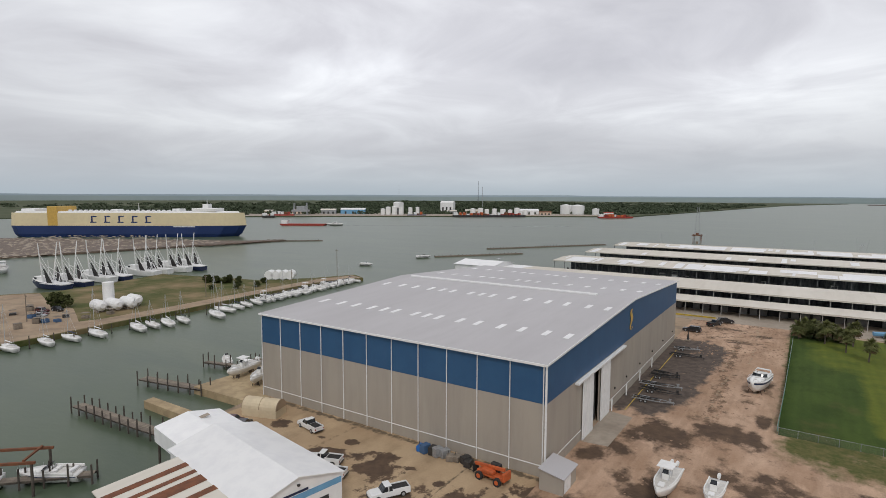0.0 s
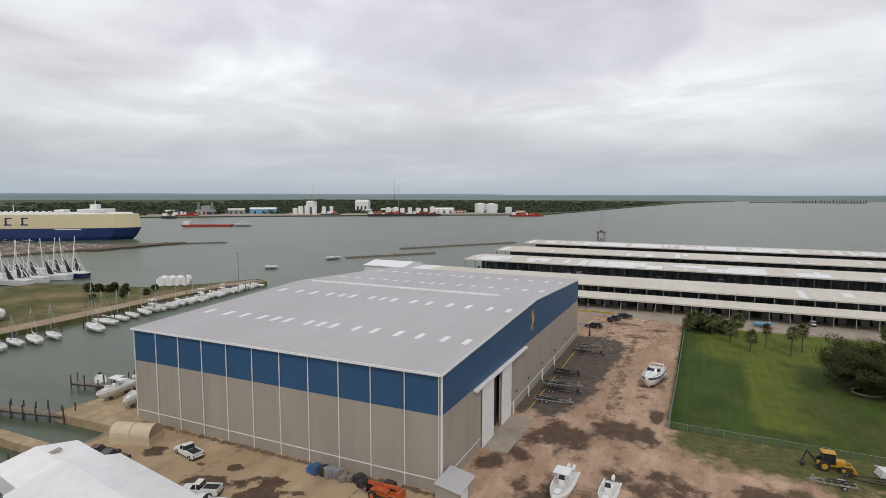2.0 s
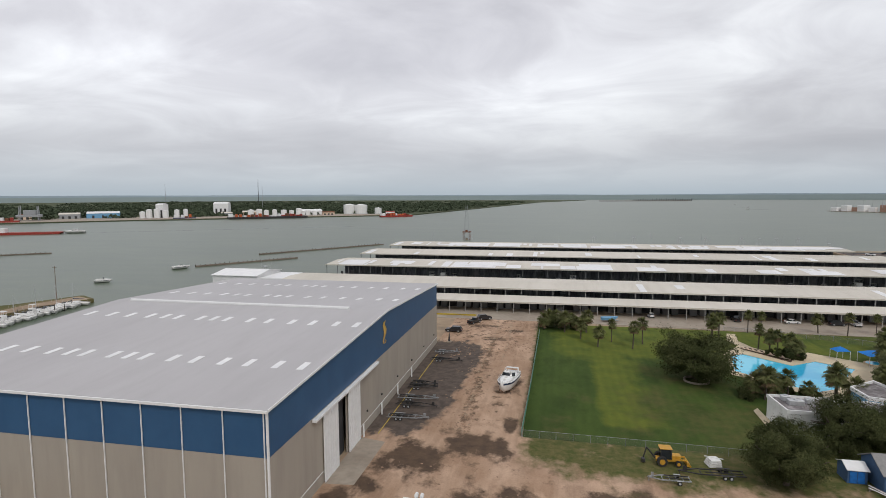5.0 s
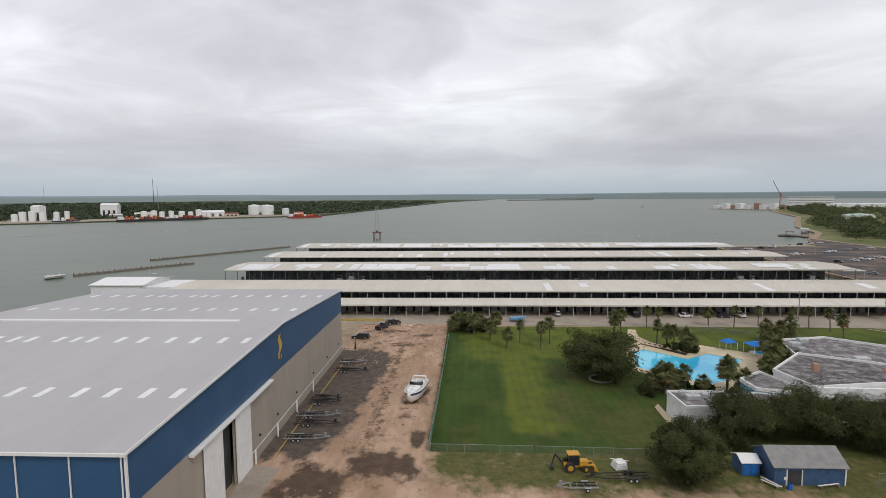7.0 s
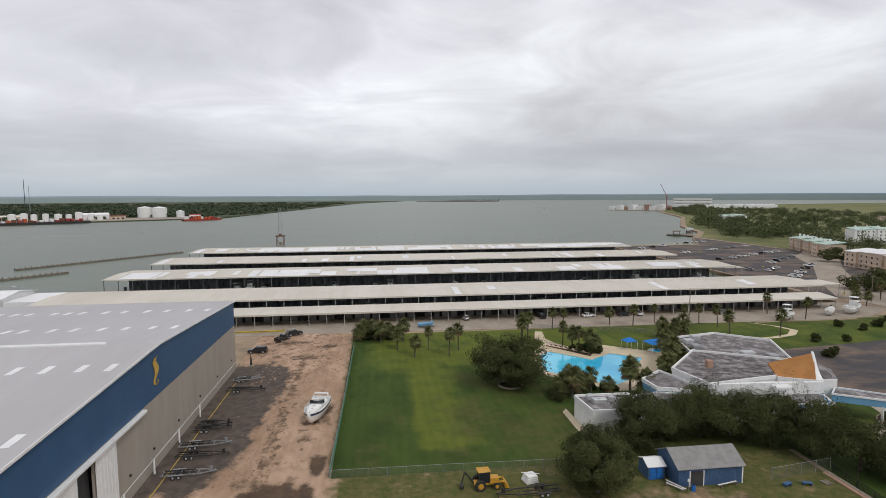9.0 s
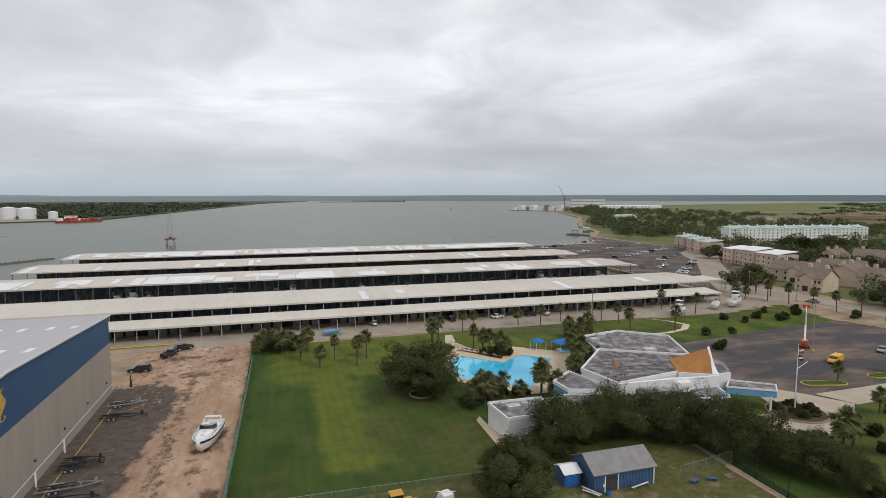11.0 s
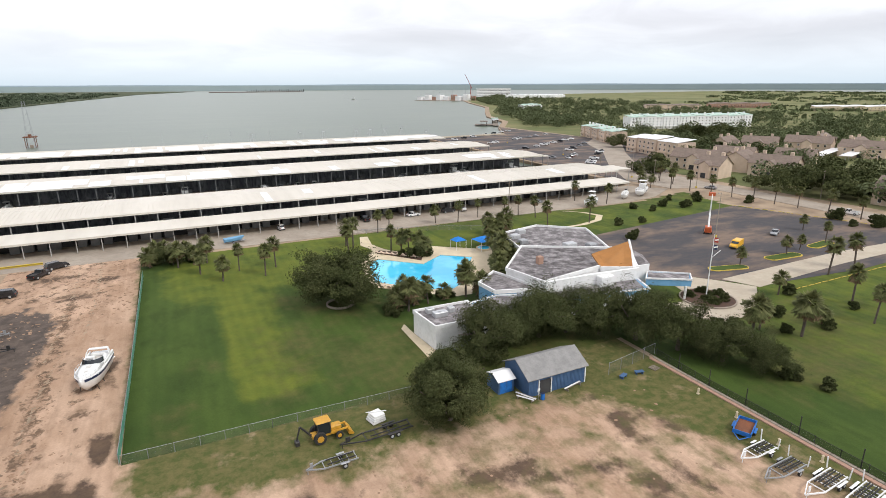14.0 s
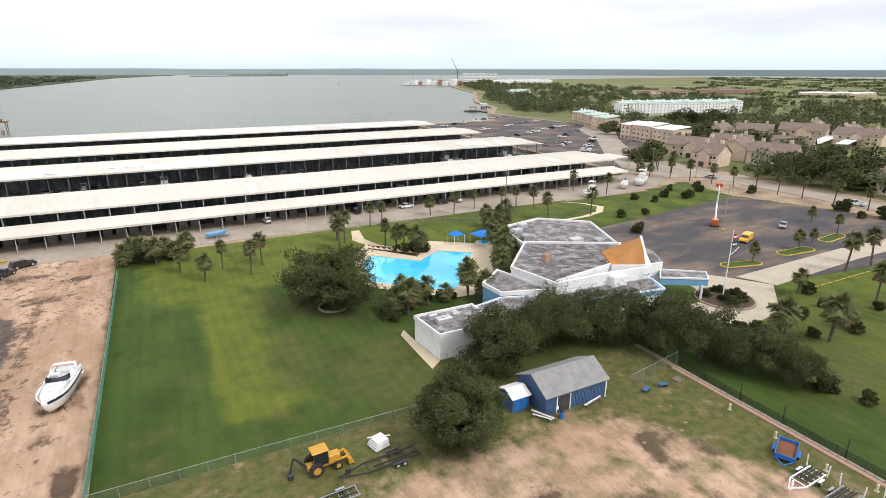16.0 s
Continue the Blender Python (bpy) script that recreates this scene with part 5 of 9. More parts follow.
def express_cruiser(L, W, H, m, label):
    """Cabin cruiser ashore: full bow, long foredeck with hatches, wrapped windscreen, open cockpit, radar arch."""
    t = thing("express_cruiser", label, "boat", "boats", m=m)

    def half(u):
        return W / 2 * (0.9 + 0.1 * min(1, u * 3)) * (1 - max(0, (u - 0.52) / 0.48) ** 2.7)

    def sheer(u):
        return H + 0.45 * u * u

    b = B()
    hull_mesh(b, L, W, H, draft=0.75, n=16, sheer=0.45, bow=2.7, mid=0.52)
    part("hull", b, gelcoat, t, "", True)
    b = B()
    for s in (-1, 1):
        loft(b, [[(-L / 2 + L * u, s * (half(u) * k + 0.012), sheer(u) - d) for k, d in ((1.0, 0.10), (0.985, 0.48), (0.96, 0.48), (0.97, 0.10))] for u in (0.02, 0.2, 0.4, 0.55, 0.68, 0.8, 0.9, 0.96)])
    part("side_stripe", b, navy, t, "navy side stripe")
    b = B()
    for s in (-1, 1):
        loft(b, [[(-L / 2 + L * u, s * (half(u) * k + e), sheer(u) + d) for k, e, d in ((1, 0.04, -0.08), (1, 0.04, 0.05), (0.9, 0, 0.05), (0.9, 0, -0.08))] for u in (0.01, 0.25, 0.45, 0.6, 0.7, 0.8, 0.88, 0.94, 0.985)])
    part("gunwale", b, white_paint, t)
    b = B()
    loft(b, [[(-L / 2 + L * u, half(u) * k * 0.8, sheer(u) + h * d) for k, d in ((-1, 0), (-0.8, 0.8), (-0.35, 1), (0.35, 1), (0.8, 0.8), (1, 0))] for u, h in ((0.47, 0.62), (0.56, 0.6), (0.66, 0.48), (0.78, 0.28), (0.9, 0.08))])
    part("foredeck", b, gelcoat, t, "white rounded foredeck", True)
    for u, w, h in ((0.62, 0.34, 0.545), (0.74, 0.24, 0.37)):
        blockpart("deck_hatch", (-L / 2 + L * u - w, -w, sheer(u) + h - 0.06, -L / 2 + L * u + w, w, sheer(u) + h + 0.04), cockpit_grey, t, "tinted deck hatch", 0.04)
    xw = -L / 2 + L * 0.44
    arc = [(xw + 1.15 * math.cos(a) - 0.15, W * 0.40 * math.sin(a)) for a in (radians(-95 + 19 * k) for k in range(11))]
    b = B()
    loft(b, [[(x, y, sheer(0.45) + 0.5), (x - 0.38, y * 0.92, sheer(0.45) + 1.12), (x - 0.42, y * 0.90, sheer(0.45) + 1.12), (x - 0.05, y * 0.97, sheer(0.45) + 0.5)] for x, y in arc])
    part("windscreen", b, glass_dark, t, "wrapped tinted windscreen")
    b = B()
    for (x0, y0), (x1, y1) in zip(arc, arc[1:]):
        rod(b, (x0 - 0.4, y0 * 0.91, sheer(0.45) + 1.13), (x1 - 0.4, y1 * 0.91, sheer(0.45) + 1.13), 0.035, n=5)
    part("screen_frame", b, aluminium, t)
    b = B()
    slab(b, [(-L / 2 + L * 0.05, -W * 0.37), (-L / 2 + L * 0.46, -W * 0.40), (-L / 2 + L * 0.46, W * 0.40), (-L / 2 + L * 0.05, W * 0.37)], H + 0.005, H + 0.04)
    part("cockpit_floor", b, cockpit_grey, t, "grey-white cockpit sole")
    for s in (-1, 1):
        blockpart("coaming", (-L / 2 + 0.15, s * W * 0.43 - 0.16, H, -L / 2 + L * 0.46, s * W * 0.43 + 0.12, H + 0.55), gelcoat, t, "", 0.09)
    blockpart("stern_bench", (-L / 2 + 0.3, -W * 0.34, H + 0.04, -L / 2 + 1.2, W * 0.34, H + 0.55), white_paint, t, "", 0.1)
    blockpart("side_bench", (-L / 2 + 1.3, W * 0.18, H + 0.04, -L / 2 + 3.0, W * 0.36, H + 0.5), white_paint, t, "", 0.08)
    blockpart("helm_seat", (xw - 1.5, -W * 0.32, H + 0.04, xw - 0.9, -W * 0.02, H + 1.0), white_paint, t, "", 0.1)
    blockpart("dashboard", (xw - 0.35, -W * 0.36, H + 0.1, xw + 0.25, W * 0.02, H + 0.95), black_metal, t, "dark helm console", 0.08)
    b = B()
    xa = -L / 2 + L * 0.2
    for s in (-1, 1):
        loft(b, [[(xa + dx + k, s * y + e, z) for k, e in ((-0.22, -0.06), (0.22, -0.06), (0.22, 0.06), (-0.22, 0.06))] for dx, y, z in ((0.0, W * 0.45, H + 0.4), (-0.4, W * 0.42, H + 1.05), (-0.6, W * 0.36, H + 1.4))])
    box(b, xa - 1.0, -W * 0.36, H + 1.34, xa - 0.35, W * 0.38, H + 1.48, 0.05)
    part("radar_arch", b, gelcoat, t, "white swept radar arch")
    b = B()
    for s in (-1, 1):
        last = None
        for u in (0.5, 0.6, 0.7, 0.79, 0.87, 0.93, 0.975):
            q = (-L / 2 + L * u, s * half(u) * 0.92, sheer(u) + 0.62)
            rod(b, (q[0], q[1], sheer(u)), q, 0.02, n=5)
            if last:
                rod(b, last, q, 0.024, n=5)
            last = q
    part("bow_rail", b, aluminium, t)
    blockpart("swim_platform", (-L / 2 - 0.7, -W * 0.4, 0.25, -L / 2 + 0.05, W * 0.4, 0.36), gelcoat, t, "", 0.03)
    for sx in (-0.3, 0.0, 0.24):
        for sy in (-0.95, 0.95):
            b = B()
            rod(b, (L * sx, sy * 1.35, -1.0), (L * sx, sy, 0.1), 0.06, n=6)
            part("boat_stand", b, black_metal, t, "steel boat stand")
        blockpart("keel_block", (L * sx - 0.3, -0.22, -1.0, L * sx + 0.3, 0.22, -0.5), grey_timber, t)
    return t


def sailboat(L, W, H, mast, m, label, hullmat=None):
    t = thing("sailing_boat", label, "sailing boat", "moored sailing boats", m=m)
    b = B()
    hull_mesh(b, L, W, H, draft=0.3, stern=0.6, sheer=0.2)
    part("hull", b, hullmat or gelcoat, t, "", True)
    b = B()
    loft(b, [[(x, -w, z0), (x, w, z0), (x, w * 0.75, z1), (x, -w * 0.75, z1)] for x, w, z0, z1 in ((-L * 0.15, W * 0.3, H, H + 0.5), (L * 0.12, W * 0.28, H, H + 0.42), (L * 0.28, W * 0.16, H + 0.05, H + 0.2))])
    part("cabin", b, gelcoat, t)
    blockpart("cockpit", (-L * 0.42, -W * 0.22, H + 0.012, -L * 0.17, W * 0.22, H + 0.04), cockpit_grey, t)
    b = B()
    rod(b, (L * 0.1, 0, H), (L * 0.1, 0, mast), 0.085, 0.06, 8)
    part("mast", b, aluminium, t, "tall aluminium mast")
    b = B()
    rod(b, (L * 0.1, 0, H + 1.4), (-L * 0.3, 0, H + 1.3), 0.15, 0.12, 8)
    part("boom", b, navy if int(L * 7) % 2 else white_paint, t, "boom with furled sail")
    b = B()
    for p in ((L * 0.49, 0, H + 0.1), (-L * 0.49, 0, H), (L * 0.08, W * 0.45, H), (L * 0.08, -W * 0.45, H)):
        rod(b, p, (L * 0.1, 0, mast - 0.1), 0.018, n=4)
    part("rigging", b, aluminium, t)
    return t


UP = 0.95
open_boat(9.0, 3.0, 1.2, pose(15.6, 5.4, UP + 0.05, 0, 0, -93), "white centre console boat with hard top on yard stands", True, 2)
open_boat(6.8, 2.6, 1.0, pose(21.5, 6.3, UP + 0.05, 0, 0, -93), "small white open boat without a top on yard stands", False, 1, "open_boat")
express_cruiser(9.8, 3.6, 1.45, pose(23.2, 59.8, 1.05, 0, 0, -101), "white express cruiser with navy stripe on yard stands")
open_boat(9.8, 2.9, 1.25, pose(-76.0, 5.4, UP + 0.02, 0, 0, -79), "white centre console boat with hard top standing on the wharf", True, 2)
open_boat(9.5, 2.8, 1.2, pose(-68.8, 4.4, UP + 0.02, 0, 0, -62), "white open boat with raked bow on the wharf", False, 2, "open_boat")
open_boat(7.8, 2.5, 1.1, pose(-80.8, 9.5, WATER + 0.3, 0, 0, 195), "white centre console boat afloat beside the wharf", True, 1, stand=False)
open_boat(7.0, 2.4, 0.9, pose(-91.5, 12.2, WATER + 0.25, 0, 0, 150), "white open boat tied to a timber pier", False, 1, "open_boat", stand=False)
open_boat(6.5, 2.3, 0.9, pose(-79.5, 19.5, WATER + 0.25, 0, 0, 160), "white open boat floating beside the wharf", False, 1, "open_boat", stand=False)
cruiser(9.5, 3.1, 1.3, pose(-62.5, -38.8, WATER + 0.3, 0, 0, 215), "white cabin boat with blue cover in a timber slip", stand=False)
cruiser(10.5, 3.3, 1.4, pose(-69.5, -47.5, WATER + 0.3, 0, 0, 230), "white cruiser moored under the boat lift", stand=False)
cruiser(12.5, 3.8, 1.6, pose(205.5, 132.0, UP, 0, 0, 34), "large white cruiser on yard stands by the road", fly=True)
cruiser(9.0, 3.0, 1.3, pose(173.0, 124.0, UP, 0, 0, 25), "white cabin cruiser on yard stands beside palms", fly=True)
open_boat(8.0, 2.6, 1.2, pose(194.0, 129.6, UP, 0, 0, 40), "white open boat on a stand beside the road", False, 1, "open_boat")
cruiser(11.0, 3.4, 1.4, pose(212.0, 358.0, WATER + 0.3, 0, 0, 200), "white sport fishing boat under way in the channel", stand=False, fly=True, towers=True)
cruiser(8.0, 2.8, 1.1, pose(-194.0, 183.0, WATER + 0.3, 0, 0, 30), "small white motor boat crossing the channel", stand=False)
cruiser(11.0, 3.2, 1.2, pose(-190.0, 238.0, WATER + 0.3, 0, 0, 60), "white motor boat passing the breakwater", stand=False)
cruiser(14.0, 4.5, 1.6, pose(-104.0, 183.0, WATER + 0.3, 0, 0, 160), "white workboat moored behind the boathouse", stand=False, fly=True, towers=True)
cruiser(9.0, 3.0, 1.2, pose(745.0, 2400.0, WATER + 0.3, 0, 0, 120), "distant white motor boat on the bay", stand=False)
for x, y, a in ((640, 1900, 100), (560, 1650, 160)):
    cruiser(12.0, 3.5, 1.3, pose(x, y, WATER + 0.3, 0, 0, a), "distant white motor boat on the bay", stand=False)

# moored rows along the spit, bows to the shore
rs = random.Random(21)
rowpts = [(-149, -14, 8.5), (-147.5, -5.5, 8.0), (-146.5, 0.5, 7.5), (-146, 7.5, 9.0), (-143.5, 18.5, 9.5), (-143.2, 23, 7.5), (-142, 27.5, 9), (-141.5, 32.5, 7.5), (-140.5, 44.5, 10.5), (-145, 51, 9), (-145.5, 56.5, 7), (-146.5, 61.5, 7), (-147.5, 67, 8)]
for i, (x, y, L) in enumerate(rowpts):
    tall = i in (0, 3, 8)
    sailboat(L * 1.18, L * 0.38, 1.1, {0: 12.5, 3: 14.5, 8: 15.0}.get(i, rs.uniform(8.5, 11)), pose(x - 2.5, y, WATER + 0.25, 0, 0, 178 + rs.uniform(-14, 14)),
             "white sailing boat with %s moored by the track" % ("very tall bare mast" if tall else "bare mast"), (navy, None, None, shed_blue, None)[(i * 3 + 1) % 5] if i in (2, 5, 11) else None)
for i in range(20):
    y = 71 + i * 3.1
    if i % 3 == 1:
        sailboat(8.0 + (i % 4), 2.7, 1.0, rs.uniform(8, 11), pose(-151 - i * 0.35, y, WATER + 0.25, 0, 0, 180 + rs.uniform(-10, 10)), "white sailing boat packed among motor boats at the spit")
    else:
        cruiser(7.5 + (i % 3), 2.8, 1.1, pose(-151 - i * 0.35, y, WATER + 0.25, 0, 0, 180 + rs.uniform(-10, 10)), "white motor boat moored in the packed row at the spit", stand=False, fly=i % 4 == 0)

# boats inside the covered slips
src = [cruiser(10, 3.2, 1.4, pose(-60, 163, WATER + 0.25, 0, 0, -90), "white cabin boat berthed under the covered slips", stand=False, group="berthed boats"),
       open_boat(8, 2.6, 1.1, pose(-52, 163, WATER + 0.25, 0, 0, -90), "white open boat berthed under the covered slips", True, 2, stand=False, group="berthed boats"),
       cruiser(12, 3.8, 1.5, pose(-70, 163, WATER + 0.25, 0, 0, -90), "white fly-bridge boat berthed under the covered slips", stand=False, fly=True, group="berthed boats"),
       open_boat(8.4, 2.7, 1.1, pose(-44, 163, WATER + 0.25, 0, 0, -90), "navy open boat berthed under the covered slips", True, 2, stand=False, hullmat=navy, group="berthed boats")]
for k, (y0, y1, x0, x1, z, _) in enumerate(SHEDS):
    x = x0 + (5 if k else 45)
    while x < x1 - 4:
        if rs.random() < 0.5:
            s = rs.choice(src)
            copy_thing(s, pose(x, y0 + rs.uniform(6.5, 8.5), WATER + (rs.choice((0.25, 0.25, 1.4))), 0, 0, -90 + rs.choice((0, 180)) + rs.uniform(-3, 3)))
        x += rs.choice((5.85, 5.85, 7.2))
for x, y, a in ((60, 359, 90), (88, 360, 90), (120, 361, 92), (136, 359, 88), (160, 360, 90), (171, 361, 90), (182, 360, 88), (196, 362, 95)):
    cruiser(18, 5.4, 4.0, pose(x, y + 3, WATER + 0.3, 0, 0, a), "white sport fishing boat with tower behind the slips", stand=False, fly=True, towers=True, group="sport fishing boats")
for x in (-60, -30, 18, 35, 75, 100):
    sailboat(11, 3.3, 1.1, rs.uniform(13, 17), pose(x, 360, WATER + 0.3, 0, 0, 90), "sailing boat with tall mast moored behind the slips")

# ---- vehicles ----
def wheel(parent, x, y, r, w=0.24, rimmat=None):
    b = B()
    rod(b, (x, y - w / 2, r), (x, y + w / 2, r), r, n=16)
    wh = part("wheel", b, rubber, parent, "black tyre")
    s = 1 if y > 0 else -1
    b = B()
    rod(b, (x, y + s * w * 0.35, r), (x, y + s * (w / 2 + 0.02), r), r * 0.6, r * 0.55, 12)
    part("rim", b, rimmat or aluminium, wh)


def profile_body(bm, pts, w, taper=0.06):
    """A closed side profile of (x, z) points drawn across the width, narrowing towards the top."""
    zmax = max(z for _, z in pts)
    rings = []
    for s in (-1, -0.92, 0.92, 1):
        inset = 0.05 if abs(s) == 1 else 0
        rings.append([(x * (1 - inset * 0.3), s * w / 2 * (1 - taper * z / zmax), z - inset * 0.4) for x, z in pts])
    loft(bm, rings)


def car(m, paint, label, kind="sedan", name="car", L=4.7, W=1.82, group="parked cars"):
    t = thing(name, label, "car" if kind != "pickup" else "pickup truck", group, m=m)
    h = L / 2
    if kind == "pickup":
        pts = [(-h, 0.45), (-h, 1.08), (-h * 0.1, 1.1), (h * 0.36, 1.12), (h * 0.92, 1.02), (h, 0.75), (h, 0.42)]
        glass = [(-h * 0.12, 1.1), (-h * 0.06, 1.78), (h * 0.24, 1.8), (h * 0.42, 1.12)]
    elif kind == "suv":
        pts = [(-h, 0.4), (-h, 1.05), (-h * 0.9, 1.12), (h * 0.45, 1.08), (h * 0.94, 0.95), (h, 0.7), (h, 0.38)]
        glass = [(-h * 0.95, 1.1), (-h * 0.82, 1.68), (h * 0.18, 1.72), (h * 0.48, 1.08)]
    elif kind == "van":
        pts = [(-h, 0.4), (-h, 1.95), (-h * 0.9, 2.05), (h * 0.35, 2.05), (h * 0.62, 1.25), (h * 0.96, 1.0), (h, 0.7), (h, 0.38)]
        glass = [(h * 0.22, 1.3), (h * 0.22, 1.85), (h * 0.42, 1.86), (h * 0.63, 1.3)]
    else:
        pts = [(-h, 0.35), (-h, 0.85), (-h * 0.8, 0.98), (h * 0.4, 0.95), (h * 0.92, 0.78), (h, 0.55), (h, 0.32)]
        glass = [(-h * 0.72, 0.95), (-h * 0.42, 1.4), (h * 0.12, 1.43), (h * 0.42, 0.95)]
    b = B()
    profile_body(b, pts, W)
    part("body", b, paint, t, "", False)
    b = B()
    profile_body(b, glass, W * (0.93 if kind != "van" else 0.985), 0.12)
    part("window", b, glass_dark, t, "tinted windows")
    if kind != "van":
        zt = max(z for _, z in glass)
        xs = [x for x, z in glass if z > zt - 0.08]
        b = B()
        box(b, min(xs) - 0.05, -W * 0.41, zt - 0.02, max(xs) + 0.05, W * 0.41, zt + 0.05, 0.03)
        part("roof", b, paint, t)
        b = B()
        for xx in ((min(xs) + max(xs)) / 2,):
            for s in (-1, 1):
                box(b, xx - 0.06, s * W * 0.455 - 0.03, pts[2][1], xx + 0.06, s * W * 0.44 + 0.01, zt)
        part("door_pillar", b, paint, t)
    if kind == "pickup":
        blockpart("cargo_bed", (-h + 0.1, -W * 0.4, 1.085, -h * 0.16, W * 0.4, 1.12), rubber, t, "dark open cargo bed")
        for s in (-1, 1):
            blockpart("bed_side", (-h + 0.02, s * W * 0.43 - 0.06, 1.05, -h * 0.13, s * W * 0.43 + 0.06, 1.3), paint, t, "", 0.03)
        blockpart("tailgate", (-h, -W * 0.42, 0.9, -h + 0.08, W * 0.42, 1.3), paint, t, "", 0.02)
    for s in (-1, 1):
        blockpart("headlight", (h - 0.12, s * W * 0.36 - 0.18, 0.68, h + 0.015, s * W * 0.36 + 0.18, 0.84), aluminium, t, "", 0.02)
        blockpart("tail_light", (-h - 0.015, s * W * 0.4 - 0.1, 0.75, -h + 0.06, s * W * 0.4 + 0.1, 1.0), red_paint, t)
    blockpart("bumper", (h - 0.08, -W * 0.46, 0.36, h + 0.06, W * 0.46, 0.56), black_metal, t, "", 0.03)
    blockpart("rear_bumper", (-h - 0.06, -W * 0.46, 0.38, -h + 0.08, W * 0.46, 0.58), black_metal, t, "", 0.03)
    r = 0.4 if kind in ("pickup", "suv") else 0.34
    for x in (-h * 0.62, h * 0.62):
        for y in (-W / 2 + 0.1, W / 2 - 0.1):
            wheel(t, x, y, r)
    return t


car(pose(-41.4, -6.6, 0, 0, 0, 168), car_white, "white crew cab pickup parked before the hall wall", "pickup", "pickup_truck", 5.9, 2.0)
car(pose(-16.0, -16.2, 0, 0, 0, 238), car_white, "white crew cab pickup parked on the stained lot", "pickup", "pickup_truck", 5.8, 2.0)
car(pose(-27.0, -16.8, 0, 0, 0, 200), car_white, "white pickup beside the white metal building", "pickup", "pickup_truck", 5.8, 2.0)
car(pose(-30.2, -14.2, 0, 0, 0, 200), car_white, "white pickup parked beside another white pickup", "pickup", "pickup_truck", 5.6, 2.0)
car(pose(-57.0, -14.6, 0, 0, 0, 20), car_maroon, "dark maroon car parked by the quay", "suv", "car", 4.8)
car(pose(-54.6, -12.6, 0, 0, 0, 25), car_maroon, "dark maroon sedan parked by the quay", "sedan", "car", 4.7)
car(pose(-51.2, -13.2, 0, 0, 0, 120), car_black, "black car parked by the white building", "suv", "car", 4.6)
car(pose(-48.4, -13.6, 0, 0, 0, 118), car_black, "black sedan parked by the white building", "sedan", "car", 4.6)
car(pose(-25.6, -19.4, 0, 0, 0, 200), car_black, "black car in the shade of the white building", "suv", "car", 4.6)
car(pose(-38.6, -16.8, 0, 0, 0, 110), car_black, "black car behind the white building", "sedan", "car", 4.6)
car(pose(2.4, 108.2, 0.05, 0, 0, 176), car_black, "black sport utility vehicle on the dirt yard", "suv", "car", 5.2, 1.95)
car(pose(7.0, 120.6, 0.05, 0, 0, 62), car_black, "black pickup parked beyond the hall", "pickup", "pickup_truck", 5.6, 1.95)
car(pose(9.6, 126.4, 0.1, 0, 0, 30), car_black, "black sport utility vehicle by the service road", "suv", "car", 4.9, 1.95)
car(pose(171.8, 64.8, 0.1, 0, 0, 200), van_yellow, "bright yellow van parked on the worn asphalt", "van", "van", 5.6, 2.0)
car(pose(193.5, 68.6, 0.1, 0, 0, 205), car_silver, "silver sedan parked alone on the worn asphalt", "sedan", "car", 4.8)
car(pose(65.2, 139.6, 0.1, 0, 0, 100), car_white, "white utility cart beside the storage canopy", "suv", "car", 3.0, 1.5)
car(pose(108.5, 138.4, 0.1, 0, 0, 8), car_white, "white car parked beside the storage canopy", "sedan", "car", 4.6)
car(pose(121.5, 138.0, 0.1, 0, 0, 5), car_black, "black car parked beside the storage canopy", "suv", "car", 4.8)
car(pose(126.8, 139.0, 0.1, 0, 0, 95), car_white, "white pickup backed under the storage canopy", "pickup", "pickup_truck", 5.6)
car(pose(92.0, 139.6, 0.1, 0, 0, 90), car_black, "black pickup backed under the storage canopy", "pickup", "pickup_truck", 5.6)
car(pose(158.0, 136.8, 0.1, 0, 0, 12), car_silver, "silver car parked at the storage canopy", "sedan", "car", 4.6)
car(pose(240.0, 128.0, 0.12, 0, 0, 110), car_silver, "silver car driving along the street", "sedan", "car", 4.6)
car(pose(240.5, 74.0, 0.12, 0, 0, 100), car_white, "white pickup on the street beside the parking lot", "pickup", "pickup_truck", 5.8)
base = [car(pose(250, 235, 0.12, 0, 0, 80), car_white, "white car in the far car park", "sedan", "car", 4.6, group="far car park"), car(pose(254, 238, 0.12, 0, 0, 80), car_black, "black car in the far car park", "suv", "car", 4.8, group="far car park"),
        car(pose(258, 241, 0.12, 0, 0, 80), car_silver, "silver car in the far car park", "sedan", "car", 4.6, group="far car park"), car(pose(262, 244, 0.12, 0, 0, 80), car_white, "white pickup in the far car park", "pickup", "pickup_truck", 5.7, group="far car park")]
for c in base:
    for o in [o for o in c.children_recursive if o.name.split(".")[0] in ("rim", "bumper", "rear_bumper", "door_pillar")]:
        bpy.data.objects.remove(o)
for row, (xa, ya, xb, yb, n) in enumerate(((240, 205, 300, 262, 12), (236, 235, 318, 300, 17), (234, 275, 330, 330, 19), (236, 320, 338, 375, 19), (240, 365, 336, 425, 15))):
    for i in range(n):
        if rs.random() < 0.5:
            u = (i + 0.3) / n
            copy_thing(rs.choice(base), pose(xa + (xb - xa) * u, ya + (yb - ya) * u, 0.12, 0, 0, 125 + rs.choice((0, 180)) + rs.uniform(-4, 4)))

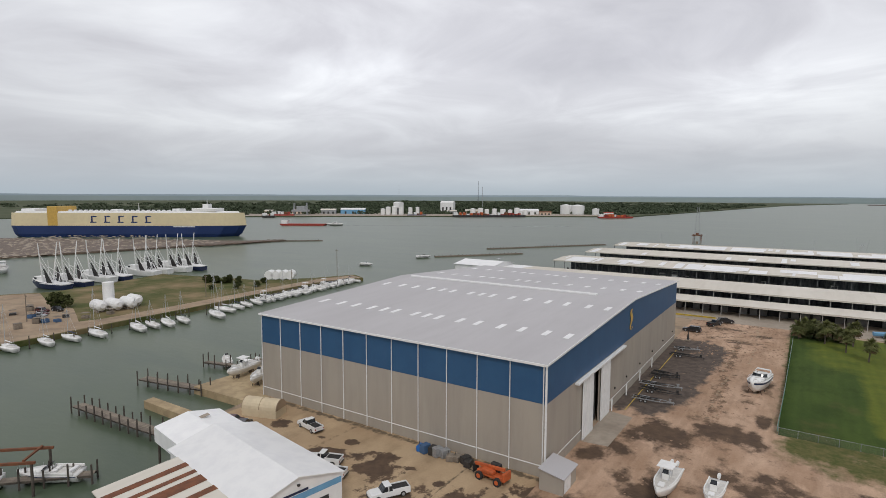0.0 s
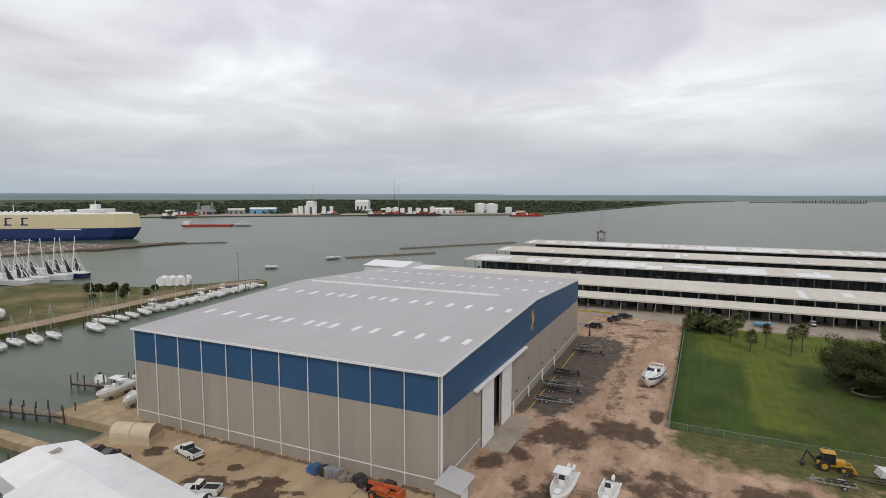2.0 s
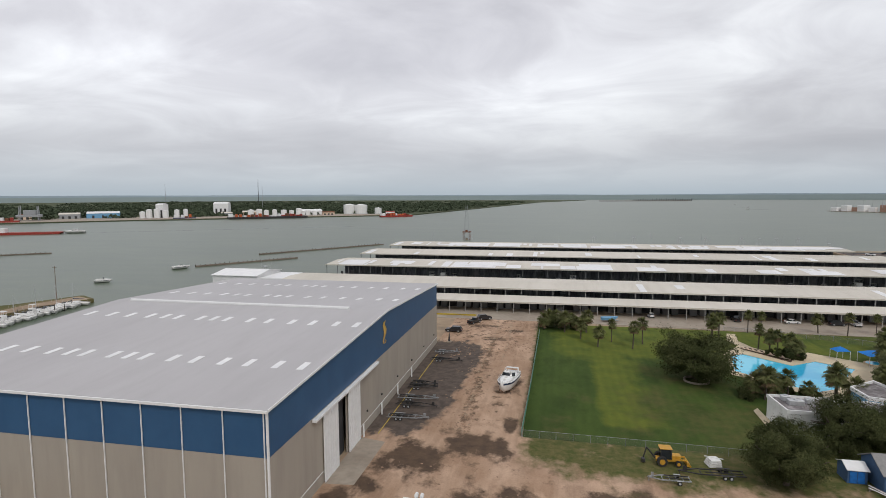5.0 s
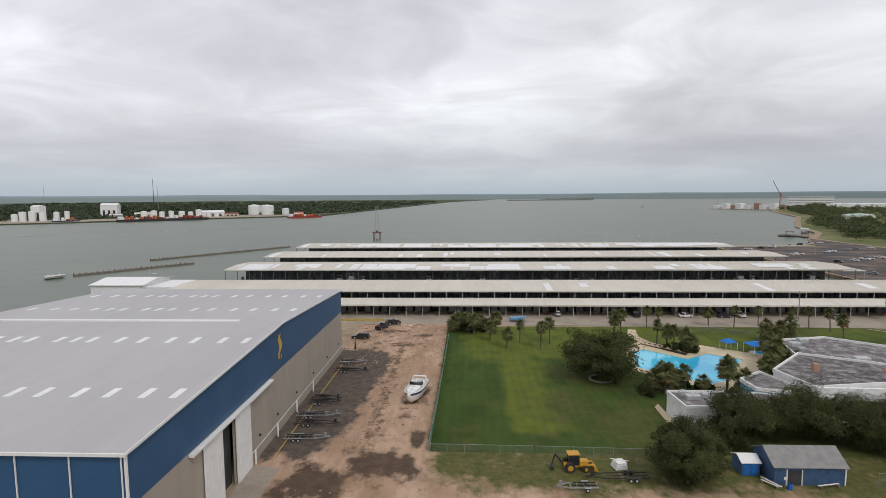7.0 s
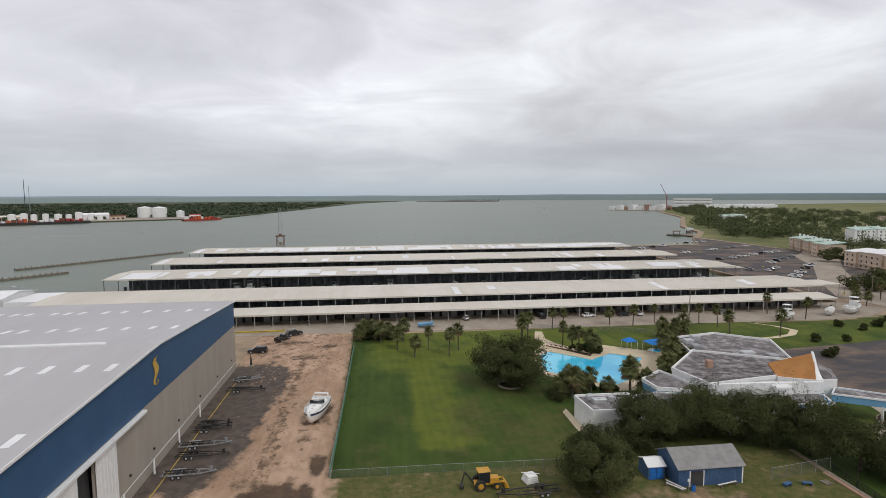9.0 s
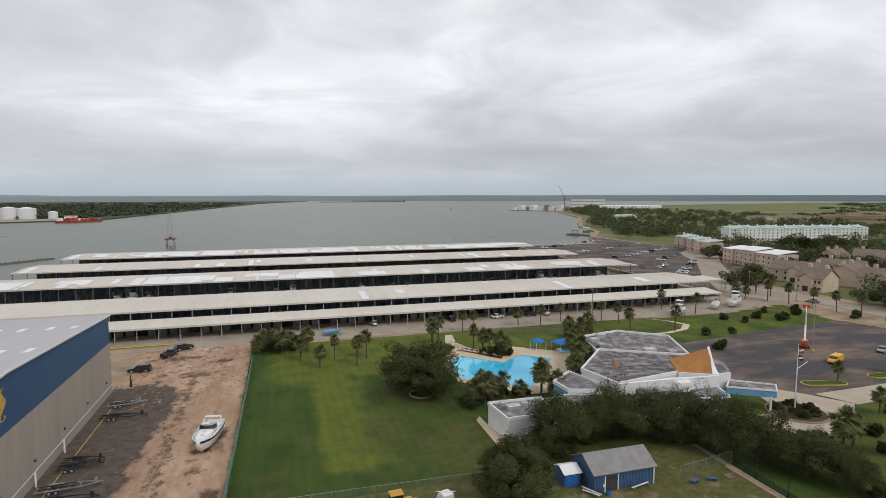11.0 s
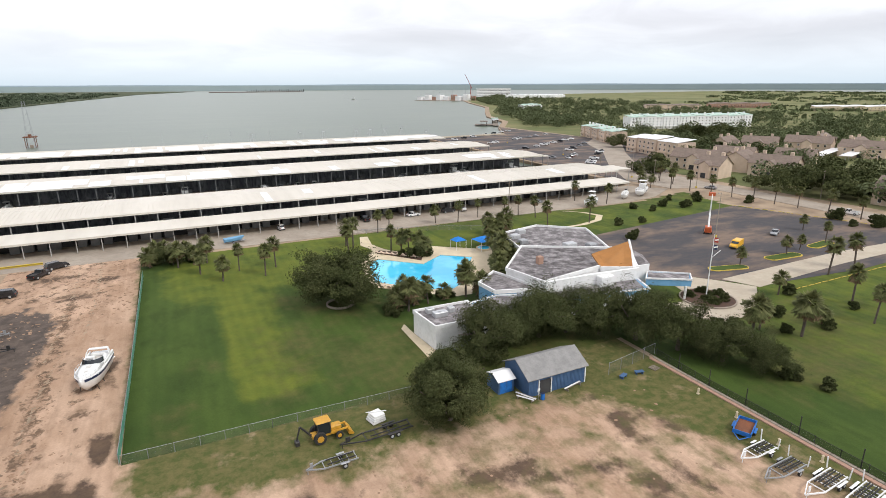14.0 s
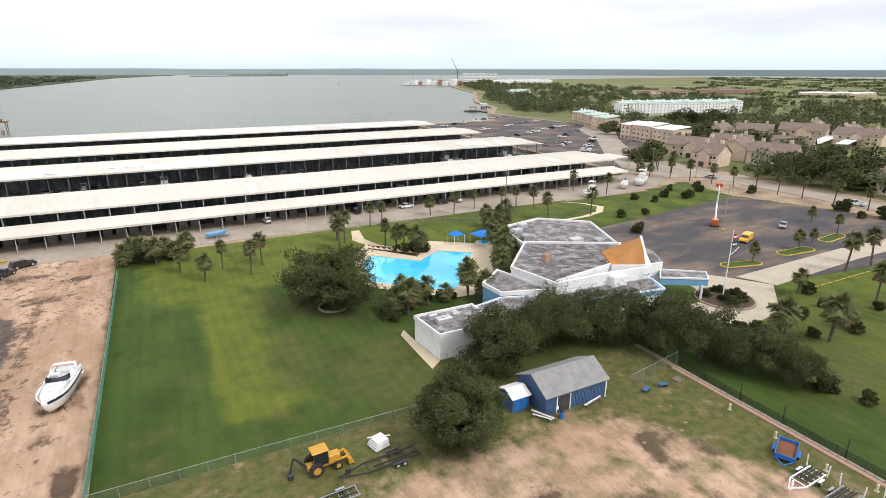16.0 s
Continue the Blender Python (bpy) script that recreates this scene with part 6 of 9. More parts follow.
# ---- trailers and machines ----
def boat_trailer(L, m, frame_mat, label, W=2.1, axles=2, guides=False):
    t = thing("boat_trailer", label, "trailer", "trailers", m=m)
    for s in (-1, 1):
        b = B()
        box(b, -L * 0.5, s * W * 0.36 - 0.06, 0.5, L * 0.18, s * W * 0.36 + 0.06, 0.66)
        part("side_rail", b, frame_mat, t)
        b = B()
        box(b, -0.06, -0.06, -0.07, math.hypot(L * 0.32, W * 0.36), 0.06, 0.07, 0, pose(L * 0.18, s * W * 0.36, 0.58, 0, 0, -s * math.degrees(math.atan2(W * 0.36, L * 0.32))))
        part("drawbar", b, frame_mat, t)
        b = B()
        box(b, -L * 0.46, s * W * 0.2 - 0.07, 0.74, L * 0.1, s * W * 0.2 + 0.07, 0.84)
        part("bunk", b, rubber, t, "black carpeted bunk board")
        b = B()
        box(b, -L * 0.22 - 0.5 * axles, s * W * 0.5 - 0.14, 0.66, -L * 0.22 + 0.5 * axles, s * W * 0.5 + 0.14, 0.74, 0.03)
        part("mudguard", b, frame_mat, t)
    for k in range(5):
        b = B()
        x = -L * 0.48 + k * L * 0.16
        box(b, x - 0.05, -W * 0.36, 0.52, x + 0.05, W * 0.36, 0.62)
        part("cross_bar", b, frame_mat, t)
    for k in range(axles):
        x = -L * 0.22 + (k - (axles - 1) / 2) * 0.85
        for s in (-1, 1):
            wheel(t, x, s * W * 0.5, 0.33, 0.2)
        b = B()
        rod(b, (x, -W * 0.5, 0.33), (x, W * 0.5, 0.33), 0.04, n=6)
        part("axle", b, frame_mat, t)
    for s in (-1, 1) if guides else ():
        b = B()
        rod(b, (-L * 0.46, s * W * 0.46, 0.55), (-L * 0.46, s * W * 0.5, 2.0), 0.07, n=8)
        part("guide_post", b, white_paint, t, "white upright guide post")
        blockpart("bunk", (-L * 0.46, s * W * 0.09 - 0.06, 0.72, L * 0.06, s * W * 0.09 + 0.06, 0.82), rubber, t)
    b = B()
    box(b, L * 0.36, -0.06, 0.6, L * 0.42, 0.06, 1.3)
    part("winch_post", b, frame_mat, t)
    b = B()
    rod(b, (L * 0.47, 0.12, 0.0), (L * 0.47, 0.12, 0.75), 0.05, n=6)
    part("jockey_stand", b, frame_mat, t)
    return t


TR = ((6.2, 40.2, 8.0, 3, galvanised, "empty boat trailer with pale drawbar beside the hall wall"), (6.3, 46.4, 8.6, -2, black_metal, "empty dark boat trailer beside the hall wall"), (5.6, 50.3, 8.6, 4, galvanised, "empty galvanised boat trailer beside the hall wall"),
      (5.0, 57.0, 6.5, 6, black_metal, "dark boat trailer beside the hall wall"), (4.8, 59.2, 6.2, -4, black_metal, "dark boat trailer parked close to another"), (6.2, 77.4, 8.4, -3, black_metal, "long dark boat trailer near the hall end"), (5.0, 84.5, 6.5, 8, galvanised, "small galvanised boat trailer near the hall end"))
for x, y, L, a, mt, lab in TR:
    boat_trailer(L, pose(x, y, 0.06, 0, 0, a), mt, lab)
boat_trailer(9.5, pose(56.3, 28.3, 0.06, 0, 0, 183), black_metal, "long black boat trailer on rough grass", 2.4)
boat_trailer(6.0, pose(49.8, 25.3, 0.06, 0, 0, 182), galvanised, "galvanised boat trailer turned across the grass", 2.0, 1)
boat_trailer(5.6, pose(95.6, 4.9, 0.06, 0, 0, 182), white_paint, "white boat trailer with guide posts by the brick edging", 2.3, 1, True)
boat_trailer(6.4, pose(95.2, 1.4, 0.06, 0, 0, 182), galvanised, "galvanised boat trailer with short posts by the edging", 2.4, 1, True)
boat_trailer(7.0, pose(96.9, -2.0, 0.06, 0, 0, 184), white_paint, "white twin-axle boat trailer in the row by the edging", 2.5, 2, True)
boat_trailer(7.0, pose(98.2, -5.2, 0.06, 0, 0, 186), white_paint, "white boat trailer with black bunks in the row", 2.5, 2, True)
ut = thing("utility_trailer", "bright blue steel utility trailer with worn plank bed", "trailer", m=pose(98.6, 8.6, 0.06, 0, 0, 205))
b = B()
box(b, -1.9, -1.0, 0.5, 1.7, 1.0, 0.6)
part("bed", b, rust, ut, "worn plank bed")
for s in (-1, 1):
    blockpart("side_rail", (-1.95, s * 1.02 - 0.05, 0.45, 1.75, s * 1.02 + 0.05, 0.95), blue_plastic, ut)
    blockpart("mudguard", (-0.7, s * 1.25 - 0.16, 0.62, 0.7, s * 1.25 + 0.16, 0.72), blue_plastic, ut, "", 0.04)
    wheel(ut, 0.0, s * 1.22, 0.34)
blockpart("end_rail", (-1.98, -1.05, 0.45, -1.88, 1.05, 0.98), blue_plastic, ut)
blockpart("end_rail", (1.68, -1.05, 0.45, 1.78, 1.05, 0.98), blue_plastic, ut)
b = B()
rod(b, (1.75, 0.9, 0.52), (3.1, 0, 0.52), 0.06, n=6)
rod(b, (1.75, -0.9, 0.52), (3.1, 0, 0.52), 0.06, n=6)
part("drawbar", b, blue_plastic, ut)

bh = thing("backhoe_loader", "yellow backhoe loader with dark cab glass parked on grass", "backhoe", m=pose(50.4, 31.0, 0.06, 0, 0, 3))
blockpart("chassis", (-1.6, -0.55, 0.6, 2.0, 0.55, 1.05), yellow_paint, bh, "", 0.05)
blockpart("bonnet", (0.75, -0.5, 1.05, 2.15, 0.5, 1.65), yellow_paint, bh, "", 0.1)
b = B()
loft(b, [[(-0.95, -0.72, 1.05), (0.75, -0.72, 1.05), (0.75, 0.72, 1.05), (-0.95, 0.72, 1.05)], [(-0.85, -0.66, 2.6), (0.55, -0.66, 2.6), (0.55, 0.66, 2.6), (-0.85, 0.66, 2.6)]])
part("cab_glass", b, glass_dark, bh)
blockpart("cab_roof", (-1.1, -0.8, 2.6, 0.8, 0.8, 2.78), yellow_paint, bh, "pale yellow cab roof", 0.08)
for x in (-0.9, 0.65):
    for s in (-1, 1):
        blockpart("cab_post", (x - 0.05, s * 0.69 - 0.05, 1.05, x + 0.05, s * 0.69 + 0.05, 2.62), black_metal, bh)
for s in (-1, 1):
    wheel(bh, -0.75, s * 0.95, 0.78, 0.45, yellow_paint)
    wheel(bh, 1.7, s * 0.9, 0.48, 0.32, yellow_paint)
    b = B()
    box(b, 0.6, s * 0.62 - 0.07, 0.9, 3.0, s * 0.62 + 0.07, 1.12)
    part("loader_arm", b, yellow_paint, bh)
b = B()
loft(b, [[(2.9, y, 0.25), (3.5, y, 0.15), (3.55, y, 0.25), (3.05, y, 0.9), (2.9, y, 0.9)] for y in (-1.1, 1.1)])
part("front_bucket", b, yellow_paint, bh)
b = B()
rod(b, (-1.6, 0, 0.9), (-2.9, 0.1, 2.5), 0.16, 0.12, 6)
part("boom", b, black_metal, bh)
b = B()
rod(b, (-2.9, 0.1, 2.5), (-3.4, 0.1, 0.8), 0.13, 0.1, 6)
part("dipper", b, black_metal, bh)
b = B()
box(b, -3.65, -0.3, 0.1, -3.1, 0.45, 0.75, 0.08)
part("rear_bucket", b, black_metal, bh)

fl = thing("telescopic_handler", "orange telescopic handler parked at the hall wall", "telehandler", m=pose(-6.2, -4.6, 0, 0, 0, 172))
blockpart("chassis", (-2.4, -0.8, 0.75, 2.2, 0.8, 1.35), orange_paint, fl, "", 0.08)
blockpart("engine_cover", (-0.9, 0.2, 1.35, 1.2, 1.05, 1.9), orange_paint, fl, "", 0.1)
blockpart("cab", (-1.1, -1.05, 1.3, 0.5, -0.25, 2.45), black_metal, fl, "dark open cab", 0.06)
b = B()
box(b, -2.3, -0.2, -0.22, 3.0, 0.2, 0.22, 0.03, pose(0, 0.05, 2.05, 0, 6, 0))
part("boom", b, orange_paint, fl)
blockpart("counterweight", (-2.75, -0.9, 0.8, -2.3, 0.9, 2.1), orange_paint, fl, "", 0.1)
for x in (-1.6, 1.6):
    for s in (-1, 1):
        wheel(fl, x, s * 1.0, 0.62, 0.42, orange_paint)
b = B()
box(b, 2.9, -0.7, 0.5, 3.0, 0.7, 1.7)
for s in (-0.4, 0.4):
    box(b, 3.0, s - 0.07, 0.5, 4.1, s + 0.07, 0.56)
part("fork_carriage", b, black_metal, fl)

lift = thing("boom_lift", "orange and white boom lift parked with its boom raised", "boom lift", m=pose(177.4, 78.4, 0.1, 0, 0, 40))
blockpart("chassis", (-1.5, -1.0, 0.45, 1.5, 1.0, 0.95), orange_paint, lift, "", 0.08)
blockpart("turntable", (-1.6, -0.85, 0.95, 1.2, 0.85, 2.1), orange_paint, lift, "", 0.12)
for x in (-1.1, 1.1):
    for s in (-1, 1):
        wheel(lift, x, s * 1.0, 0.45, 0.35)
for nm, a, c, r in (("lower_boom", (-0.9, 0, 2.0), (2.0, 0, 6.0), 0.26), ("upper_boom", (2.0, 0, 6.0), (1.2, 0, 10.0), 0.2), ("jib", (1.2, 0, 10.0), (3.2, 0, 11.2), 0.12)):
    b = B()
    rod(b, a, c, r, r * 0.85, 8)
    part(nm, b, white_paint, lift, "white steel boom")
blockpart("basket", (3.0, -0.9, 10.6, 3.9, 0.9, 11.6), orange_paint, lift, "", 0.04)

fb = thing("barrel_tank", "tan half-round storage tank on the quay lot", "tank", m=pose(-53.6, -6.8, 0, 0, 0, 18))
b = B()
loft(b, [[(x, 1.7 * math.cos(math.pi * k / 10), 1.5 + 1.7 * math.sin(math.pi * k / 10)) for k in range(11)] + [(x, -1.7, 0.0), (x, 1.7, 0.0)] for x in (-3.6, 3.6)])
part("shell", b, deck_cream, fb, "tan rounded shell")
b = B()
for x in (-3.65, 0, 3.6):
    loft(b, [[(xx, 1.75 * math.cos(math.pi * k / 10), 1.5 + 1.75 * math.sin(math.pi * k / 10)) for k in range(11)] for xx in (x, x + 0.1)], cap=True)
part("band", b, sandlot, fb)

# ---- near waterfront left of the hall ----
ws = gable_shed("metal_workshop", "white metal workshop with low gable roof and blue stripe", 0, 22.5, -6.5, 6.5, 5.2, 6.9, new_sheet, new_sheet, pose(-42.3, -24.6, 0, 0, 0, -10), 0.3)
b = B()
box(b, 22.5, -6.4, 3.9, 22.54, 6.4, 4.7)
part("stripe", b, club_blue, ws, "blue painted stripe")
blockpart("sign_bars", (22.54, -2.2, 4.85, 22.58, 1.4, 5.15), navy, ws, "dark bars of lettering")
# doorway as a flat panel with its inner shade in the colour
blockpart("doorway", (22.5, 2.6, 0.1, 22.56, 4.4, 3.0), interior_shade, ws)
blockpart("wall_lamp", (22.55, -0.15, 5.8, 22.8, 0.15, 6.05), black_metal, ws)
b = B()
loft(b, [[(x, -5.0, 2.6), (x, 5.5, 2.6), (x, 5.5, 5.0), (x, 0.2, 6.0), (x, -5.0, 5.0)] for x in (-10.5, 0.0)])
part("waterside_bay", b, new_sheet, ws, "white bay standing over the water")
b = B()
box(b, -7.2, -2.0, 0, -6.2, 2.0, 0.06, 0, pose(0, 0, 5.78, 10))
part("roof_patch", b, concrete, ws, "tan patch on the roof")
for x in (-9.8, -4.5, 0.0):
    for y in (-4.6, 4.8):
        b = B()
        rod(b, (x, y, -3), (x, y, 2.7), 0.2, n=8)
        part("pile", b, dark_timber, ws, "dark timber pile")
b = B()
loft(b, [[(x, -6.5, 5.15), (x, -17, 4.3), (x, -17, 4.45), (x, -6.5, 5.3)] for x in (3.0, 19.0)])
part("lean_to_roof", b, cream_roof, ws, "pale lean-to roof with rusted sheets")
for x, w in ((5.5, 1.2), (8.3, 0.9), (10.2, 2.0), (14.0, 1.2)):
    b = B()
    loft(b, [[(xx, -6.6, 5.31), (xx, -17, 4.46), (xx, -17, 4.49), (xx, -6.6, 5.34)] for xx in (x, x + w)])
    part("rusted_sheet", b, rust, ws, "rust brown roof sheet")
for x in (3.4, 11, 18.6):
    blockpart("lean_to_post", (x - 0.12, -16.8, -3, x + 0.12, -16.5, 4.3), dark_timber, ws)


def pier(pts, w, z, label, piles, name="timber_pier", seed=3):
    t = thing(name, label, "pier")
    r = random.Random(seed)
    for a, c in zip(pts, pts[1:]):
        a, c = Vector(a), Vector(c)
        d = c - a
        ang = math.degrees(math.atan2(d.y, d.x))
        n = max(2, int(d.length / 0.55))
        b = B()
        box(b, 0, -w / 2, -0.07, d.length / n - 0.03, w / 2, 0.0)
        me = mesh_of("plank", b, grey_timber)
        b = B()
        for s in (-1, 1):
            box(b, 0, s * w * 0.4 - 0.1, z - 0.4, d.length, s * w * 0.4 + 0.1, z - 0.08, 0, pose(a.x, a.y, 0, 0, 0, ang))
        part("bearer", b, dark_timber, t)
        for i in range(n):
            p = a + d * (i / n)
            shared("plank", me, t, pose(p.x, p.y, z + r.uniform(-0.015, 0.015), 0, 0, ang))
        if piles:
            k = max(2, int(d.length / 2.6))
            nv = Vector((-d.y, d.x)).normalized() * (w / 2 + 0.15)
            for i in range(k + 1):
                p = a + d * (i / k)
                for s in (-1, 1):
                    if piles == 1 and s == 1 and i % 2:
                        continue
                    b = B()
                    h = r.uniform(0.9, 1.9)
                    rod(b, (p.x + s * nv.x, p.y + s * nv.y, -3.2), (p.x + s * nv.x + r.uniform(-0.08, 0.08), p.y + s * nv.y, h), 0.16, 0.13, 7)
                    part("pile", b, dark_timber, t, "dark timber pile")


pier([(-88.5, -23.6), (-67, -22.2), (-60, -21.5)], 2.2, -0.2, "weathered timber pier with rows of dark piles", 2, seed=4)
pier([(-94.0, -7.8), (-82, -5.5), (-76, -4.0)], 2.4, -0.2, "weathered timber pier with dark mooring piles", 2, seed=5)
pier([(-94, 8.0), (-84, 10.5)], 1.4, -0.4, "narrow floating pier beside moored boats", 1, seed=6)
pier([(-86, 16), (-78, 17.5)], 1.4, -0.3, "narrow timber pier beside the wharf", 1, seed=8)
pier([(-66, -44), (-57, -35)], 1.6, -0.3, "timber finger pier between moored boats", 2, seed=9)
b = B()
slab(b, [(-79.6, -13.4), (-79.2, -15.6), (-60, -15.6), (-59, -13.2)], -3.5, -0.05)
structure("jetty", b, tan_concrete, "tan concrete jetty beside the quay", "jetty")
b = B()
slab(b, [(-78.5, -5.2), (-60.5, -4.4), (-60.5, 22), (-78.5, 22)], -3.5, 0.02)
structure("wharf", b, tan_concrete, "tan concrete wharf where boats stand ashore", "wharf")
lf = thing("boat_lift", "rusty timber and steel boat lift frame over a slip", "boat lift", m=pose(-64.5, -43.2, 0, 0, 0, 42))
for x in (-4.5, 4.5):
    for y in (-2.4, 2.4):
        b = B()
        rod(b, (x, y, -3), (x, y, 3.2), 0.2, n=8)
        part("pile", b, dark_timber, lf)
for y in (-2.4, 2.4):
    blockpart("beam", (-5, y - 0.18, 3.2, 5, y + 0.18, 3.6), rust, lf, "rusted steel beam", 0.03)
for x in (-3.5, 3.5):
    blockpart("cross_beam", (x - 0.15, -2.4, 3.6, x + 0.15, 2.4, 3.85), rust, lf)
# clutter along the hall foot
rc = random.Random(12)
for i in range(9):
    x = -20.2 + i * 1.15 + rc.uniform(-0.2, 0.2)
    col = (blue_plastic, black_metal, grey_timber, galvanised, shed_blue, black_metal, grey_timber, galvanised, black_metal)[(i * 4) % 9]
    t = thing("equipment_crate", "worn crate of yard equipment stacked at the hall wall", "crate", "yard clutter", m=pose(x, -2.6 + rc.uniform(-0.6, 0.3), 0, 0, 0, rc.uniform(-30, 30)))
    blockpart("body", (-0.55, -0.75, 0.08, 0.55, 0.75, rc.uniform(0.9, 1.6)), col, t, "", 0.05)
    blockpart("skid", (-0.5, -0.5, 0, -0.35, 0.5, 0.08), grey_timber, t)
    blockpart("skid", (0.35, -0.5, 0, 0.5, 0.5, 0.08), grey_timber, t)
    b = B()
    rod(b, (-0.3, -0.7, 0.2), (-0.3, 0.1, 1.5), 0.05, n=6)
    part("handle", b, black_metal, t)

# ---- yard patches and clods ----
b = B()
slab(b, [(0.05, 15), (4.6, 15.5), (4.8, 30), (0.05, 31)], -0.1, 0.075)
structure("door_apron", b, concrete, "worn concrete apron before the hall door", "apron")
b = B()
for k in range(1, 3):
    box(b, 2.5, 33 + (k - 1) * 26, 0.062, 2.66, 33 + k * 26 - 2, 0.07)
structure("yellow_line", b, kerb_yellow, "faded yellow line along the hall", "line")


def clods(name, n, fx, fy, lo, hi, mat, label, seed, z=0.05):
    r = np.random.default_rng(seed)
    tv = np.array([(1, 0, 0), (0.3, 0.95, 0), (-0.8, 0.6, 0), (-0.8, -0.6, 0), (0.3, -0.95, 0), (0.1, 0.1, 0.7)])
    tf = [(0, 1, 5), (1, 2, 5), (2, 3, 5), (3, 4, 5), (4, 0, 5)]
    vs, fs = [], []
    for i in range(n):
        s = r.uniform(lo, hi)
        a = r.uniform(0, 6.28)
        c, q = math.cos(a), math.sin(a)
        p = tv * (s * r.uniform(0.6, 1.4), s, s * 0.5)
        p = np.stack([p[:, 0] * c - p[:, 1] * q + fx(r), p[:, 0] * q + p[:, 1] * c + fy(r), p[:, 2] + z], 1)
        vs.extend(p.tolist())
        fs.extend([tuple(k + 6 * i for k in f) for f in tf])
    me = bpy.data.meshes.new(name)
    me.from_pydata(vs, [], fs)
    me.materials.append(mat)
    return tagged(new(name, me), label, "soil", kind="stuff")


clods("rut_clods", 900, lambda r: r.normal(16.6, 1.9), lambda r: r.uniform(36, 100), 0.06, 0.26, yard_clod, "clods of churned soil along the wheel ruts", 7)
clods("soil_clods_far", 500, lambda r: r.uniform(6, 27), lambda r: r.uniform(82, 125), 0.08, 0.4, yard_clod, "loose clods of soil across the yard", 2)
clods("soil_clods_near", 300, lambda r: r.uniform(6, 95), lambda r: r.uniform(-5, 26), 0.06, 0.25, yard_clod, "loose clods of soil near the fence", 3)
# ---- fences ----
def post_fence(pts, h, step, postmat, meshmat, label, r=0.04, rail=True, name="fence", screen=False):
    t = thing(name, label, "fence")
    b = B()
    rod(b, (0, 0, 0), (0, 0, h + 0.08), r, n=6)
    me = mesh_of("post", b, postmat)
    for a, c in zip(pts, pts[1:]):
        a, c = Vector(a), Vector(c)
        d = c - a
        n = max(1, round(d.length / step))
        for i in range(n + 1):
            p = a + d * (i / n)
            shared("post", me, t, pose(p.x, p.y, 0))
        ang = math.degrees(math.atan2(d.y, d.x))
        if rail:
            b = B()
            rod(b, (a.x, a.y, h), (c.x, c.y, h), 0.03, n=6)
            part("top_rail", b, postmat, t)
        b = B()
        box(b, 0, -0.012, 0.05, d.length, 0.012, h, 0, pose(a.x, a.y, 0, 0, 0, ang))
        part("screen" if screen else "mesh", b, meshmat, t)
    return t


post_fence([(27.6, 36.6), (28.0, 60), (28.5, 110)], 1.5, 3.0, galvanised, fabric_green, "fence with green screen fabric along the lawn edge", screen=True)
post_fence([(27.8, 36.5), (45, 36.2), (64, 35.6), (73.5, 35.0)], 1.35, 3.0, galvanised, chain, "low chain link fence along the lawn")
post_fence([(93.3, 27.4), (104.6, 29.2)], 2.0, 2.8, galvanised, chain, "tall chain link fence beside the yard")
post_fence([(104.4, 28.6), (103.8, 18), (103.8, 0), (104, -30)], 1.3, 3.0, black_metal, black_mesh, "dark mesh fence on slim posts behind the brick edging")
post_fence([(84, 124), (108, 118), (120, 112)], 1.5, 3.0, galvanised, chain, "chain link fence behind the pool lawn")
tall = thing("fence_posts", "row of tall slim black posts behind the edging", "posts")
b = B()
rod(b, (0, 0, 0), (0, 0, 2.6), 0.07, n=6)
me = mesh_of("post", b, black_metal)
for y in (24, 18.5, 12.6, 5.2, -2, -9):
    shared("post", me, tall, pose(104.3, y, 0))
edging = thing("brick_edging", "low red brick edging along the yard", "edging", kind="structure")
b = B()
box(b, -0.3, 0, 0, 0.3, 0.92, 0.2, 0.02)
me = mesh_of("brick", b, brick_red)
b = B()
box(b, 0.35, 0, 0, 0.75, 0.9, 0.28, 0.03)
me2 = mesh_of("stone", b, concrete)
for i in range(60):
    shared("brick", me, edging, pose(103.0, 27.5 - i * 0.95, 0.02, 0, 0, rc.uniform(-2, 2)))
    shared("stone", me2, edging, pose(103.0, 27.5 - i * 0.95, 0.02, 0, 0, rc.uniform(-2, 2)))
for y, x in ((17.5, 100.9), (11.1, 100.5), (4.9, 99.9), (0.6, 101.4), (-7, 100.5)):
    t = thing("bollard", "short cream marker bollard on the grass", "bollard", "bollards", m=pose(x, y, 0.06))
    b = B()
    rod(b, (0, 0, 0), (0, 0, 0.85), 0.15, 0.13, 10)
    rod(b, (0, 0, 0.85), (0, 0, 0.95), 0.17, 0.05, 10)
    part("post", b, deck_cream, t)
    blockpart("foot", (-0.22, -0.22, 0, 0.22, 0.22, 0.08), deck_cream, t, "", 0.02)
for x, y, a in ((94.6, 25.7, 20), (97.6, 25.5, -15)):
    t = thing("picnic_bench", "small blue bench lying on worn grass", "bench", m=pose(x, y, 0.06, 0, 0, a))
    blockpart("seat", (-0.7, -0.35, 0.4, 0.7, 0.35, 0.48), shed_blue, t, "", 0.02)
    for s in (-0.5, 0.5):
        blockpart("leg", (s - 0.05, -0.3, 0, s + 0.05, 0.3, 0.4), shed_blue, t)
t = thing("pallet", "weathered timber pallet beside the fence", "pallet", m=pose(101.0, 25.7, 0.06, 0, 0, 10))
for k in range(6):
    blockpart("slat", (-0.7, -0.6 + k * 0.22, 0.1, 0.7, -0.45 + k * 0.22, 0.13), grey_timber, t)
for k in range(3):
    blockpart("bearer", (-0.65 + k * 0.6, -0.6, 0, -0.55 + k * 0.6, 0.65, 0.1), grey_timber, t)
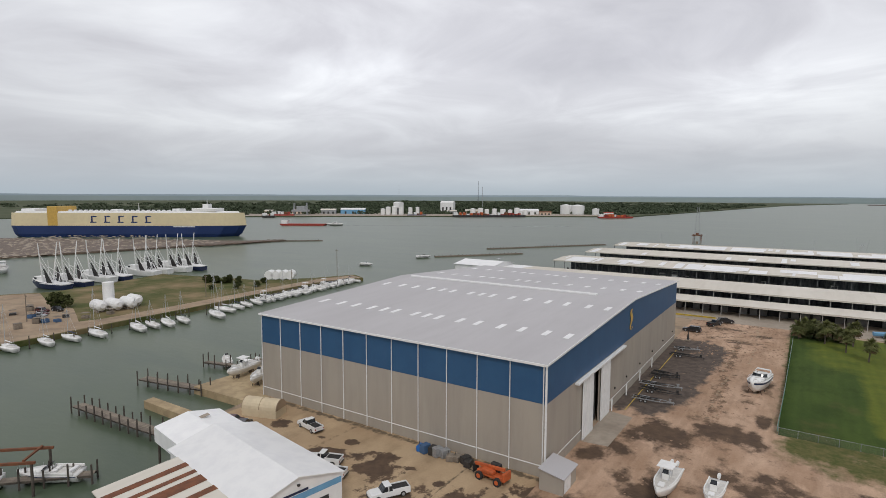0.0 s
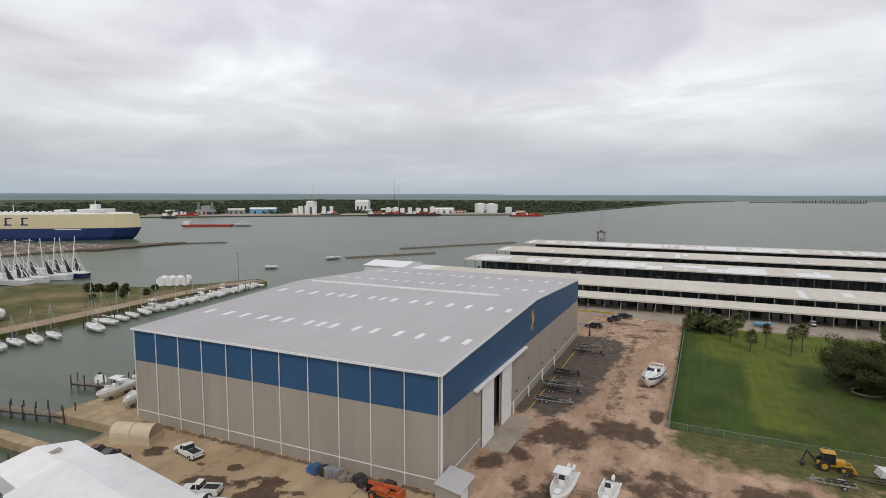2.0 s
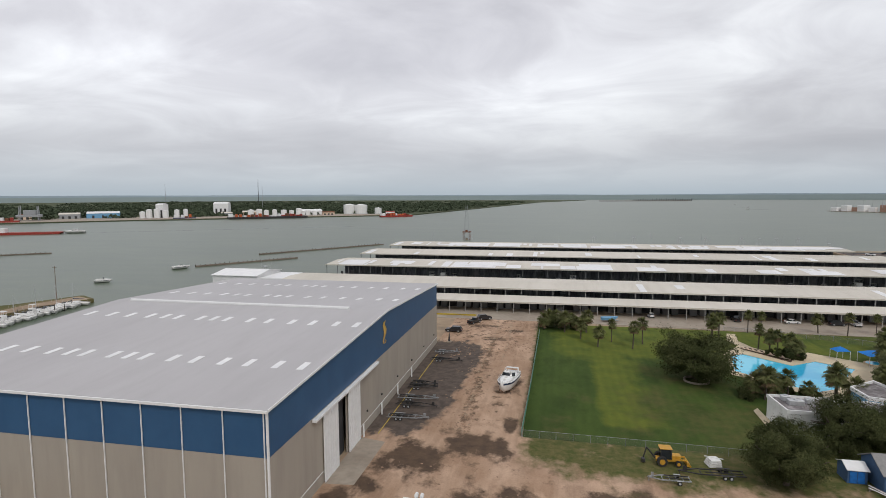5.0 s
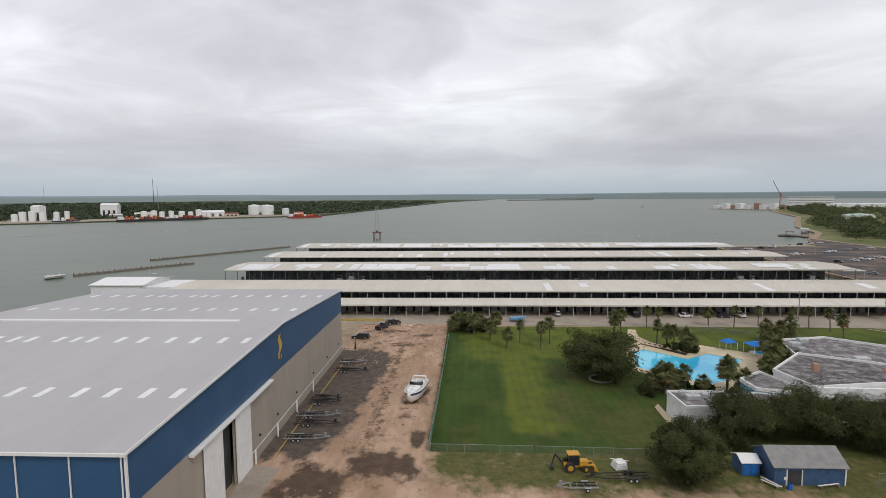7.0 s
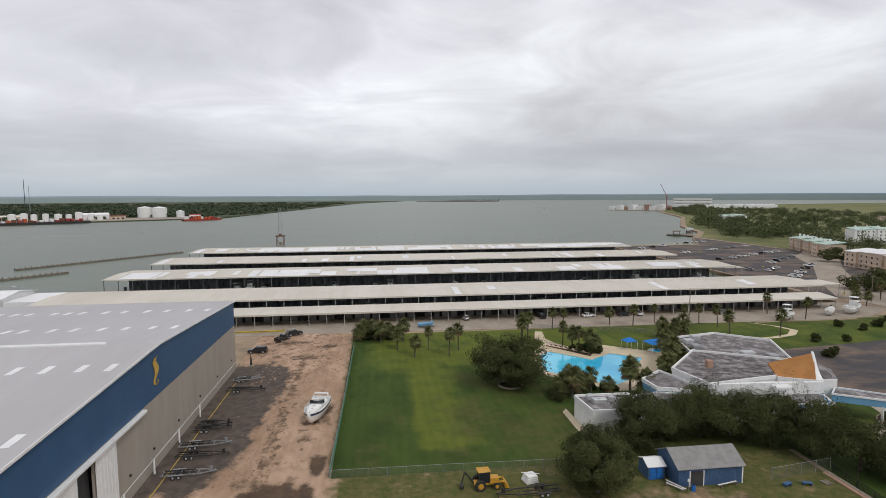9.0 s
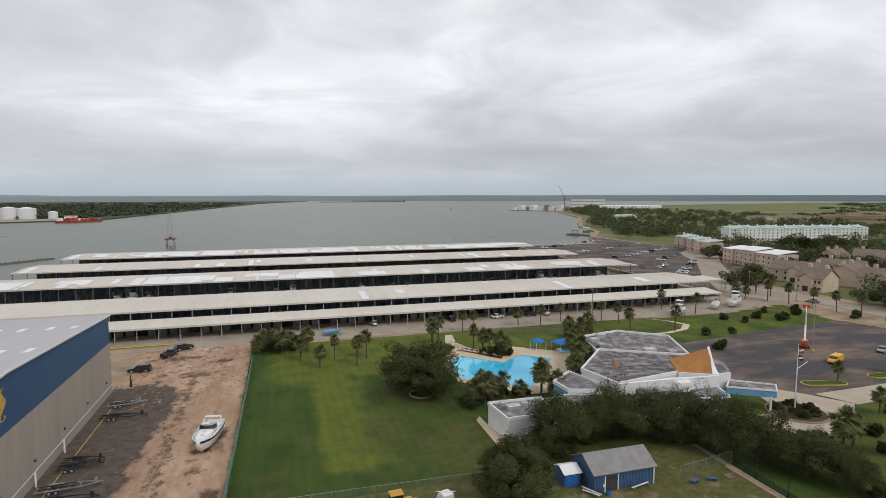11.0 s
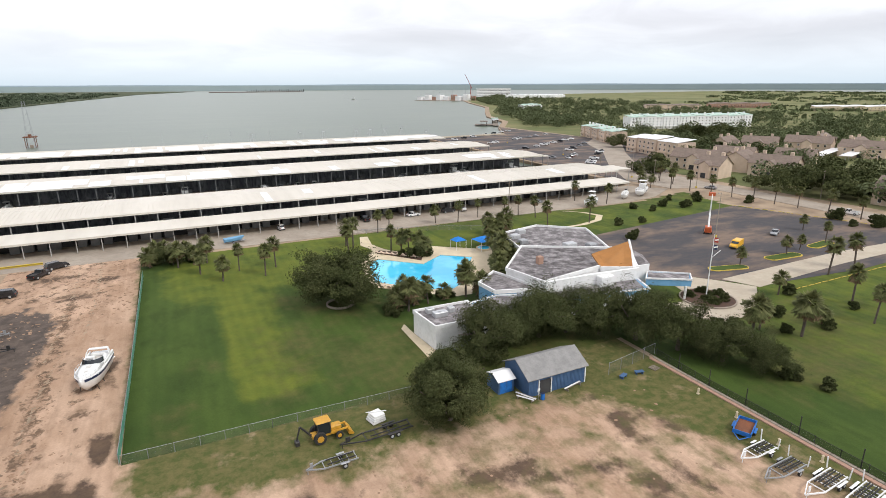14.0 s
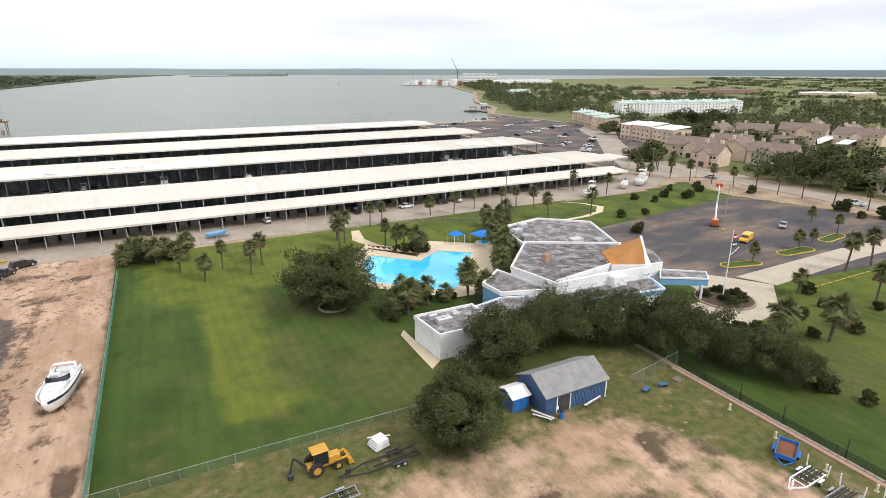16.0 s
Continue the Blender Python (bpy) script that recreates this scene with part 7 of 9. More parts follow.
cr = thing("liner_stack", "stack of white moulded panels on the grass", "panels", m=pose(57.5, 31.8, 0.06, 0, 0, 14))
for k in range(4):
    blockpart("panel", (-1.0 + 0.08 * k, -0.95, 0.05 + 0.3 * k, 1.0 - 0.06 * k, 0.95 - 0.1 * k, 0.32 + 0.3 * k), gelcoat, cr, "", 0.06)
b = B()
box(b, -1.3, -0.06, 0, 1.4, 0.06, 0.08, 0, pose(0, 0, 1.27, 0, 0, -30))
part("batten", b, white_paint, cr)
t = thing("water_barrel", "blue plastic barrel beside the shed", "barrel", m=pose(80.2, 26.2, 0.06))
b = B()
rod(b, (0, 0, 0), (0, 0, 0.9), 0.3, n=14)
part("shell", b, blue_plastic, t)
b = B()
rod(b, (0, 0, 0.9), (0, 0, 0.93), 0.26, n=14)
part("lid", b, navy, t)
t = thing("sign_post", "small white sign on a slim post by the shed", "sign", m=pose(79.6, 26.4, 0.06))
b = B()
rod(b, (0, 0, 0), (0, 0, 1.7), 0.03, n=6)
part("post", b, galvanised, t)
blockpart("plate", (-0.2, -0.03, 1.3, 0.2, 0.0, 1.75), white_paint, t)
for x, y, L, a in ((78.4, 27.6, 3.2, 118), (78.0, 27.2, 2.6, 125), (86.0, 26.7, 3.4, 12)):
    t = thing("timber_rack", "pale timber poles on low trestles by the shed", "rack", m=pose(x, y, 0.06, 0, 0, a))
    for k in range(3):
        b = B()
        rod(b, (-L / 2, k * 0.14, 0.4), (L / 2, k * 0.14, 0.42), 0.05, n=6)
        part("pole", b, white_paint if k else grey_timber, t)
    for s in (-0.4, 0.4):
        blockpart("trestle", (L * s - 0.05, -0.25, 0, L * s + 0.05, 0.5, 0.36), grey_timber, t)

# ---- parking lot fittings ----
def island(cx, cy, L, W, ang):
    t = thing("traffic_island", "grassed traffic island with faded yellow kerb", "traffic island", "traffic islands", m=pose(cx, cy, 0.1, 0, 0, ang))
    pts = []
    for s in (1, -1):
        for k in range(9):
            a = radians(-90 + 180 * k / 8) if s == 1 else radians(90 + 180 * k / 8)
            pts.append((s * (L / 2 - W / 2) + math.cos(a) * W / 2, math.sin(a) * W / 2))
    b = B()
    slab(b, pts, 0, 0.17)
    part("kerb", b, kerb_yellow, t, "faded yellow kerb")
    b = B()
    slab(b, [(x * (1 - 0.5 / L), y * (1 - 0.5 / W)) for x, y in pts], 0.05, 0.2)
    part("grass", b, lawn, t, "green grass")


island(154.2, 53.6, 10.5, 3.2, -14)
island(174.8, 53.6, 12.0, 3.4, -4)
island(194.5, 56.0, 11.0, 3.2, 6)
b = B()
box(b, 0, -0.09, 0, 1.75, 0.09, 0.14, 0.03)
stop_me = mesh_of("wheel_stop", b, kerb_yellow)
stops = thing("wheel_stops", "row of faded yellow concrete wheel stops", "wheel stops")
for xa, ya, xb, yb, n in ((152, 37.6, 234, 37.4, 34), (218.6, 102.0, 232.6, 60.5, 17)):
    ang = math.degrees(math.atan2(yb - ya, xb - xa))
    for i in range(n):
        shared("wheel_stop", stop_me, stops, pose(xa + (xb - xa) * i / n, ya + (yb - ya) * i / n, 0.1, 0, 0, ang))
b = B()
slab(b, [(120.9, 44), (121.8, 36.5), (127, 32.2), (137, 33.6), (148.5, 42.3), (143.6, 50), (136, 59), (131.9, 47), (129, 43)], -0.05, 0.15)
structure("drop_off", b, pale_concrete, "pale curved concrete drop-off drive", "driveway")
t = thing("planter_bed", "round dark planted bed round the flagpole", "planter", m=pose(132.8, 42.0, 0.15))
b = B()
rod(b, (0, 0, 0), (0, 0, 0.25), 5.2, n=28)
part("mulch_bed", b, mulch, t)
b = B()
for k in range(24):
    a0, a1 = 2 * math.pi * k / 24, 2 * math.pi * (k + 0.96) / 24
    loft(b, [[(5.2 * math.cos(a), 5.2 * math.sin(a), 0), (5.5 * math.cos(a), 5.5 * math.sin(a), 0), (5.5 * math.cos(a), 5.5 * math.sin(a), 0.3), (5.2 * math.cos(a), 5.2 * math.sin(a), 0.3)] for a in (a0, a1)])
part("kerb_ring", b, concrete, t)
fp = thing("flagpole", "tall white flagpole with yardarm and two flags", "flagpole", m=pose(132.8, 42.4, 0.4))
b = B()
rod(b, (0, 0, 0), (0, 0, 13.5), 0.12, 0.06, 10)
part("pole", b, white_paint, fp)
b = B()
rod(b, (-0.2, 0, 8.4), (3.0, 0.4, 9.6), 0.05, n=6)
part("yardarm", b, white_paint, fp)
for k, (z, mt) in enumerate(((11.7, red_paint), (10.2, navy))):
    b = B()
    loft(b, [[(0.1 + i * 0.3, 0.14 * math.sin(i * 1.5), z - 0.06 * i), (0.1 + i * 0.3, 0.14 * math.sin(i * 1.5) + 0.02, z - 0.06 * i), (0.1 + i * 0.3, 0.14 * math.sin(i * 1.5 + 0.3) + 0.02, z + 1.1 - 0.1 * i), (0.1 + i * 0.3, 0.14 * math.sin(i * 1.5 + 0.3), z + 1.1 - 0.1 * i)] for i in range(6)])
    fl2 = part("flag", b, mt, fp, "limp cloth flag")
    b = B()
    box(b, 0.15, -0.12, z + 0.3, 1.3, -0.1, z + 0.6)
    part("stripe", b, white_paint, fl2)


def lamp_post(x, y, h, name="street_lamp", arm=1.6, ang=0, label="slim grey street lamp beside the asphalt"):
    t = thing(name, label, "lamp", "street lamps", m=pose(x, y, 0.1, 0, 0, ang))
    b = B()
    rod(b, (0, 0, 0), (0, 0, h), 0.13, 0.08, 8)
    part("pole", b, concrete, t)
    b = B()
    rod(b, (0, 0, h - 0.2), (arm, 0, h + 0.1), 0.05, n=6)
    part("arm", b, galvanised, t)
    blockpart("lamp_head", (arm - 0.1, -0.16, h, arm + 0.6, 0.16, h + 0.16), galvanised, t, "", 0.04)
    blockpart("footing", (-0.35, -0.35, 0, 0.35, 0.35, 0.7), kerb_yellow, t, "", 0.05)


lamp_post(175.4, 74.2, 13, ang=200)
lamp_post(243, 60, 11, ang=180)
lamp_post(236, 132, 12, ang=160)
lamp_post(232, 165, 12, ang=90)
lamp_post(258, 250, 11, ang=90)
lamp_post(268, 330, 11, ang=30)


def utility_pole(x, y, h, label="weathered timber utility pole with crossarm"):
    t = thing("utility_pole", label, "utility pole", "utility poles", m=pose(x, y, 0))
    b = B()
    rod(b, (0, 0, -2), (0, 0, h), 0.17, 0.12, 8)
    part("pole", b, grey_timber, t)
    blockpart("crossarm", (-1.1, -0.06, h - 0.7, 1.1, 0.06, h - 0.56), grey_timber, t)
    for s in (-0.9, 0, 0.9):
        b = B()
        rod(b, (s, 0, h - 0.56), (s, 0, h - 0.36), 0.05, n=6)
        part("insulator", b, galvanised, t)


for x, y, h in ((143, 133, 10), (228, 148, 11), (222, 176, 11), (260, 95, 11), (-180, 1, 9), (-172, 60, 9), (-168, 131, 14), (-162, 96, 8)):
    utility_pole(x, y, h)
t = thing("equipment_mast", "rusty steel pedestal stand in the yard", "stand", m=pose(3.4, 95.4, 0.05))
b = B()
rod(b, (0, 0, 0.4), (0, 0, 3.2), 0.35, 0.06, 6)
part("mast", b, black_metal, t)
blockpart("plinth", (-0.6, -0.6, 0, 0.6, 0.6, 0.45), concrete, t, "", 0.05)
t = thing("steel_beam", "long yellow steel beam lying by the road", "beam", m=pose(-2.0, 131.5, 0.12, 0, 0, 1))
blockpart("flange", (-8, -0.25, 0, 8, 0.25, 0.06), kerb_yellow, t)
blockpart("web", (-8, -0.05, 0.06, 8, 0.05, 0.4), kerb_yellow, t)
blockpart("top_flange", (-8, -0.25, 0.4, 8, 0.25, 0.46), kerb_yellow, t)
t = thing("blue_dinghy_trailer", "blue and grey small boat on a trailer by the road", "trailer", m=pose(50.8, 130.8, 0.12, 0, 0, 12))
b = B()
hull_mesh(b, 5.5, 2.0, 0.7)
bmesh.ops.translate(b, verts=b.verts, vec=(0, 0, 0.8))
part("hull", b, club_blue, t)
for s in (-1, 1):
    wheel(t, -0.5, s * 0.95, 0.32)
blockpart("frame", (-2.4, -0.5, 0.35, 3.0, 0.5, 0.5), galvanised, t)
# curving lawn path
b = B()
pp = [(128, 96), (134, 101), (142, 103), (152, 103.5), (160, 106), (165, 111), (163, 117), (158, 122)]
loft(b, [[(x - 0.9, y + 0.6, 0.0), (x + 0.9, y - 0.6, 0.0), (x + 0.9, y - 0.6, 0.10), (x - 0.9, y + 0.6, 0.10)] for x, y in pp])
structure("garden_path", b, deck_cream, "curving cream concrete path across the lawn", "path")

# ---- plants ----
def leaf_mesh(name, centres, size, mat, seed, droop=0.0, outward=None):
    """Many small bent leaf clumps, each four-sided and turned at random."""
    r = np.random.default_rng(seed)
    n = len(centres)
    face = r.normal(size=(n, 3)) * 0.75
    if outward is not None:
        face += outward
    face /= np.linalg.norm(face, axis=1, keepdims=True)
    a = np.cross(face, r.normal(size=(n, 3)))
    a /= np.linalg.norm(a, axis=1, keepdims=True)
    c = np.cross(face, a)
    s = size * r.uniform(0.55, 1.3, (n, 1))
    p = np.stack([centres + a * s, centres + c * s * 0.6, centres - a * s * 0.9, centres - c * s * 0.6], 1)
    p[:, 0, 2] -= droop * s[:, 0]
    me = bpy.data.meshes.new(name)
    me.from_pydata(p.reshape(-1, 3).tolist(), [], np.arange(n * 4).reshape(-1, 4).tolist())
    me.materials.append(mat)
    return me


def crown_points(n, R, H, z0, seed, lobes=58, spread=0.30):
    """Points on the shells of many lobes that fill a domed crown."""
    r = np.random.default_rng(seed)
    lc = []
    while len(lc) < lobes:
        p = r.uniform(-1, 1, 3)
        if 0.25 < np.linalg.norm(p) < 0.92 and p[2] > -0.75:
            lc.append(p)
    lc = np.array(lc)
    lr = r.uniform(0.7, 1.2, lobes) * spread
    k = r.integers(0, lobes, n)
    d = r.normal(size=(n, 3))
    d /= np.linalg.norm(d, axis=1, keepdims=True)
    p = lc[k] + d * lr[k][:, None] * r.uniform(0.55, 1.05, (n, 1)) ** 0.5
    return np.stack([p[:, 0] * R, p[:, 1] * R, z0 + (p[:, 2] + 0.85) / 1.85 * H], 1)


def oak(R, H, trunk, seed, n=6500, size=0.30, lobes=150, spread=0.19, rugged=0.12):
    t = new("oak_tree")
    r = random.Random(seed)
    b = B()
    rod(b, (0, 0, 0), (0.1, 0.05, trunk), 0.42, 0.3, 9)
    part("trunk", b, bark, t)
    for i in range(6):
        a = i * 1.05 + r.uniform(-0.3, 0.3)
        b = B()
        m = (R * 0.35 * math.cos(a), R * 0.35 * math.sin(a), trunk + H * 0.25)
        rod(b, (0.1, 0.05, trunk - 0.3), m, 0.22, 0.14, 6)
        rod(b, m, (R * 0.75 * math.cos(a + 0.2), R * 0.75 * math.sin(a + 0.2), trunk + H * r.uniform(0.3, 0.6)), 0.14, 0.05, 6)
        part("limb", b, bark, t)
    pts = crown_points(n, R * 0.86, H, trunk * 0.5, seed, lobes, spread)
    core = np.array([0, 0, trunk + H * 0.3])
    swell = np.array([noise.noise((v[0] / R * 1.7 + seed, v[1] / R * 1.7, v[2] / H * 1.7)) for v in pts])
    pts = core + (pts - core) * (1 + rugged * 1.6 * swell[:, None])
    q = np.random.default_rng(seed + 70)
    strays = pts[q.integers(0, n, n // 4)]
    strays = strays + (strays - np.array([0, 0, trunk + H * 0.35])) * q.uniform(0.02, 0.10 + rugged * 0.4, (len(strays), 1))
    pts = np.concatenate([pts, strays])
    outward = pts - np.array([0, 0, trunk + H * 0.2])
    outward = outward / np.linalg.norm(outward, axis=1, keepdims=True) + np.array([0, 0, 0.45])
    ob = new("crown", leaf_mesh("crown", pts, size, leaf_oak, seed, 0.25, outward))
    ob.parent = t
    return t


O1 = tagged(oak(6.8, 8.8, 1.6, 1, 56000, 0.115, 170, 0.19, 0.10), "dense round live oak with dark green leaves at the yard edge", "tree", "oaks")
O1.matrix_basis = pose(66.3, 27.6, 0, 0, 0, 0)
O2 = tagged(oak(10.4, 10.0, 2.2, 2, 46000, 0.17, 110, 0.22, 0.25), "broad spreading live oak with dark crown on the lawn", "tree", "oaks")
O2.matrix_basis = pose(64.6, 74.5, 0, 0, 0, 0)
O3 = tagged(oak(6.2, 8.0, 2.4, 3, 32000, 0.13, 110, 0.23, 0.35), "dark live oak screening the clubhouse front", "tree", "oaks")
O3.matrix_basis = pose(79.2, 40.6, 0, 0, 0, 40)
O4 = tagged(oak(6.6, 8.2, 2.6, 9, 30000, 0.13, 90, 0.24, 0.5), "loose-crowned dark oak with low limbs in the tree belt", "tree", "oaks")
O4.matrix_basis = pose(91.5, 43.0, 0, 0, 0, 90)
for x, y, s, a, k in ((86.4, 43.6, 0.7, 10, 0), (97.0, 42.6, 0.92, 200, 1), (101.6, 39.0, 0.9, 300, 0), (105.8, 34.6, 0.98, 130, 1), (109.2, 28.6, 0.9, 20, 1), (112.4, 22.6, 0.8, 260, 0), (115.0, 17.4, 0.62, 80, 1),
                      (31.5, 119.5, 0.5, 33, 0), (35.5, 118.0, 0.45, 140, 0), (40.5, 119.0, 0.42, 250, 1)):
    c = copy_thing((O3, O4)[k], pose(x, y, 0, 0, 0, a))
    c.scale = (s * rs.uniform(0.95, 1.2), s * rs.uniform(0.9, 1.1), s * rs.uniform(0.9, 1.08))
t = thing("tree_ring", "pale stone ring round the lawn oak", "stone ring", m=pose(64.6, 73.2, 0.06))
b = B()
box(b, -0.28, -0.18, 0, 0.28, 0.18, 0.4, 0.04)
me = mesh_of("stone", b, concrete)
for k in range(26):
    a = 2 * math.pi * k / 26
    shared("stone", me, t, pose(2.6 * math.cos(a), 2.6 * math.sin(a), 0, 0, 0, math.degrees(a) + 90))


def palm(h, seed, r_crown=1.9, fronds=34):
    """Fan palm: ringed trunk, arched fronds of many leaflets, a skirt of dry ones."""
    t = new("palm_tree")
    r = random.Random(seed)
    b = B()
    for k in range(8):
        rod(b, (0.03 * k, 0, h * k / 8), (0.03 * (k + 1), 0, h * (k + 1) / 8 + 0.05), 0.2 - 0.005 * k, 0.17 - 0.005 * k, 8)
    part("trunk", b, bark, t)
    for name, n, mat, lo, hi in (("crown", fronds, leaf_palm, -0.8, 1.4), ("dry_skirt", 10, dead_frond, -1.25, -0.6)):
        vs, fs = [], []
        for i in range(n):
            a, e = r.uniform(0, 6.283), r.uniform(lo, hi)
            d = Vector((math.cos(a) * math.cos(e), math.sin(a) * math.cos(e), math.sin(e)))
            s = Vector((-math.sin(a), math.cos(a), 0))
            L = r_crown * r.uniform(0.8, 1.1)
            c0 = Vector((0.24, 0, h)) + d * L * 0.45
            for j in range(11):
                w = (j - 5) / 5
                tipp = c0 + d * L * 0.55 * (1 - 0.35 * abs(w)) + s * w * L * 0.5 + Vector((0, 0, -0.28 * L * (0.4 + abs(w))))
                base = len(vs)
                q = s * 0.05 * r_crown
                vs += [tuple(c0 + q), tuple(c0 - q), tuple(tipp - q * 0.6), tuple(tipp + q * 0.6)]
                fs.append((base, base + 1, base + 2, base + 3))
            base = len(vs)
            st = Vector((0.24, 0, h))
            q = s * 0.04
            vs += [tuple(st + q), tuple(st - q), tuple(c0 - q), tuple(c0 + q)]
            fs.append((base, base + 1, base + 2, base + 3))
        me = bpy.data.meshes.new(name)
        me.from_pydata(vs, [], fs)
        me.materials.append(mat)
        new(name, me).parent = t
    return t


P1 = tagged(palm(4.6, 11, 2.0, 62), "fan palm with rough trunk and full green crown", "palm", "palms")
P1.matrix_basis = pose(44.8, 98.5, 0)
P2 = tagged(palm(6.4, 12, 1.9, 52), "tall fan palm with slim trunk and small crown", "palm", "palms")
P2.matrix_basis = pose(54.0, 98.0, 0)
P3 = tagged(palm(3.2, 13, 2.2, 62), "short bushy fan palm with drooping fronds", "palm", "palms")
P3.matrix_basis = pose(35.0, 117.0, 0)
rp = random.Random(31)


def plant_palms(spots):
    for x, y, k, s in spots:
        c = copy_thing((P1, P2, P3)[k - 1], pose(x, y, 0.05, rp.uniform(-3, 3), rp.uniform(-3, 3), rp.uniform(0, 360)))
        c.scale = (s, s, s)


plant_palms(((57.3, 103.5, 2, 1), (40.5, 106, 1, 1), (49, 104.5, 2, 0.85), (31.0, 119.5, 3, 1.2), (33.5, 121, 3, 1.1), (36, 113.5, 1, 1.1), (39.5, 116.5, 3, 0.9), (42.5, 114.5, 1, 1.15), (29.8, 116.5, 3, 1.1), (38, 121, 3, 1)))  # lawn edge
plant_palms(((79.1, 111, 2, 1.1), (76.5, 106.5, 2, 1.0), (78.0, 114, 1, 1.2), (86.8, 102.5, 2, 0.95), (88.5, 99.5, 1, 1.1), (90.0, 98.0, 2, 0.9), (91.8, 96.6, 1, 1.1), (93.5, 96.5, 3, 1.1), (90.5, 123, 2, 0.9), (94, 123, 2, 0.85)))  # pool lawn
plant_palms(((89.2, 65.5, 1, 1.25), (90.5, 68, 1, 1.2), (91.6, 64.0, 3, 1.2), (75.6, 63.8, 1, 1.15), (77.6, 66.0, 3, 1.25), (79.2, 67.4, 3, 0.9), (74.2, 65.4, 3, 1.1), (80.6, 65.6, 1, 1.0), (77.0, 69.2, 1, 0.9), (84.5, 66.0, 3, 0.8), (100, 69.5, 3, 1.0)))  # service building and pool side
plant_palms(((104.5, 77.6, 1, 1.2), (106.5, 79.5, 3, 1.3), (108, 82, 1, 1.3), (110, 85, 3, 1.2), (107.4, 76.4, 3, 1.1), (111, 79.5, 3, 1.1), (103.0, 74.5, 3, 1.2), (101.6, 72.6, 3, 1.1), (109.5, 88, 1, 1.1), (111, 126, 1, 1)))  # clubhouse north side
plant_palms(((115, 100, 1, 1.1), (118, 102, 3, 1.2), (121, 103, 1, 1.15), (124, 105, 3, 1.1), (119, 107, 1, 1.1), (113, 97, 3, 1), (126, 108, 1, 1.2), (136.5, 126, 2, 0.8), (141.1, 124.1, 2, 0.85), (144, 118.3, 2, 0.95), (139.3, 105.1, 2, 1.1), (173.1, 134, 2, 1), (155.1, 104.5, 2, 1.1), (179.7, 124, 2, 1.0), (118, 124, 2, 0.9), (127, 127, 2, 0.8), (205.9, 68, 1, 0.8)))  # road side lawn
plant_palms(((148.2, 37.2, 1, 0.9), (124, 26.0, 1, 1.35), (132.7, 22.6, 1, 1.4), (150, 20, 2, 1), (155.8, 27.1, 2, 1.1), (160, 22, 2, 1.05), (170.7, 40.2, 2, 1.2), (179.8, 39.6, 2, 1.15), (140.8, 24, 3, 0.8), (128.5, 27.6, 1, 1.0), (158.3, 53.6, 1, 0.8), (176.9, 54.2, 1, 0.85), (184.2, 55.4, 1, 0.7), (197, 56.3, 2, 0.8), (236, 56, 2, 1.1), (236.5, 46, 2, 1)))  # entrance drive and islands
plant_palms(((225.5, 136, 2, 1.1), (227.7, 128.1, 2, 1.1), (230, 120, 2, 1), (232, 112, 2, 1), (233.5, 104, 2, 1.1), (234, 96, 2, 1), (235, 88, 2, 1), (235.5, 78, 2, 1.1), (236, 68, 2, 1), (221, 148, 3, 1.1), (219, 141, 1, 1), (236, 152, 2, 1.2), (228, 156, 1, 1.1), (235.5, 144, 2, 1.2), (242, 158, 1, 1)))  # street verge


def bush(R, H, seed, n=2600):
    t = new("bush")
    b = B()
    for k in range(4):
        rod(b, (0, 0, 0), (R * 0.4 * math.cos(k * 1.6), R * 0.4 * math.sin(k * 1.6), H * 0.5), 0.06, 0.03, 5)
    part("stem", b, bark, t)
    ob = new("foliage", leaf_mesh("foliage", crown_points(n, R * 0.8, H, 0.05, seed, 26, 0.34), 0.13, leaf_oak, seed))
    ob.parent = t
    return t


B1 = tagged(bush(1.5, 1.6, 41), "rounded dark green shrub on the grass", "shrub", "shrubs")
B1.matrix_basis = pose(73.6, 64.8, 0)


def plant_shrubs(spots):
    for x, y, s in spots:
        c = copy_thing(B1, pose(x, y, 0.1, 0, 0, rp.uniform(0, 360)))
        c.scale = (s, s, s)


plant_shrubs(((71.6, 64.0, 1.2), (72.4, 62.4, 0.9), (92.0, 95.2, 1.8), (90.0, 96.4, 1.5), (94.2, 95.4, 1.4), (88.0, 98.4, 1.0), (82, 68.4, 0.9), (84.2, 68.0, 0.8), (86.5, 66.8, 0.8)))  # pool and service building
plant_shrubs(((122.2, 31.0, 1.4), (124.9, 29.8, 1.2), (116.8, 14.4, 1.6), (118.5, 10.0, 1.0), (131.8, 24.8, 1.0), (140, 22.5, 1.1), (154, 25.6, 1.0), (150.5, 36.5, 1.2), (152.5, 37.8, 0.9), (130.2, 44.4, 1.0), (131.4, 39.4, 1.1), (134.6, 39.8, 1.1), (136, 42.4, 1.0), (134.4, 45.0, 1.0), (131.6, 41.4, 0.9), (133.8, 42.6, 0.8), (137, 30.4, 1.3), (146, 31, 1.0)))  # flagpole bed and drive
plant_shrubs(((195, 112, 1.5), (200, 107, 1.4), (203, 108, 1.4), (213, 112, 1.4), (186, 108, 1.2), (182.5, 113.5, 1.3), (205, 118.5, 1.3), (219, 118, 1.4), (161, 98, 1.3), (170, 97, 1.1), (152.5, 83.5, 1.4), (156, 86, 1.2), (228, 102, 1.6), (230, 60, 2.4), (229, 72, 2.2), (224, 64, 1.2)))  # road side lawn
plant_shrubs(((-205, 83, 2.2), (-201, 85, 2.0), (-196, 87, 2.2), (-192, 90, 1.8), (-196, 17, 3.2), (-176, 88, 1.4), (-182, 97, 1.5)))  # spit
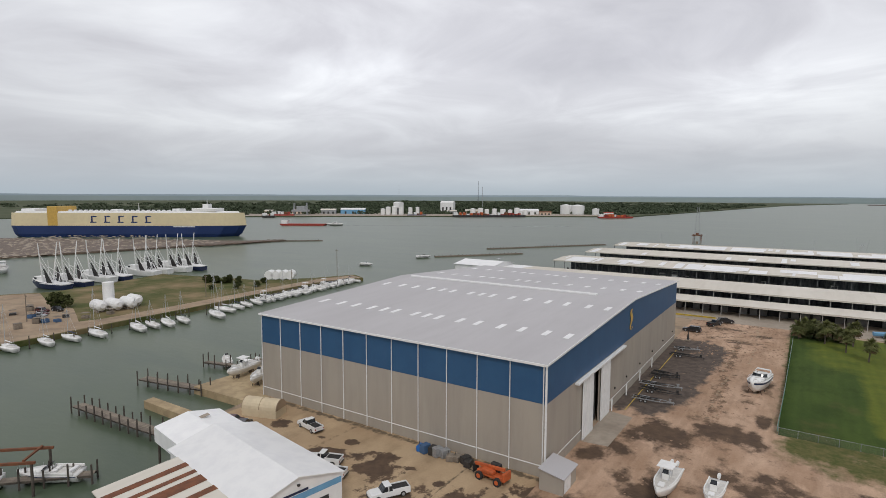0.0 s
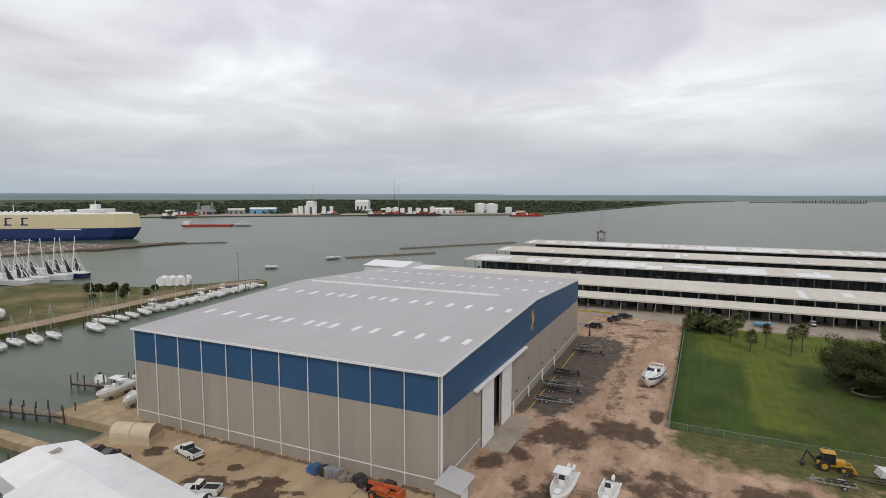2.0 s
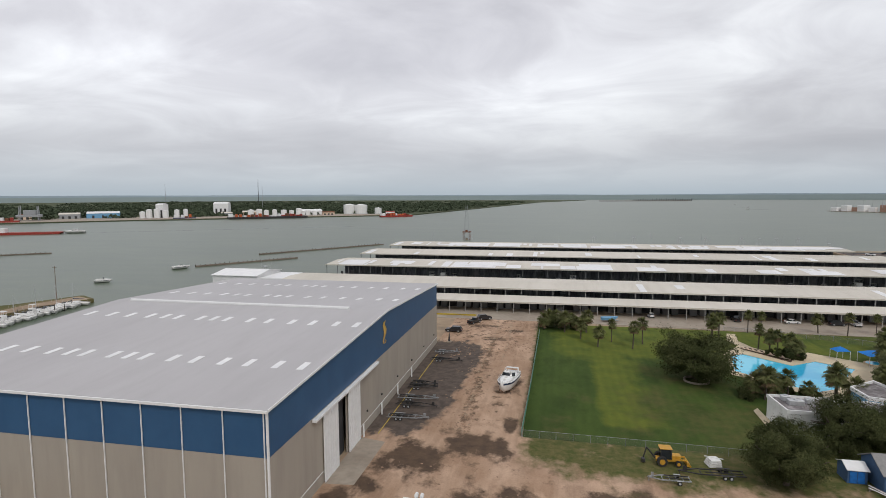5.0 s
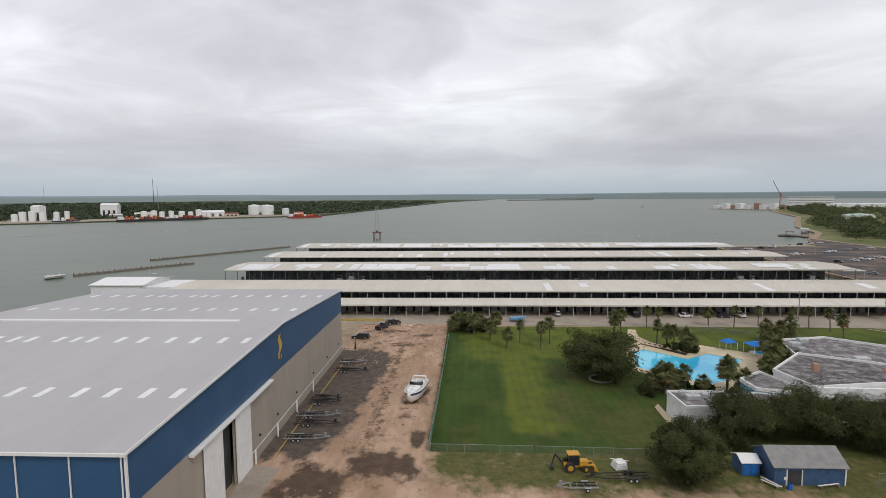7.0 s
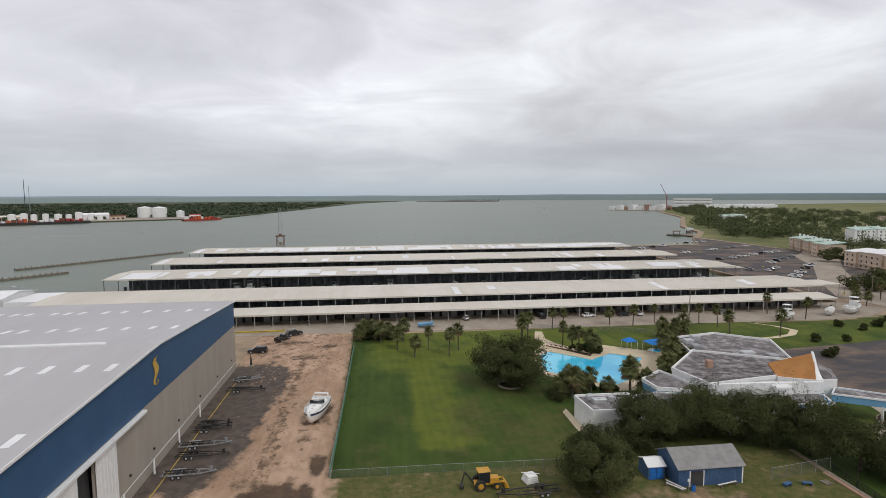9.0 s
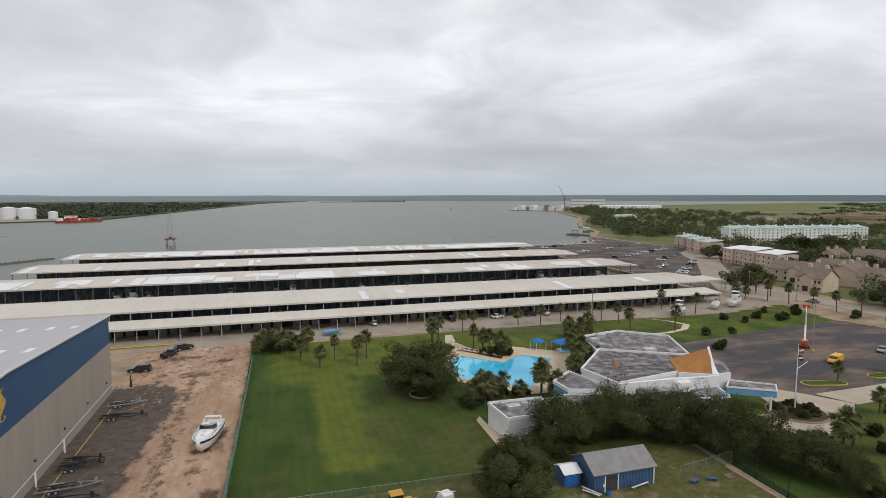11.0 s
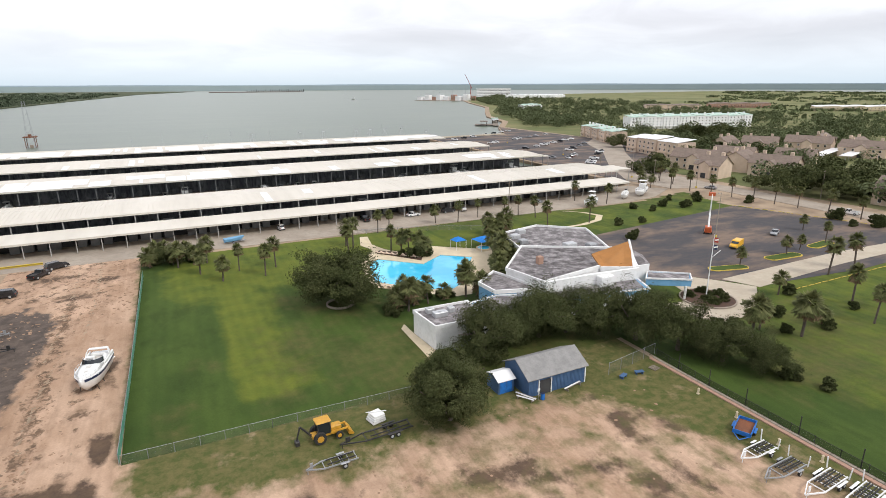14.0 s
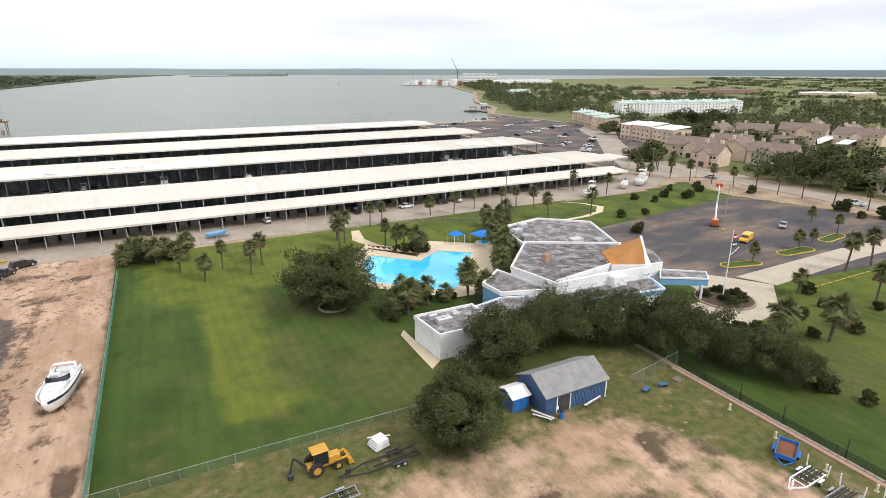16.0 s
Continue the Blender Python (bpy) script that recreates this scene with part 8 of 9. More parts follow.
for x, y, s, a in ((-186, 72, 0.25, 0), (-179, 80, 0.3, 50)):
    c = copy_thing(O3, pose(x, y, 0, 0, 0, a))
    c.scale = (s, s, s)


def wood(name, spots, seed, size, per, label, mat=None):
    """A whole wood as one mesh: lobed crowns of coarse leaf clumps over dark stems."""
    r = np.random.default_rng(seed)
    allp, sz, out = [], [], []
    for x, y, R, H in spots:
        p = crown_points(per, R, H * 0.85, H * 0.12, int(r.integers(1, 99999)), 9, 0.45)
        allp.append(p + np.array([x, y, 0]))
        sz.append(np.full(per, size * R / 5))
        d = p - np.array([0, 0, H * 0.3])
        out.append(d / np.linalg.norm(d, axis=1, keepdims=True) + np.array([0, 0, 0.5]))
    me = leaf_mesh(name, np.concatenate(allp), np.concatenate(sz)[:, None], mat or leaf_far, seed, 0.0, np.concatenate(out))
    return tagged(new(name, me), label, "trees", kind="stuff")


rw = random.Random(77)


def inside(x, y, poly):
    r = False
    for (x1, y1), (x2, y2) in zip(poly, poly[1:] + poly[:1]):
        if (y1 > y) != (y2 > y) and x < (x2 - x1) * (y - y1) / (y2 - y1) + x1:
            r = not r
    return r


CLEAR = [[(330, 270), (372, 290), (372, 372), (340, 372)], [(420, 320), (600, 320), (600, 400), (430, 400)], [(280, 185), (325, 190), (325, 262), (290, 262)], [(258, 128), (310, 128), (322, 185), (262, 185)], [(360, 125), (440, 125), (440, 205), (372, 205)], [(340, 140), (480, 140), (480, 182), (352, 182)]]
spots = []
zone = [(262, 75), (430, 60), (620, 40), (760, 250), (820, 560), (1000, 900), (1050, 1300), (900, 1400), (740, 1170), (640, 930), (540, 750), (480, 650), (440, 540), (392, 460), (372, 380), (372, 300), (330, 250), (300, 190), (266, 120)]
while len(spots) < 950:
    x, y = rw.uniform(262, 1050), rw.uniform(40, 1400)
    if rw.random() > max(0.3, 1.15 - math.hypot(x - 300, y - 150) / 700):
        continue
    if inside(x, y, zone) and not any(inside(x, y, c) for c in CLEAR):
        spots.append((x, y, rw.uniform(4.5, 8.5), rw.uniform(7, 12)))
shore_line = [(352, 462), (404, 541), (446, 650), (506, 756), (606, 926), (706, 1175), (806, 1395), (965, 1550), (1065, 1710)]
for (xa, ya), (xb, yb) in zip(shore_line, shore_line[1:]):
    for k in range(34):
        u = rw.random()
        spots.append((xa + (xb - xa) * u + rw.uniform(14, 80), ya + (yb - ya) * u - rw.uniform(0, 25), rw.uniform(6, 11), rw.uniform(7, 11)))
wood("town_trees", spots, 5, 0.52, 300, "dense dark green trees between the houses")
near = [(259, 108, 9, 12), (266, 98, 9.5, 13), (268, 112, 9, 12), (274, 90, 9, 12), (262, 88, 8, 10), (280, 104, 9, 12), (286, 92, 9, 12), (256, 118, 5, 7), (294, 112, 9, 12), (252, 170, 6, 8), (256, 176, 7, 9), (262, 180, 6, 8), (246, 176, 5, 7), (318, 268, 8, 10), (326, 262, 7, 9), (330, 246, 8, 10)]
beyond = [(408, 280, 12, 14), (420, 268, 12, 13), (395, 262, 11, 13), (438, 284, 12, 13), (310, 205, 7, 10), (322, 214, 8, 11), (330, 200, 8, 11), (336, 180, 8, 10), (300, 150, 5, 7), (272, 80, 9, 11), (268, 64, 9, 11), (276, 52, 9, 11), (290, 70, 10, 12), (300, 92, 9, 12), (246, 34, 6, 8), (252, 22, 7, 9)]
wood("street_trees", near + beyond, 6, 0.27, 3200, "large dark oaks along the street and houses", leaf_oak)
spots = []
isle = [(-2600, 700), (-1150, 560), (-990, 640), (-760, 905), (-500, 1090), (-300, 1190), (-250, 1500), (-170, 2300), (-90, 3100), (-300, 3600), (-2600, 3600)]
while len(spots) < 1900:
    x, y = rw.uniform(-2600, -60), rw.uniform(560, 3400)
    if inside(x, y, isle) and rw.random() < max(0.1, 1.3 - math.hypot(x + 500, y - 1200) / 1300):
        spots.append((x, y, rw.uniform(12, 24), rw.uniform(6, 10)))
wood("island_woods", spots, 8, 0.9, 70, "low dark green woods covering the island", leaf_isle_hazed)
spots = []
while len(spots) < 500:
    x, y = rw.uniform(700, 3000), rw.uniform(-100, 2000)
    if y < 600 + (x - 700) * 0.7:
        spots.append((x, y, rw.uniform(12, 30), rw.uniform(3, 6)))
wood("marsh_scrub", spots, 9, 0.8, 45, "low scattered scrub on the flat marsh")

# ---- houses beyond the street ----
def row_house(name, label, m, n, w, d, h, wall, roofmat, parapet=True, chimneys=False):
    t = thing(name, label, "apartments", m=m)
    for i in range(n):
        off = (i % 2) * 1.1
        b = B()
        box(b, i * w, off, 0, (i + 1) * w - 0.02, d + off, h + (i % 3) * 0.35)
        part("wall", b, wall, t)
        b = B()
        z = h + (i % 3) * 0.35
        loft(b, [[(i * w - 0.1, off - 0.4, z), (i * w - 0.1, d + off, z + 1.6), (i * w - 0.1, d + off, z + 1.8), (i * w - 0.1, off - 0.4, z + 0.25)], [((i + 1) * w - 0.1, off - 0.4, z), ((i + 1) * w - 0.1, d + off, z + 1.6), ((i + 1) * w - 0.1, d + off, z + 1.8), ((i + 1) * w - 0.1, off - 0.4, z + 0.25)]])
        part("roof", b, roofmat, t)
        for s in range(int(h // 2.8)):
            for k in (0.28, 0.7):
                b = B()
                box(b, (i + k) * w - 0.65, off - 0.06, 0.9 + s * 2.8, (i + k) * w + 0.65, off - 0.01, 2.2 + s * 2.8)
                wd = part("window", b, white_paint, t)
                b = B()
                box(b, (i + k) * w - 0.55, off - 0.09, 1.0 + s * 2.8, (i + k) * w + 0.55, off - 0.07, 2.1 + s * 2.8)
                part("pane", b, glass_dark, wd)
        b = B()
        box(b, i * w + 0.5, off - 1.2, 2.75, (i + 1) * w - 0.5, off - 0.06, 2.9)
        part("balcony", b, wall, t)
        if chimneys:
            blockpart("chimney", ((i + 0.5) * w - 0.6, d * 0.5, h, (i + 0.5) * w + 0.6, d * 0.5 + 1.2, h + 3.4), white_paint, t, "white boxed chimney")
    return t


row_house("terrace", "long pale blue and white terrace of flats with boxed chimneys", pose(440, 381, 0, 0, 0, -14), 15, 9.0, 14, 11.5, club_white, pale_green, chimneys=True)
row_house("terrace", "cream terrace of flats with pale blue roofs by the car park", pose(356, 352, 0, 0, 0, -113), 9, 8.5, 11, 8.5, stucco_tan, pale_green, chimneys=True)
row_house("brick_apartments", "tan brick apartments with white sloping roofs", pose(309, 249, 0, 0, 0, -98), 5, 9.5, 13, 9.0, stucco_tan, new_sheet)
for k, (x, y, a, L) in enumerate(((600, 800, 10, 4), (1000, 1480, -8, 14), (775, 690, -25, 8), (930, 690, -30, 9), (960, 520, -35, 9), (1120, 1500, 0, 10))):
    row_house("apartment_block", "distant pale low apartment block among trees", pose(x, y, 0, 0, 0, a), L, 12, 14, (7, 9, 7, 7, 7, 8)[k], (club_white, club_white, stucco_tan, brick_red, deck_cream, club_white)[k], (pale_green, new_sheet, brown_shingle, brown_shingle, new_sheet, new_sheet)[k])


def house(m, w, d, h, label):
    t = gable_shed("apartment_house", label, -w / 2, w / 2, -d / 2, d / 2, h, h + d * 0.32, stucco_tan, brown_shingle, m, 0.5)
    t["category"] = "house"
    b = B()
    loft(b, [[(-2.6 + 0, -d / 2 - 2.4, 0), (2.6, -d / 2 - 2.4, 0), (2.6, -d / 2 - 2.4, h), (0, -d / 2 - 2.4, h + 1.8), (-2.6, -d / 2 - 2.4, h)], [(-2.6, 0, 0), (2.6, 0, 0), (2.6, 0, h), (0, 0, h + 1.8), (-2.6, 0, h)]])
    part("front_gable", b, stucco_tan, t)
    for s in (-1, 1):
        b = B()
        loft(b, [[(s * 3.0, y, h - 0.2), (0, y, h + 1.86), (0, y, h + 2.0), (s * 3.0, y, h - 0.05)] for y in (-d / 2 - 2.8, 0)])
        part("gable_roof", b, brown_shingle, t)
    for fx in (-0.35, -0.18, 0.24, 0.38):
        for z in (1.0, 3.8):
            b = B()
            box(b, fx * w - 0.6, -d / 2 - 0.06, z, fx * w + 0.6, -d / 2 - 0.01, z + 1.4)
            wd = part("window", b, white_paint, t)
            b = B()
            box(b, fx * w - 0.5, -d / 2 - 0.1, z + 0.1, fx * w + 0.5, -d / 2 - 0.07, z + 1.3)
            part("pane", b, glass_dark, wd)
    # porch recess drawn as a thin panel painted with its shade
    blockpart("porch_opening", (-1.2, -d / 2 - 2.45, 0.3, 1.2, -d / 2 - 2.41, 2.6), interior_shade, t)
    for fx in (-0.3, 0.3):
        blockpart("chimney", (fx * w - 0.7, 0.4, h, fx * w + 0.7, 1.8, h + d * 0.32 + 1.6), stucco_tan, t, "tan boxed chimney")


for x, y, a, w in ((284, 172, -70, 24), (298, 158, 20, 18), (296, 138, -75, 20), (312, 172, -70, 20), (268, 150, -80, 12), (410, 192, -70, 26), (424, 172, 10, 22), (408, 158, -78, 24), (436, 200, 20, 22), (380, 205, -60, 20), (272, 72, -85, 18), (292, 62, -80, 20), (285, 44, -75, 22), (360, 215, 15, 18), (330, 150, -70, 18)):
    house(pose(x, y, 0, 0, 0, a), w, 12, 6.2, "two-storey tan apartment house with brown hipped shingle roofs")
for x, y, a in ((384, 166, 18), (398, 158, 18), (452, 178, 14)):
    t = thing("carport", "long white flat carport roof on thin posts", "carport", "carports", m=pose(x, y, 0, 0, 0, a))
    blockpart("roof", (-24, -3, 3.4, 30, 3, 3.65), new_sheet, t)
    for k in range(7):
        blockpart("post", (-22 + k * 8, -0.1, 0, -21.8 + k * 8, 0.1, 3.4), post_grey, t)

# ---- channel, ship, far shore ----
ship = thing("car_carrier_ship", "huge cream and navy car carrier ship moored at the quay", "ship", m=pose(-556, 234, WATER, 0, 0, 35.6))
SL, SW = 232.0, 32.0
b = B()


def ship_ring(z, fore, aft, w):
    pts = []
    for s in (1, -1):
        seq = [(-SL / 2 + aft, 0.8), (-SL / 2 + aft + 6, 1.0), (SL / 2 - fore - 42, 1.0), (SL / 2 - fore - 18, 0.78), (SL / 2 - fore - 5, 0.36), (SL / 2 - fore, 0.05)]
        for x, f in (seq if s == 1 else seq[::-1]):
            pts.append((x, -s * w / 2 * f, z))
    return pts


loft(b, [ship_ring(-2, 12, 8, SW * 0.9), ship_ring(3, 6, 3, SW), ship_ring(11.5, 1, 0, SW)])
part("hull", b, ship_navy, ship, "navy blue hull")
b = B()
loft(b, [ship_ring(11.5, 1, 0, SW + 0.05), ship_ring(24.5, 3, 1, SW)])
part("upper_hull", b, ship_cream, ship, "cream upper hull")
b = B()
loft(b, [ship_ring(24.5, 8, 4, SW - 2), ship_ring(26.0, 9, 5, SW - 3)])
part("upper_deck", b, white_paint, ship, "white upper deck")
for x0, x1, w, z0, z1, mt, nm in ((-SL / 2 + 38, -SL / 2 + 48, SW + 0.5, 11.6, 31, ship_ochre, "funnel_casing"), (SL / 2 - 52, SL / 2 - 28, 26, 26, 29.2, white_paint, "bridge"), (SL / 2 - 44, SL / 2 - 38, 10, 29.2, 33.5, white_paint, "radar_mast"), (-SL / 2 + 8, -SL / 2 + 22, 18, 26, 28.5, white_paint, "vent_house"), (SL / 2 - 74, SL / 2 - 66, 14, 26, 28.6, white_paint, "vent_house"), (-20, -14, 12, 26, 28, white_paint, "vent_house")):
    blockpart(nm, (x0, -w / 2, z0, x1, w / 2, z1), mt, ship, "", 0.3)
for k in range(22):
    blockpart("deck_vent", (-SL / 2 + 56 + k * 5.2, -11, 26, -SL / 2 + 58.4 + k * 5.2, -8.6, 27.6), white_paint, ship, "", 0.2)
b = B()
rod(b, (5, 0, 26), (5, 0, 34), 0.4, 0.2, 6)
rod(b, (SL / 2 - 41, 0, 33), (SL / 2 - 41, 0, 38), 0.4, 0.2, 6)
part("mast", b, white_paint, ship)
for k in range(5):
    x = -36 + k * 13.5
    b = B()
    box(b, x, -SW / 2 - 0.15, 14.5, x + 6.2, -SW / 2 - 0.02, 15.6)
    box(b, x + 1.0, -SW / 2 - 0.15, 15.6, x + 2.6, -SW / 2 - 0.02, 20.4)
    box(b, x + 0.9, -SW / 2 - 0.15, 20.4, x + 6.6, -SW / 2 - 0.02, 21.5)
    part("lettering_bar", b, ship_navy, ship, "navy painted marks")
b = B()
box(b, SL / 2 - 70, -SW / 2 - 0.1, 10.2, SL / 2 - 48, -SW / 2 - 0.01, 11.0)
part("white_bar", b, white_paint, ship)


def trawler(m, hullmat, label):
    t = thing("shrimp_trawler", label, "trawler", "shrimp trawlers", m=m)
    b = B()
    hull_mesh(b, 22, 6.4, 2.6, draft=0.8, sheer=1.6, stern=0.85)
    part("hull", b, hullmat, t)
    b = B()
    hull_mesh(b, 22.2, 6.5, 0.5, draft=0.0, flare=1.0, sheer=1.6, stern=0.85)
    bmesh.ops.translate(b, verts=b.verts, vec=(0, 0, 2.3))
    part("bulwark", b, white_paint, t, "white bulwark")
    blockpart("wheelhouse", (1.5, -2.0, 2.9, 7.0, 2.0, 5.6), white_paint, t, "", 0.15)
    blockpart("window", (5.5, -2.02, 4.3, 7.03, 2.02, 5.1), glass_dark, t)
    for s in (-1, 1):
        b = B()
        rod(b, (1.0, s * 2.4, 3), (0.2, s * 4.4, 21), 0.3, 0.2, 6)
        part("outrigger", b, white_paint, t, "tall white outrigger")
        b = B()
        for k in range(4):
            rod(b, (-2 - 2 * k, s * 2.2, 2.7), (0.6, s * 3.4, 8 + 2.5 * k), 0.1, n=4)
        part("net_rigging", b, white_paint, t, "white rigging lines")
        b = B()
        loft(b, [[(-1.5, s * 2.6, 3), (-4.5, s * 2.4, 3), (-4.5, s * 2.2, 3), (-1.5, s * 2.2, 3)], [(-0.5, s * 3.2, 9.5), (-1.1, s * 3.2, 9.5), (-1.1, s * 3.0, 9.5), (-0.5, s * 3.0, 9.5)]])
        part("hanging_net", b, black_metal, t, "dark hanging net")
    b = B()
    rod(b, (0.5, 0, 3), (0.5, 0, 13), 0.2, 0.12, 6)
    rod(b, (0.5, 0, 10), (-7, 0, 7), 0.12, 0.1, 6)
    for s in (-1, 1):
        rod(b, (-8, s * 2.2, 2.6), (-7, 0, 7.5), 0.15, n=5)
    part("mast", b, white_paint, t)
    return t


for k, (x, y, a) in enumerate(((-257, 38, 195), (-258, 47, 198), (-262, 60, 196), (-262, 68, 190), (-265, 84, 196), (-268, 92, 200), (-267, 103, 196), (-266, 112, 190))):
    trawler(pose(x, y, WATER, 0, 0, a), (navy, navy, white_paint, navy, white_paint, gelcoat, white_paint, navy)[k], "shrimp trawler with tall white outriggers moored at the spit")
t = cruiser(24, 6, 2.4, pose(-342, 48, WATER + 0.3, 0, 0, 160), "red workboat moored by the rubble quay", stand=False, fly=True, name="workboat")
t.children[0].data = t.children[0].data.copy()
t.children[0].data.materials[0] = red_paint
clods("quay_rubble", 1500, lambda r: r.uniform(-600, -400), lambda r: r.uniform(-60, 230), 0.6, 2.2, concrete, "heaps of rubble and scrap on the quay", 5, -0.2)
clods("quay_edge_rocks", 260, lambda r: r.uniform(-392, -380), lambda r: r.uniform(200, 275), 0.5, 1.5, soil_dark, "dark rocks along the quay edge", 6, -0.3)
for name, pts, lab in (("breakwater", [(-186, 246), (-145, 301)], "long low timber and rock breakwater"), ("breakwater", [(-184, 318), (-118, 414)], "long low breakwater before the slips"), ("breakwater", [(-376, 278), (-350, 300)], "low timber pier at the quay tip")):
    t = thing(name, lab, "breakwater")
    a, c = Vector(pts[0]), Vector(pts[1])
    d = c - a
    ang = math.degrees(math.atan2(d.y, d.x))
    b = B()
    box(b, 0, -0.8, WATER - 1, d.length, 0.8, -0.7, 0, pose(a.x, a.y, 0, 0, 0, ang))
    part("core", b, grey_timber, t)
    b = B()
    rod(b, (0, 0, -3), (0, 0, 0), 0.25, n=6)
    me = mesh_of("pile", b, dark_timber)
    for i in range(int(d.length / 3.0)):
        p = a + d * (i * 3.0 / d.length)
        shared("pile", me, t, pose(p.x, p.y, rw.uniform(-0.2, 0.2)))
# spit: tank group, tent, vehicles
t = thing("storage_tanks", "white upright tank and round white tanks on the spit", "tanks", m=pose(-177, 26, 0))
b = B()
rod(b, (-4, 1, 0), (-4, 1, 9.5), 1.9, n=18)
part("upright_tank", b, white_paint, t)
for x, y, L in ((0, -4.5, 7), (1.5, 0, 8), (2.5, 4.5, 8), (-1, 8.5, 7)):
    b = B()
    rod(b, (x - L / 2 + 1, y, 2.4), (x + L / 2 - 1, y, 2.4), 1.9, n=14)
    rod(b, (x - L / 2, y, 2.4), (x - L / 2 + 1, y, 2.4), 0.9, 1.9, 14)
    rod(b, (x + L / 2 - 1, y, 2.4), (x + L / 2, y, 2.4), 1.9, 0.9, 14)
    part("round_tank", b, white_paint, t)
    blockpart("cradle", (x - 1.5, y - 1.2, 0, x + 1.5, y + 1.2, 0.8), concrete, t)
t = thing("tank_group", "row of white rounded tanks near the spit tip", "tanks", m=pose(-186, 110, 0, 0, 0, 35))
for k in range(4):
    b = B()
    rod(b, (-5 + k * 3.4, -3, 2.2), (-5 + k * 3.4, 3, 2.2), 2.1, n=14)
    part("round_tank", b, white_paint, t)
for x, y, a, p, kd in ((-192, 10, 20, car_maroon, "suv"), (-187, 8, 15, car_maroon, "sedan"), (-190, 14, 10, car_black, "suv"), (-184, 6, 30, car_silver, "sedan")):
    car(pose(x, y, 0.05, 0, 0, a), p, "dusty old car parked on the spit", kind=kd)
for k in range(26):
    y = -10 + k * 5.4
    x = -150.5 - max(0, y) * 0.06
    t = thing("mooring_pile", "dark timber mooring pile standing in the water", "pile", "mooring piles", m=pose(x + rw.uniform(0, 6), y, 0))
    b = B()
    rod(b, (0, 0, -3), (0, 0, rw.uniform(0.5, 2.2)), 0.16, 0.13, 7)
    part("shaft", b, dark_timber, t)
    b = B()
    rod(b, (0, 0, -1.7), (0, 0, -1.2), 0.2, n=7)
    part("waterline_band", b, black_metal, t)
for k in range(14):
    t = thing("spit_clutter", "stack of weathered gear on the spit", "clutter", "spit clutter", m=pose(rw.uniform(-205, -168), rw.uniform(-15, 22), 0, 0, 0, rw.uniform(0, 90)))
    blockpart("crate", (-1, -0.8, 0, 1, 0.8, rw.uniform(0.8, 1.8)), rw.choice((grey_timber, rust, black_metal, shed_blue)), t, "", 0.08)
    blockpart("lid", (-1.05, -0.85, 1.8, 1.05, 0.85, 1.86), grey_timber, t)

# industry on the far shore
def tank(x, y, r, h, mat=None, label="white cylindrical storage tank on the far shore", name="storage_tank"):
    t = thing(name, label, "tank", "far tanks", m=pose(x, y, 0))
    b = B()
    rod(b, (0, 0, 0), (0, 0, h), r, n=20)
    part("shell", b, mat or white_paint, t)
    b = B()
    rod(b, (0, 0, h), (0, 0, h + r * 0.18), r * 0.98, r * 0.1, 20)
    part("roof", b, mat or white_paint, t)


for x, y, r, h in ((-440, 1165, 13, 21), (-414, 1172, 15, 20), (-374, 1178, 8, 13), (-735, 875, 5.5, 17), (-722, 880, 5.5, 18), (-710, 888, 5, 15), (-744, 868, 5, 13), (-695, 902, 4.5, 16), (-683, 912, 4, 17), (-600, 1010, 6, 13), (-585, 1018, 6, 14), (-572, 1024, 5, 12), (-556, 1030, 5, 13), (-540, 1040, 6, 12), (-525, 1046, 5, 11), (-510, 1050, 6, 15), (-492, 1056, 5, 11), (-478, 1060, 5, 10)):
    tank(x, y, r, h)


def hall(x, y, w, d, h, a, wallm, roofm, label):
    t = gable_shed("warehouse", label, -w / 2, w / 2, -d / 2, d / 2, h, h + d * 0.14, wallm, roofm, pose(x, y, 0, 0, 0, a), 0.4)
    t["category"] = "warehouse"
    for k in (-0.3, 0.0, 0.3):
        # door openings as thin panels in painted shade
        blockpart("doorway", (k * w - 2, -d / 2 - 0.06, 0.1, k * w + 2, -d / 2 - 0.01, h * 0.6), interior_shade, t)


for x, y, w, d, h, a, wm, rm in ((-730, 905, 16, 16, 26, 0, white_paint, white_paint), (-680, 1030, 30, 26, 26, 20, white_paint, white_paint), (-838, 876, 55, 24, 10, 38, club_blue, new_sheet), (-880, 840, 34, 20, 9, 40, galvanised, cream_roof), (-505, 1100, 44, 24, 9, 35, white_paint, new_sheet), (-620, 1040, 30, 18, 8, 30, stucco_tan, cream_roof), (-650, 1000, 22, 14, 7, 30, galvanised, cream_roof), (-930, 800, 30, 16, 8, 30, stucco_tan, rust), (-980, 760, 26, 16, 7, 30, stucco_tan, cream_roof), (-460, 1090, 26, 14, 6, 30, stucco_tan, rust), (-330, 1130, 20, 12, 6, 20, club_white, red_paint)):
    hall(x, y, w, d, h, a, wm, rm, "pale industrial building on the far shore")
b = B()
slab(b, [(-1060, 480), (-900, 640), (-727, 790), (-490, 975), (-276, 1116), (-300, 1160), (-520, 1120), (-760, 960), (-1000, 760)], 0.0, 0.6)
structure("far_waterfront", b, concrete, "pale bare ground of the far industrial waterfront", "ground")


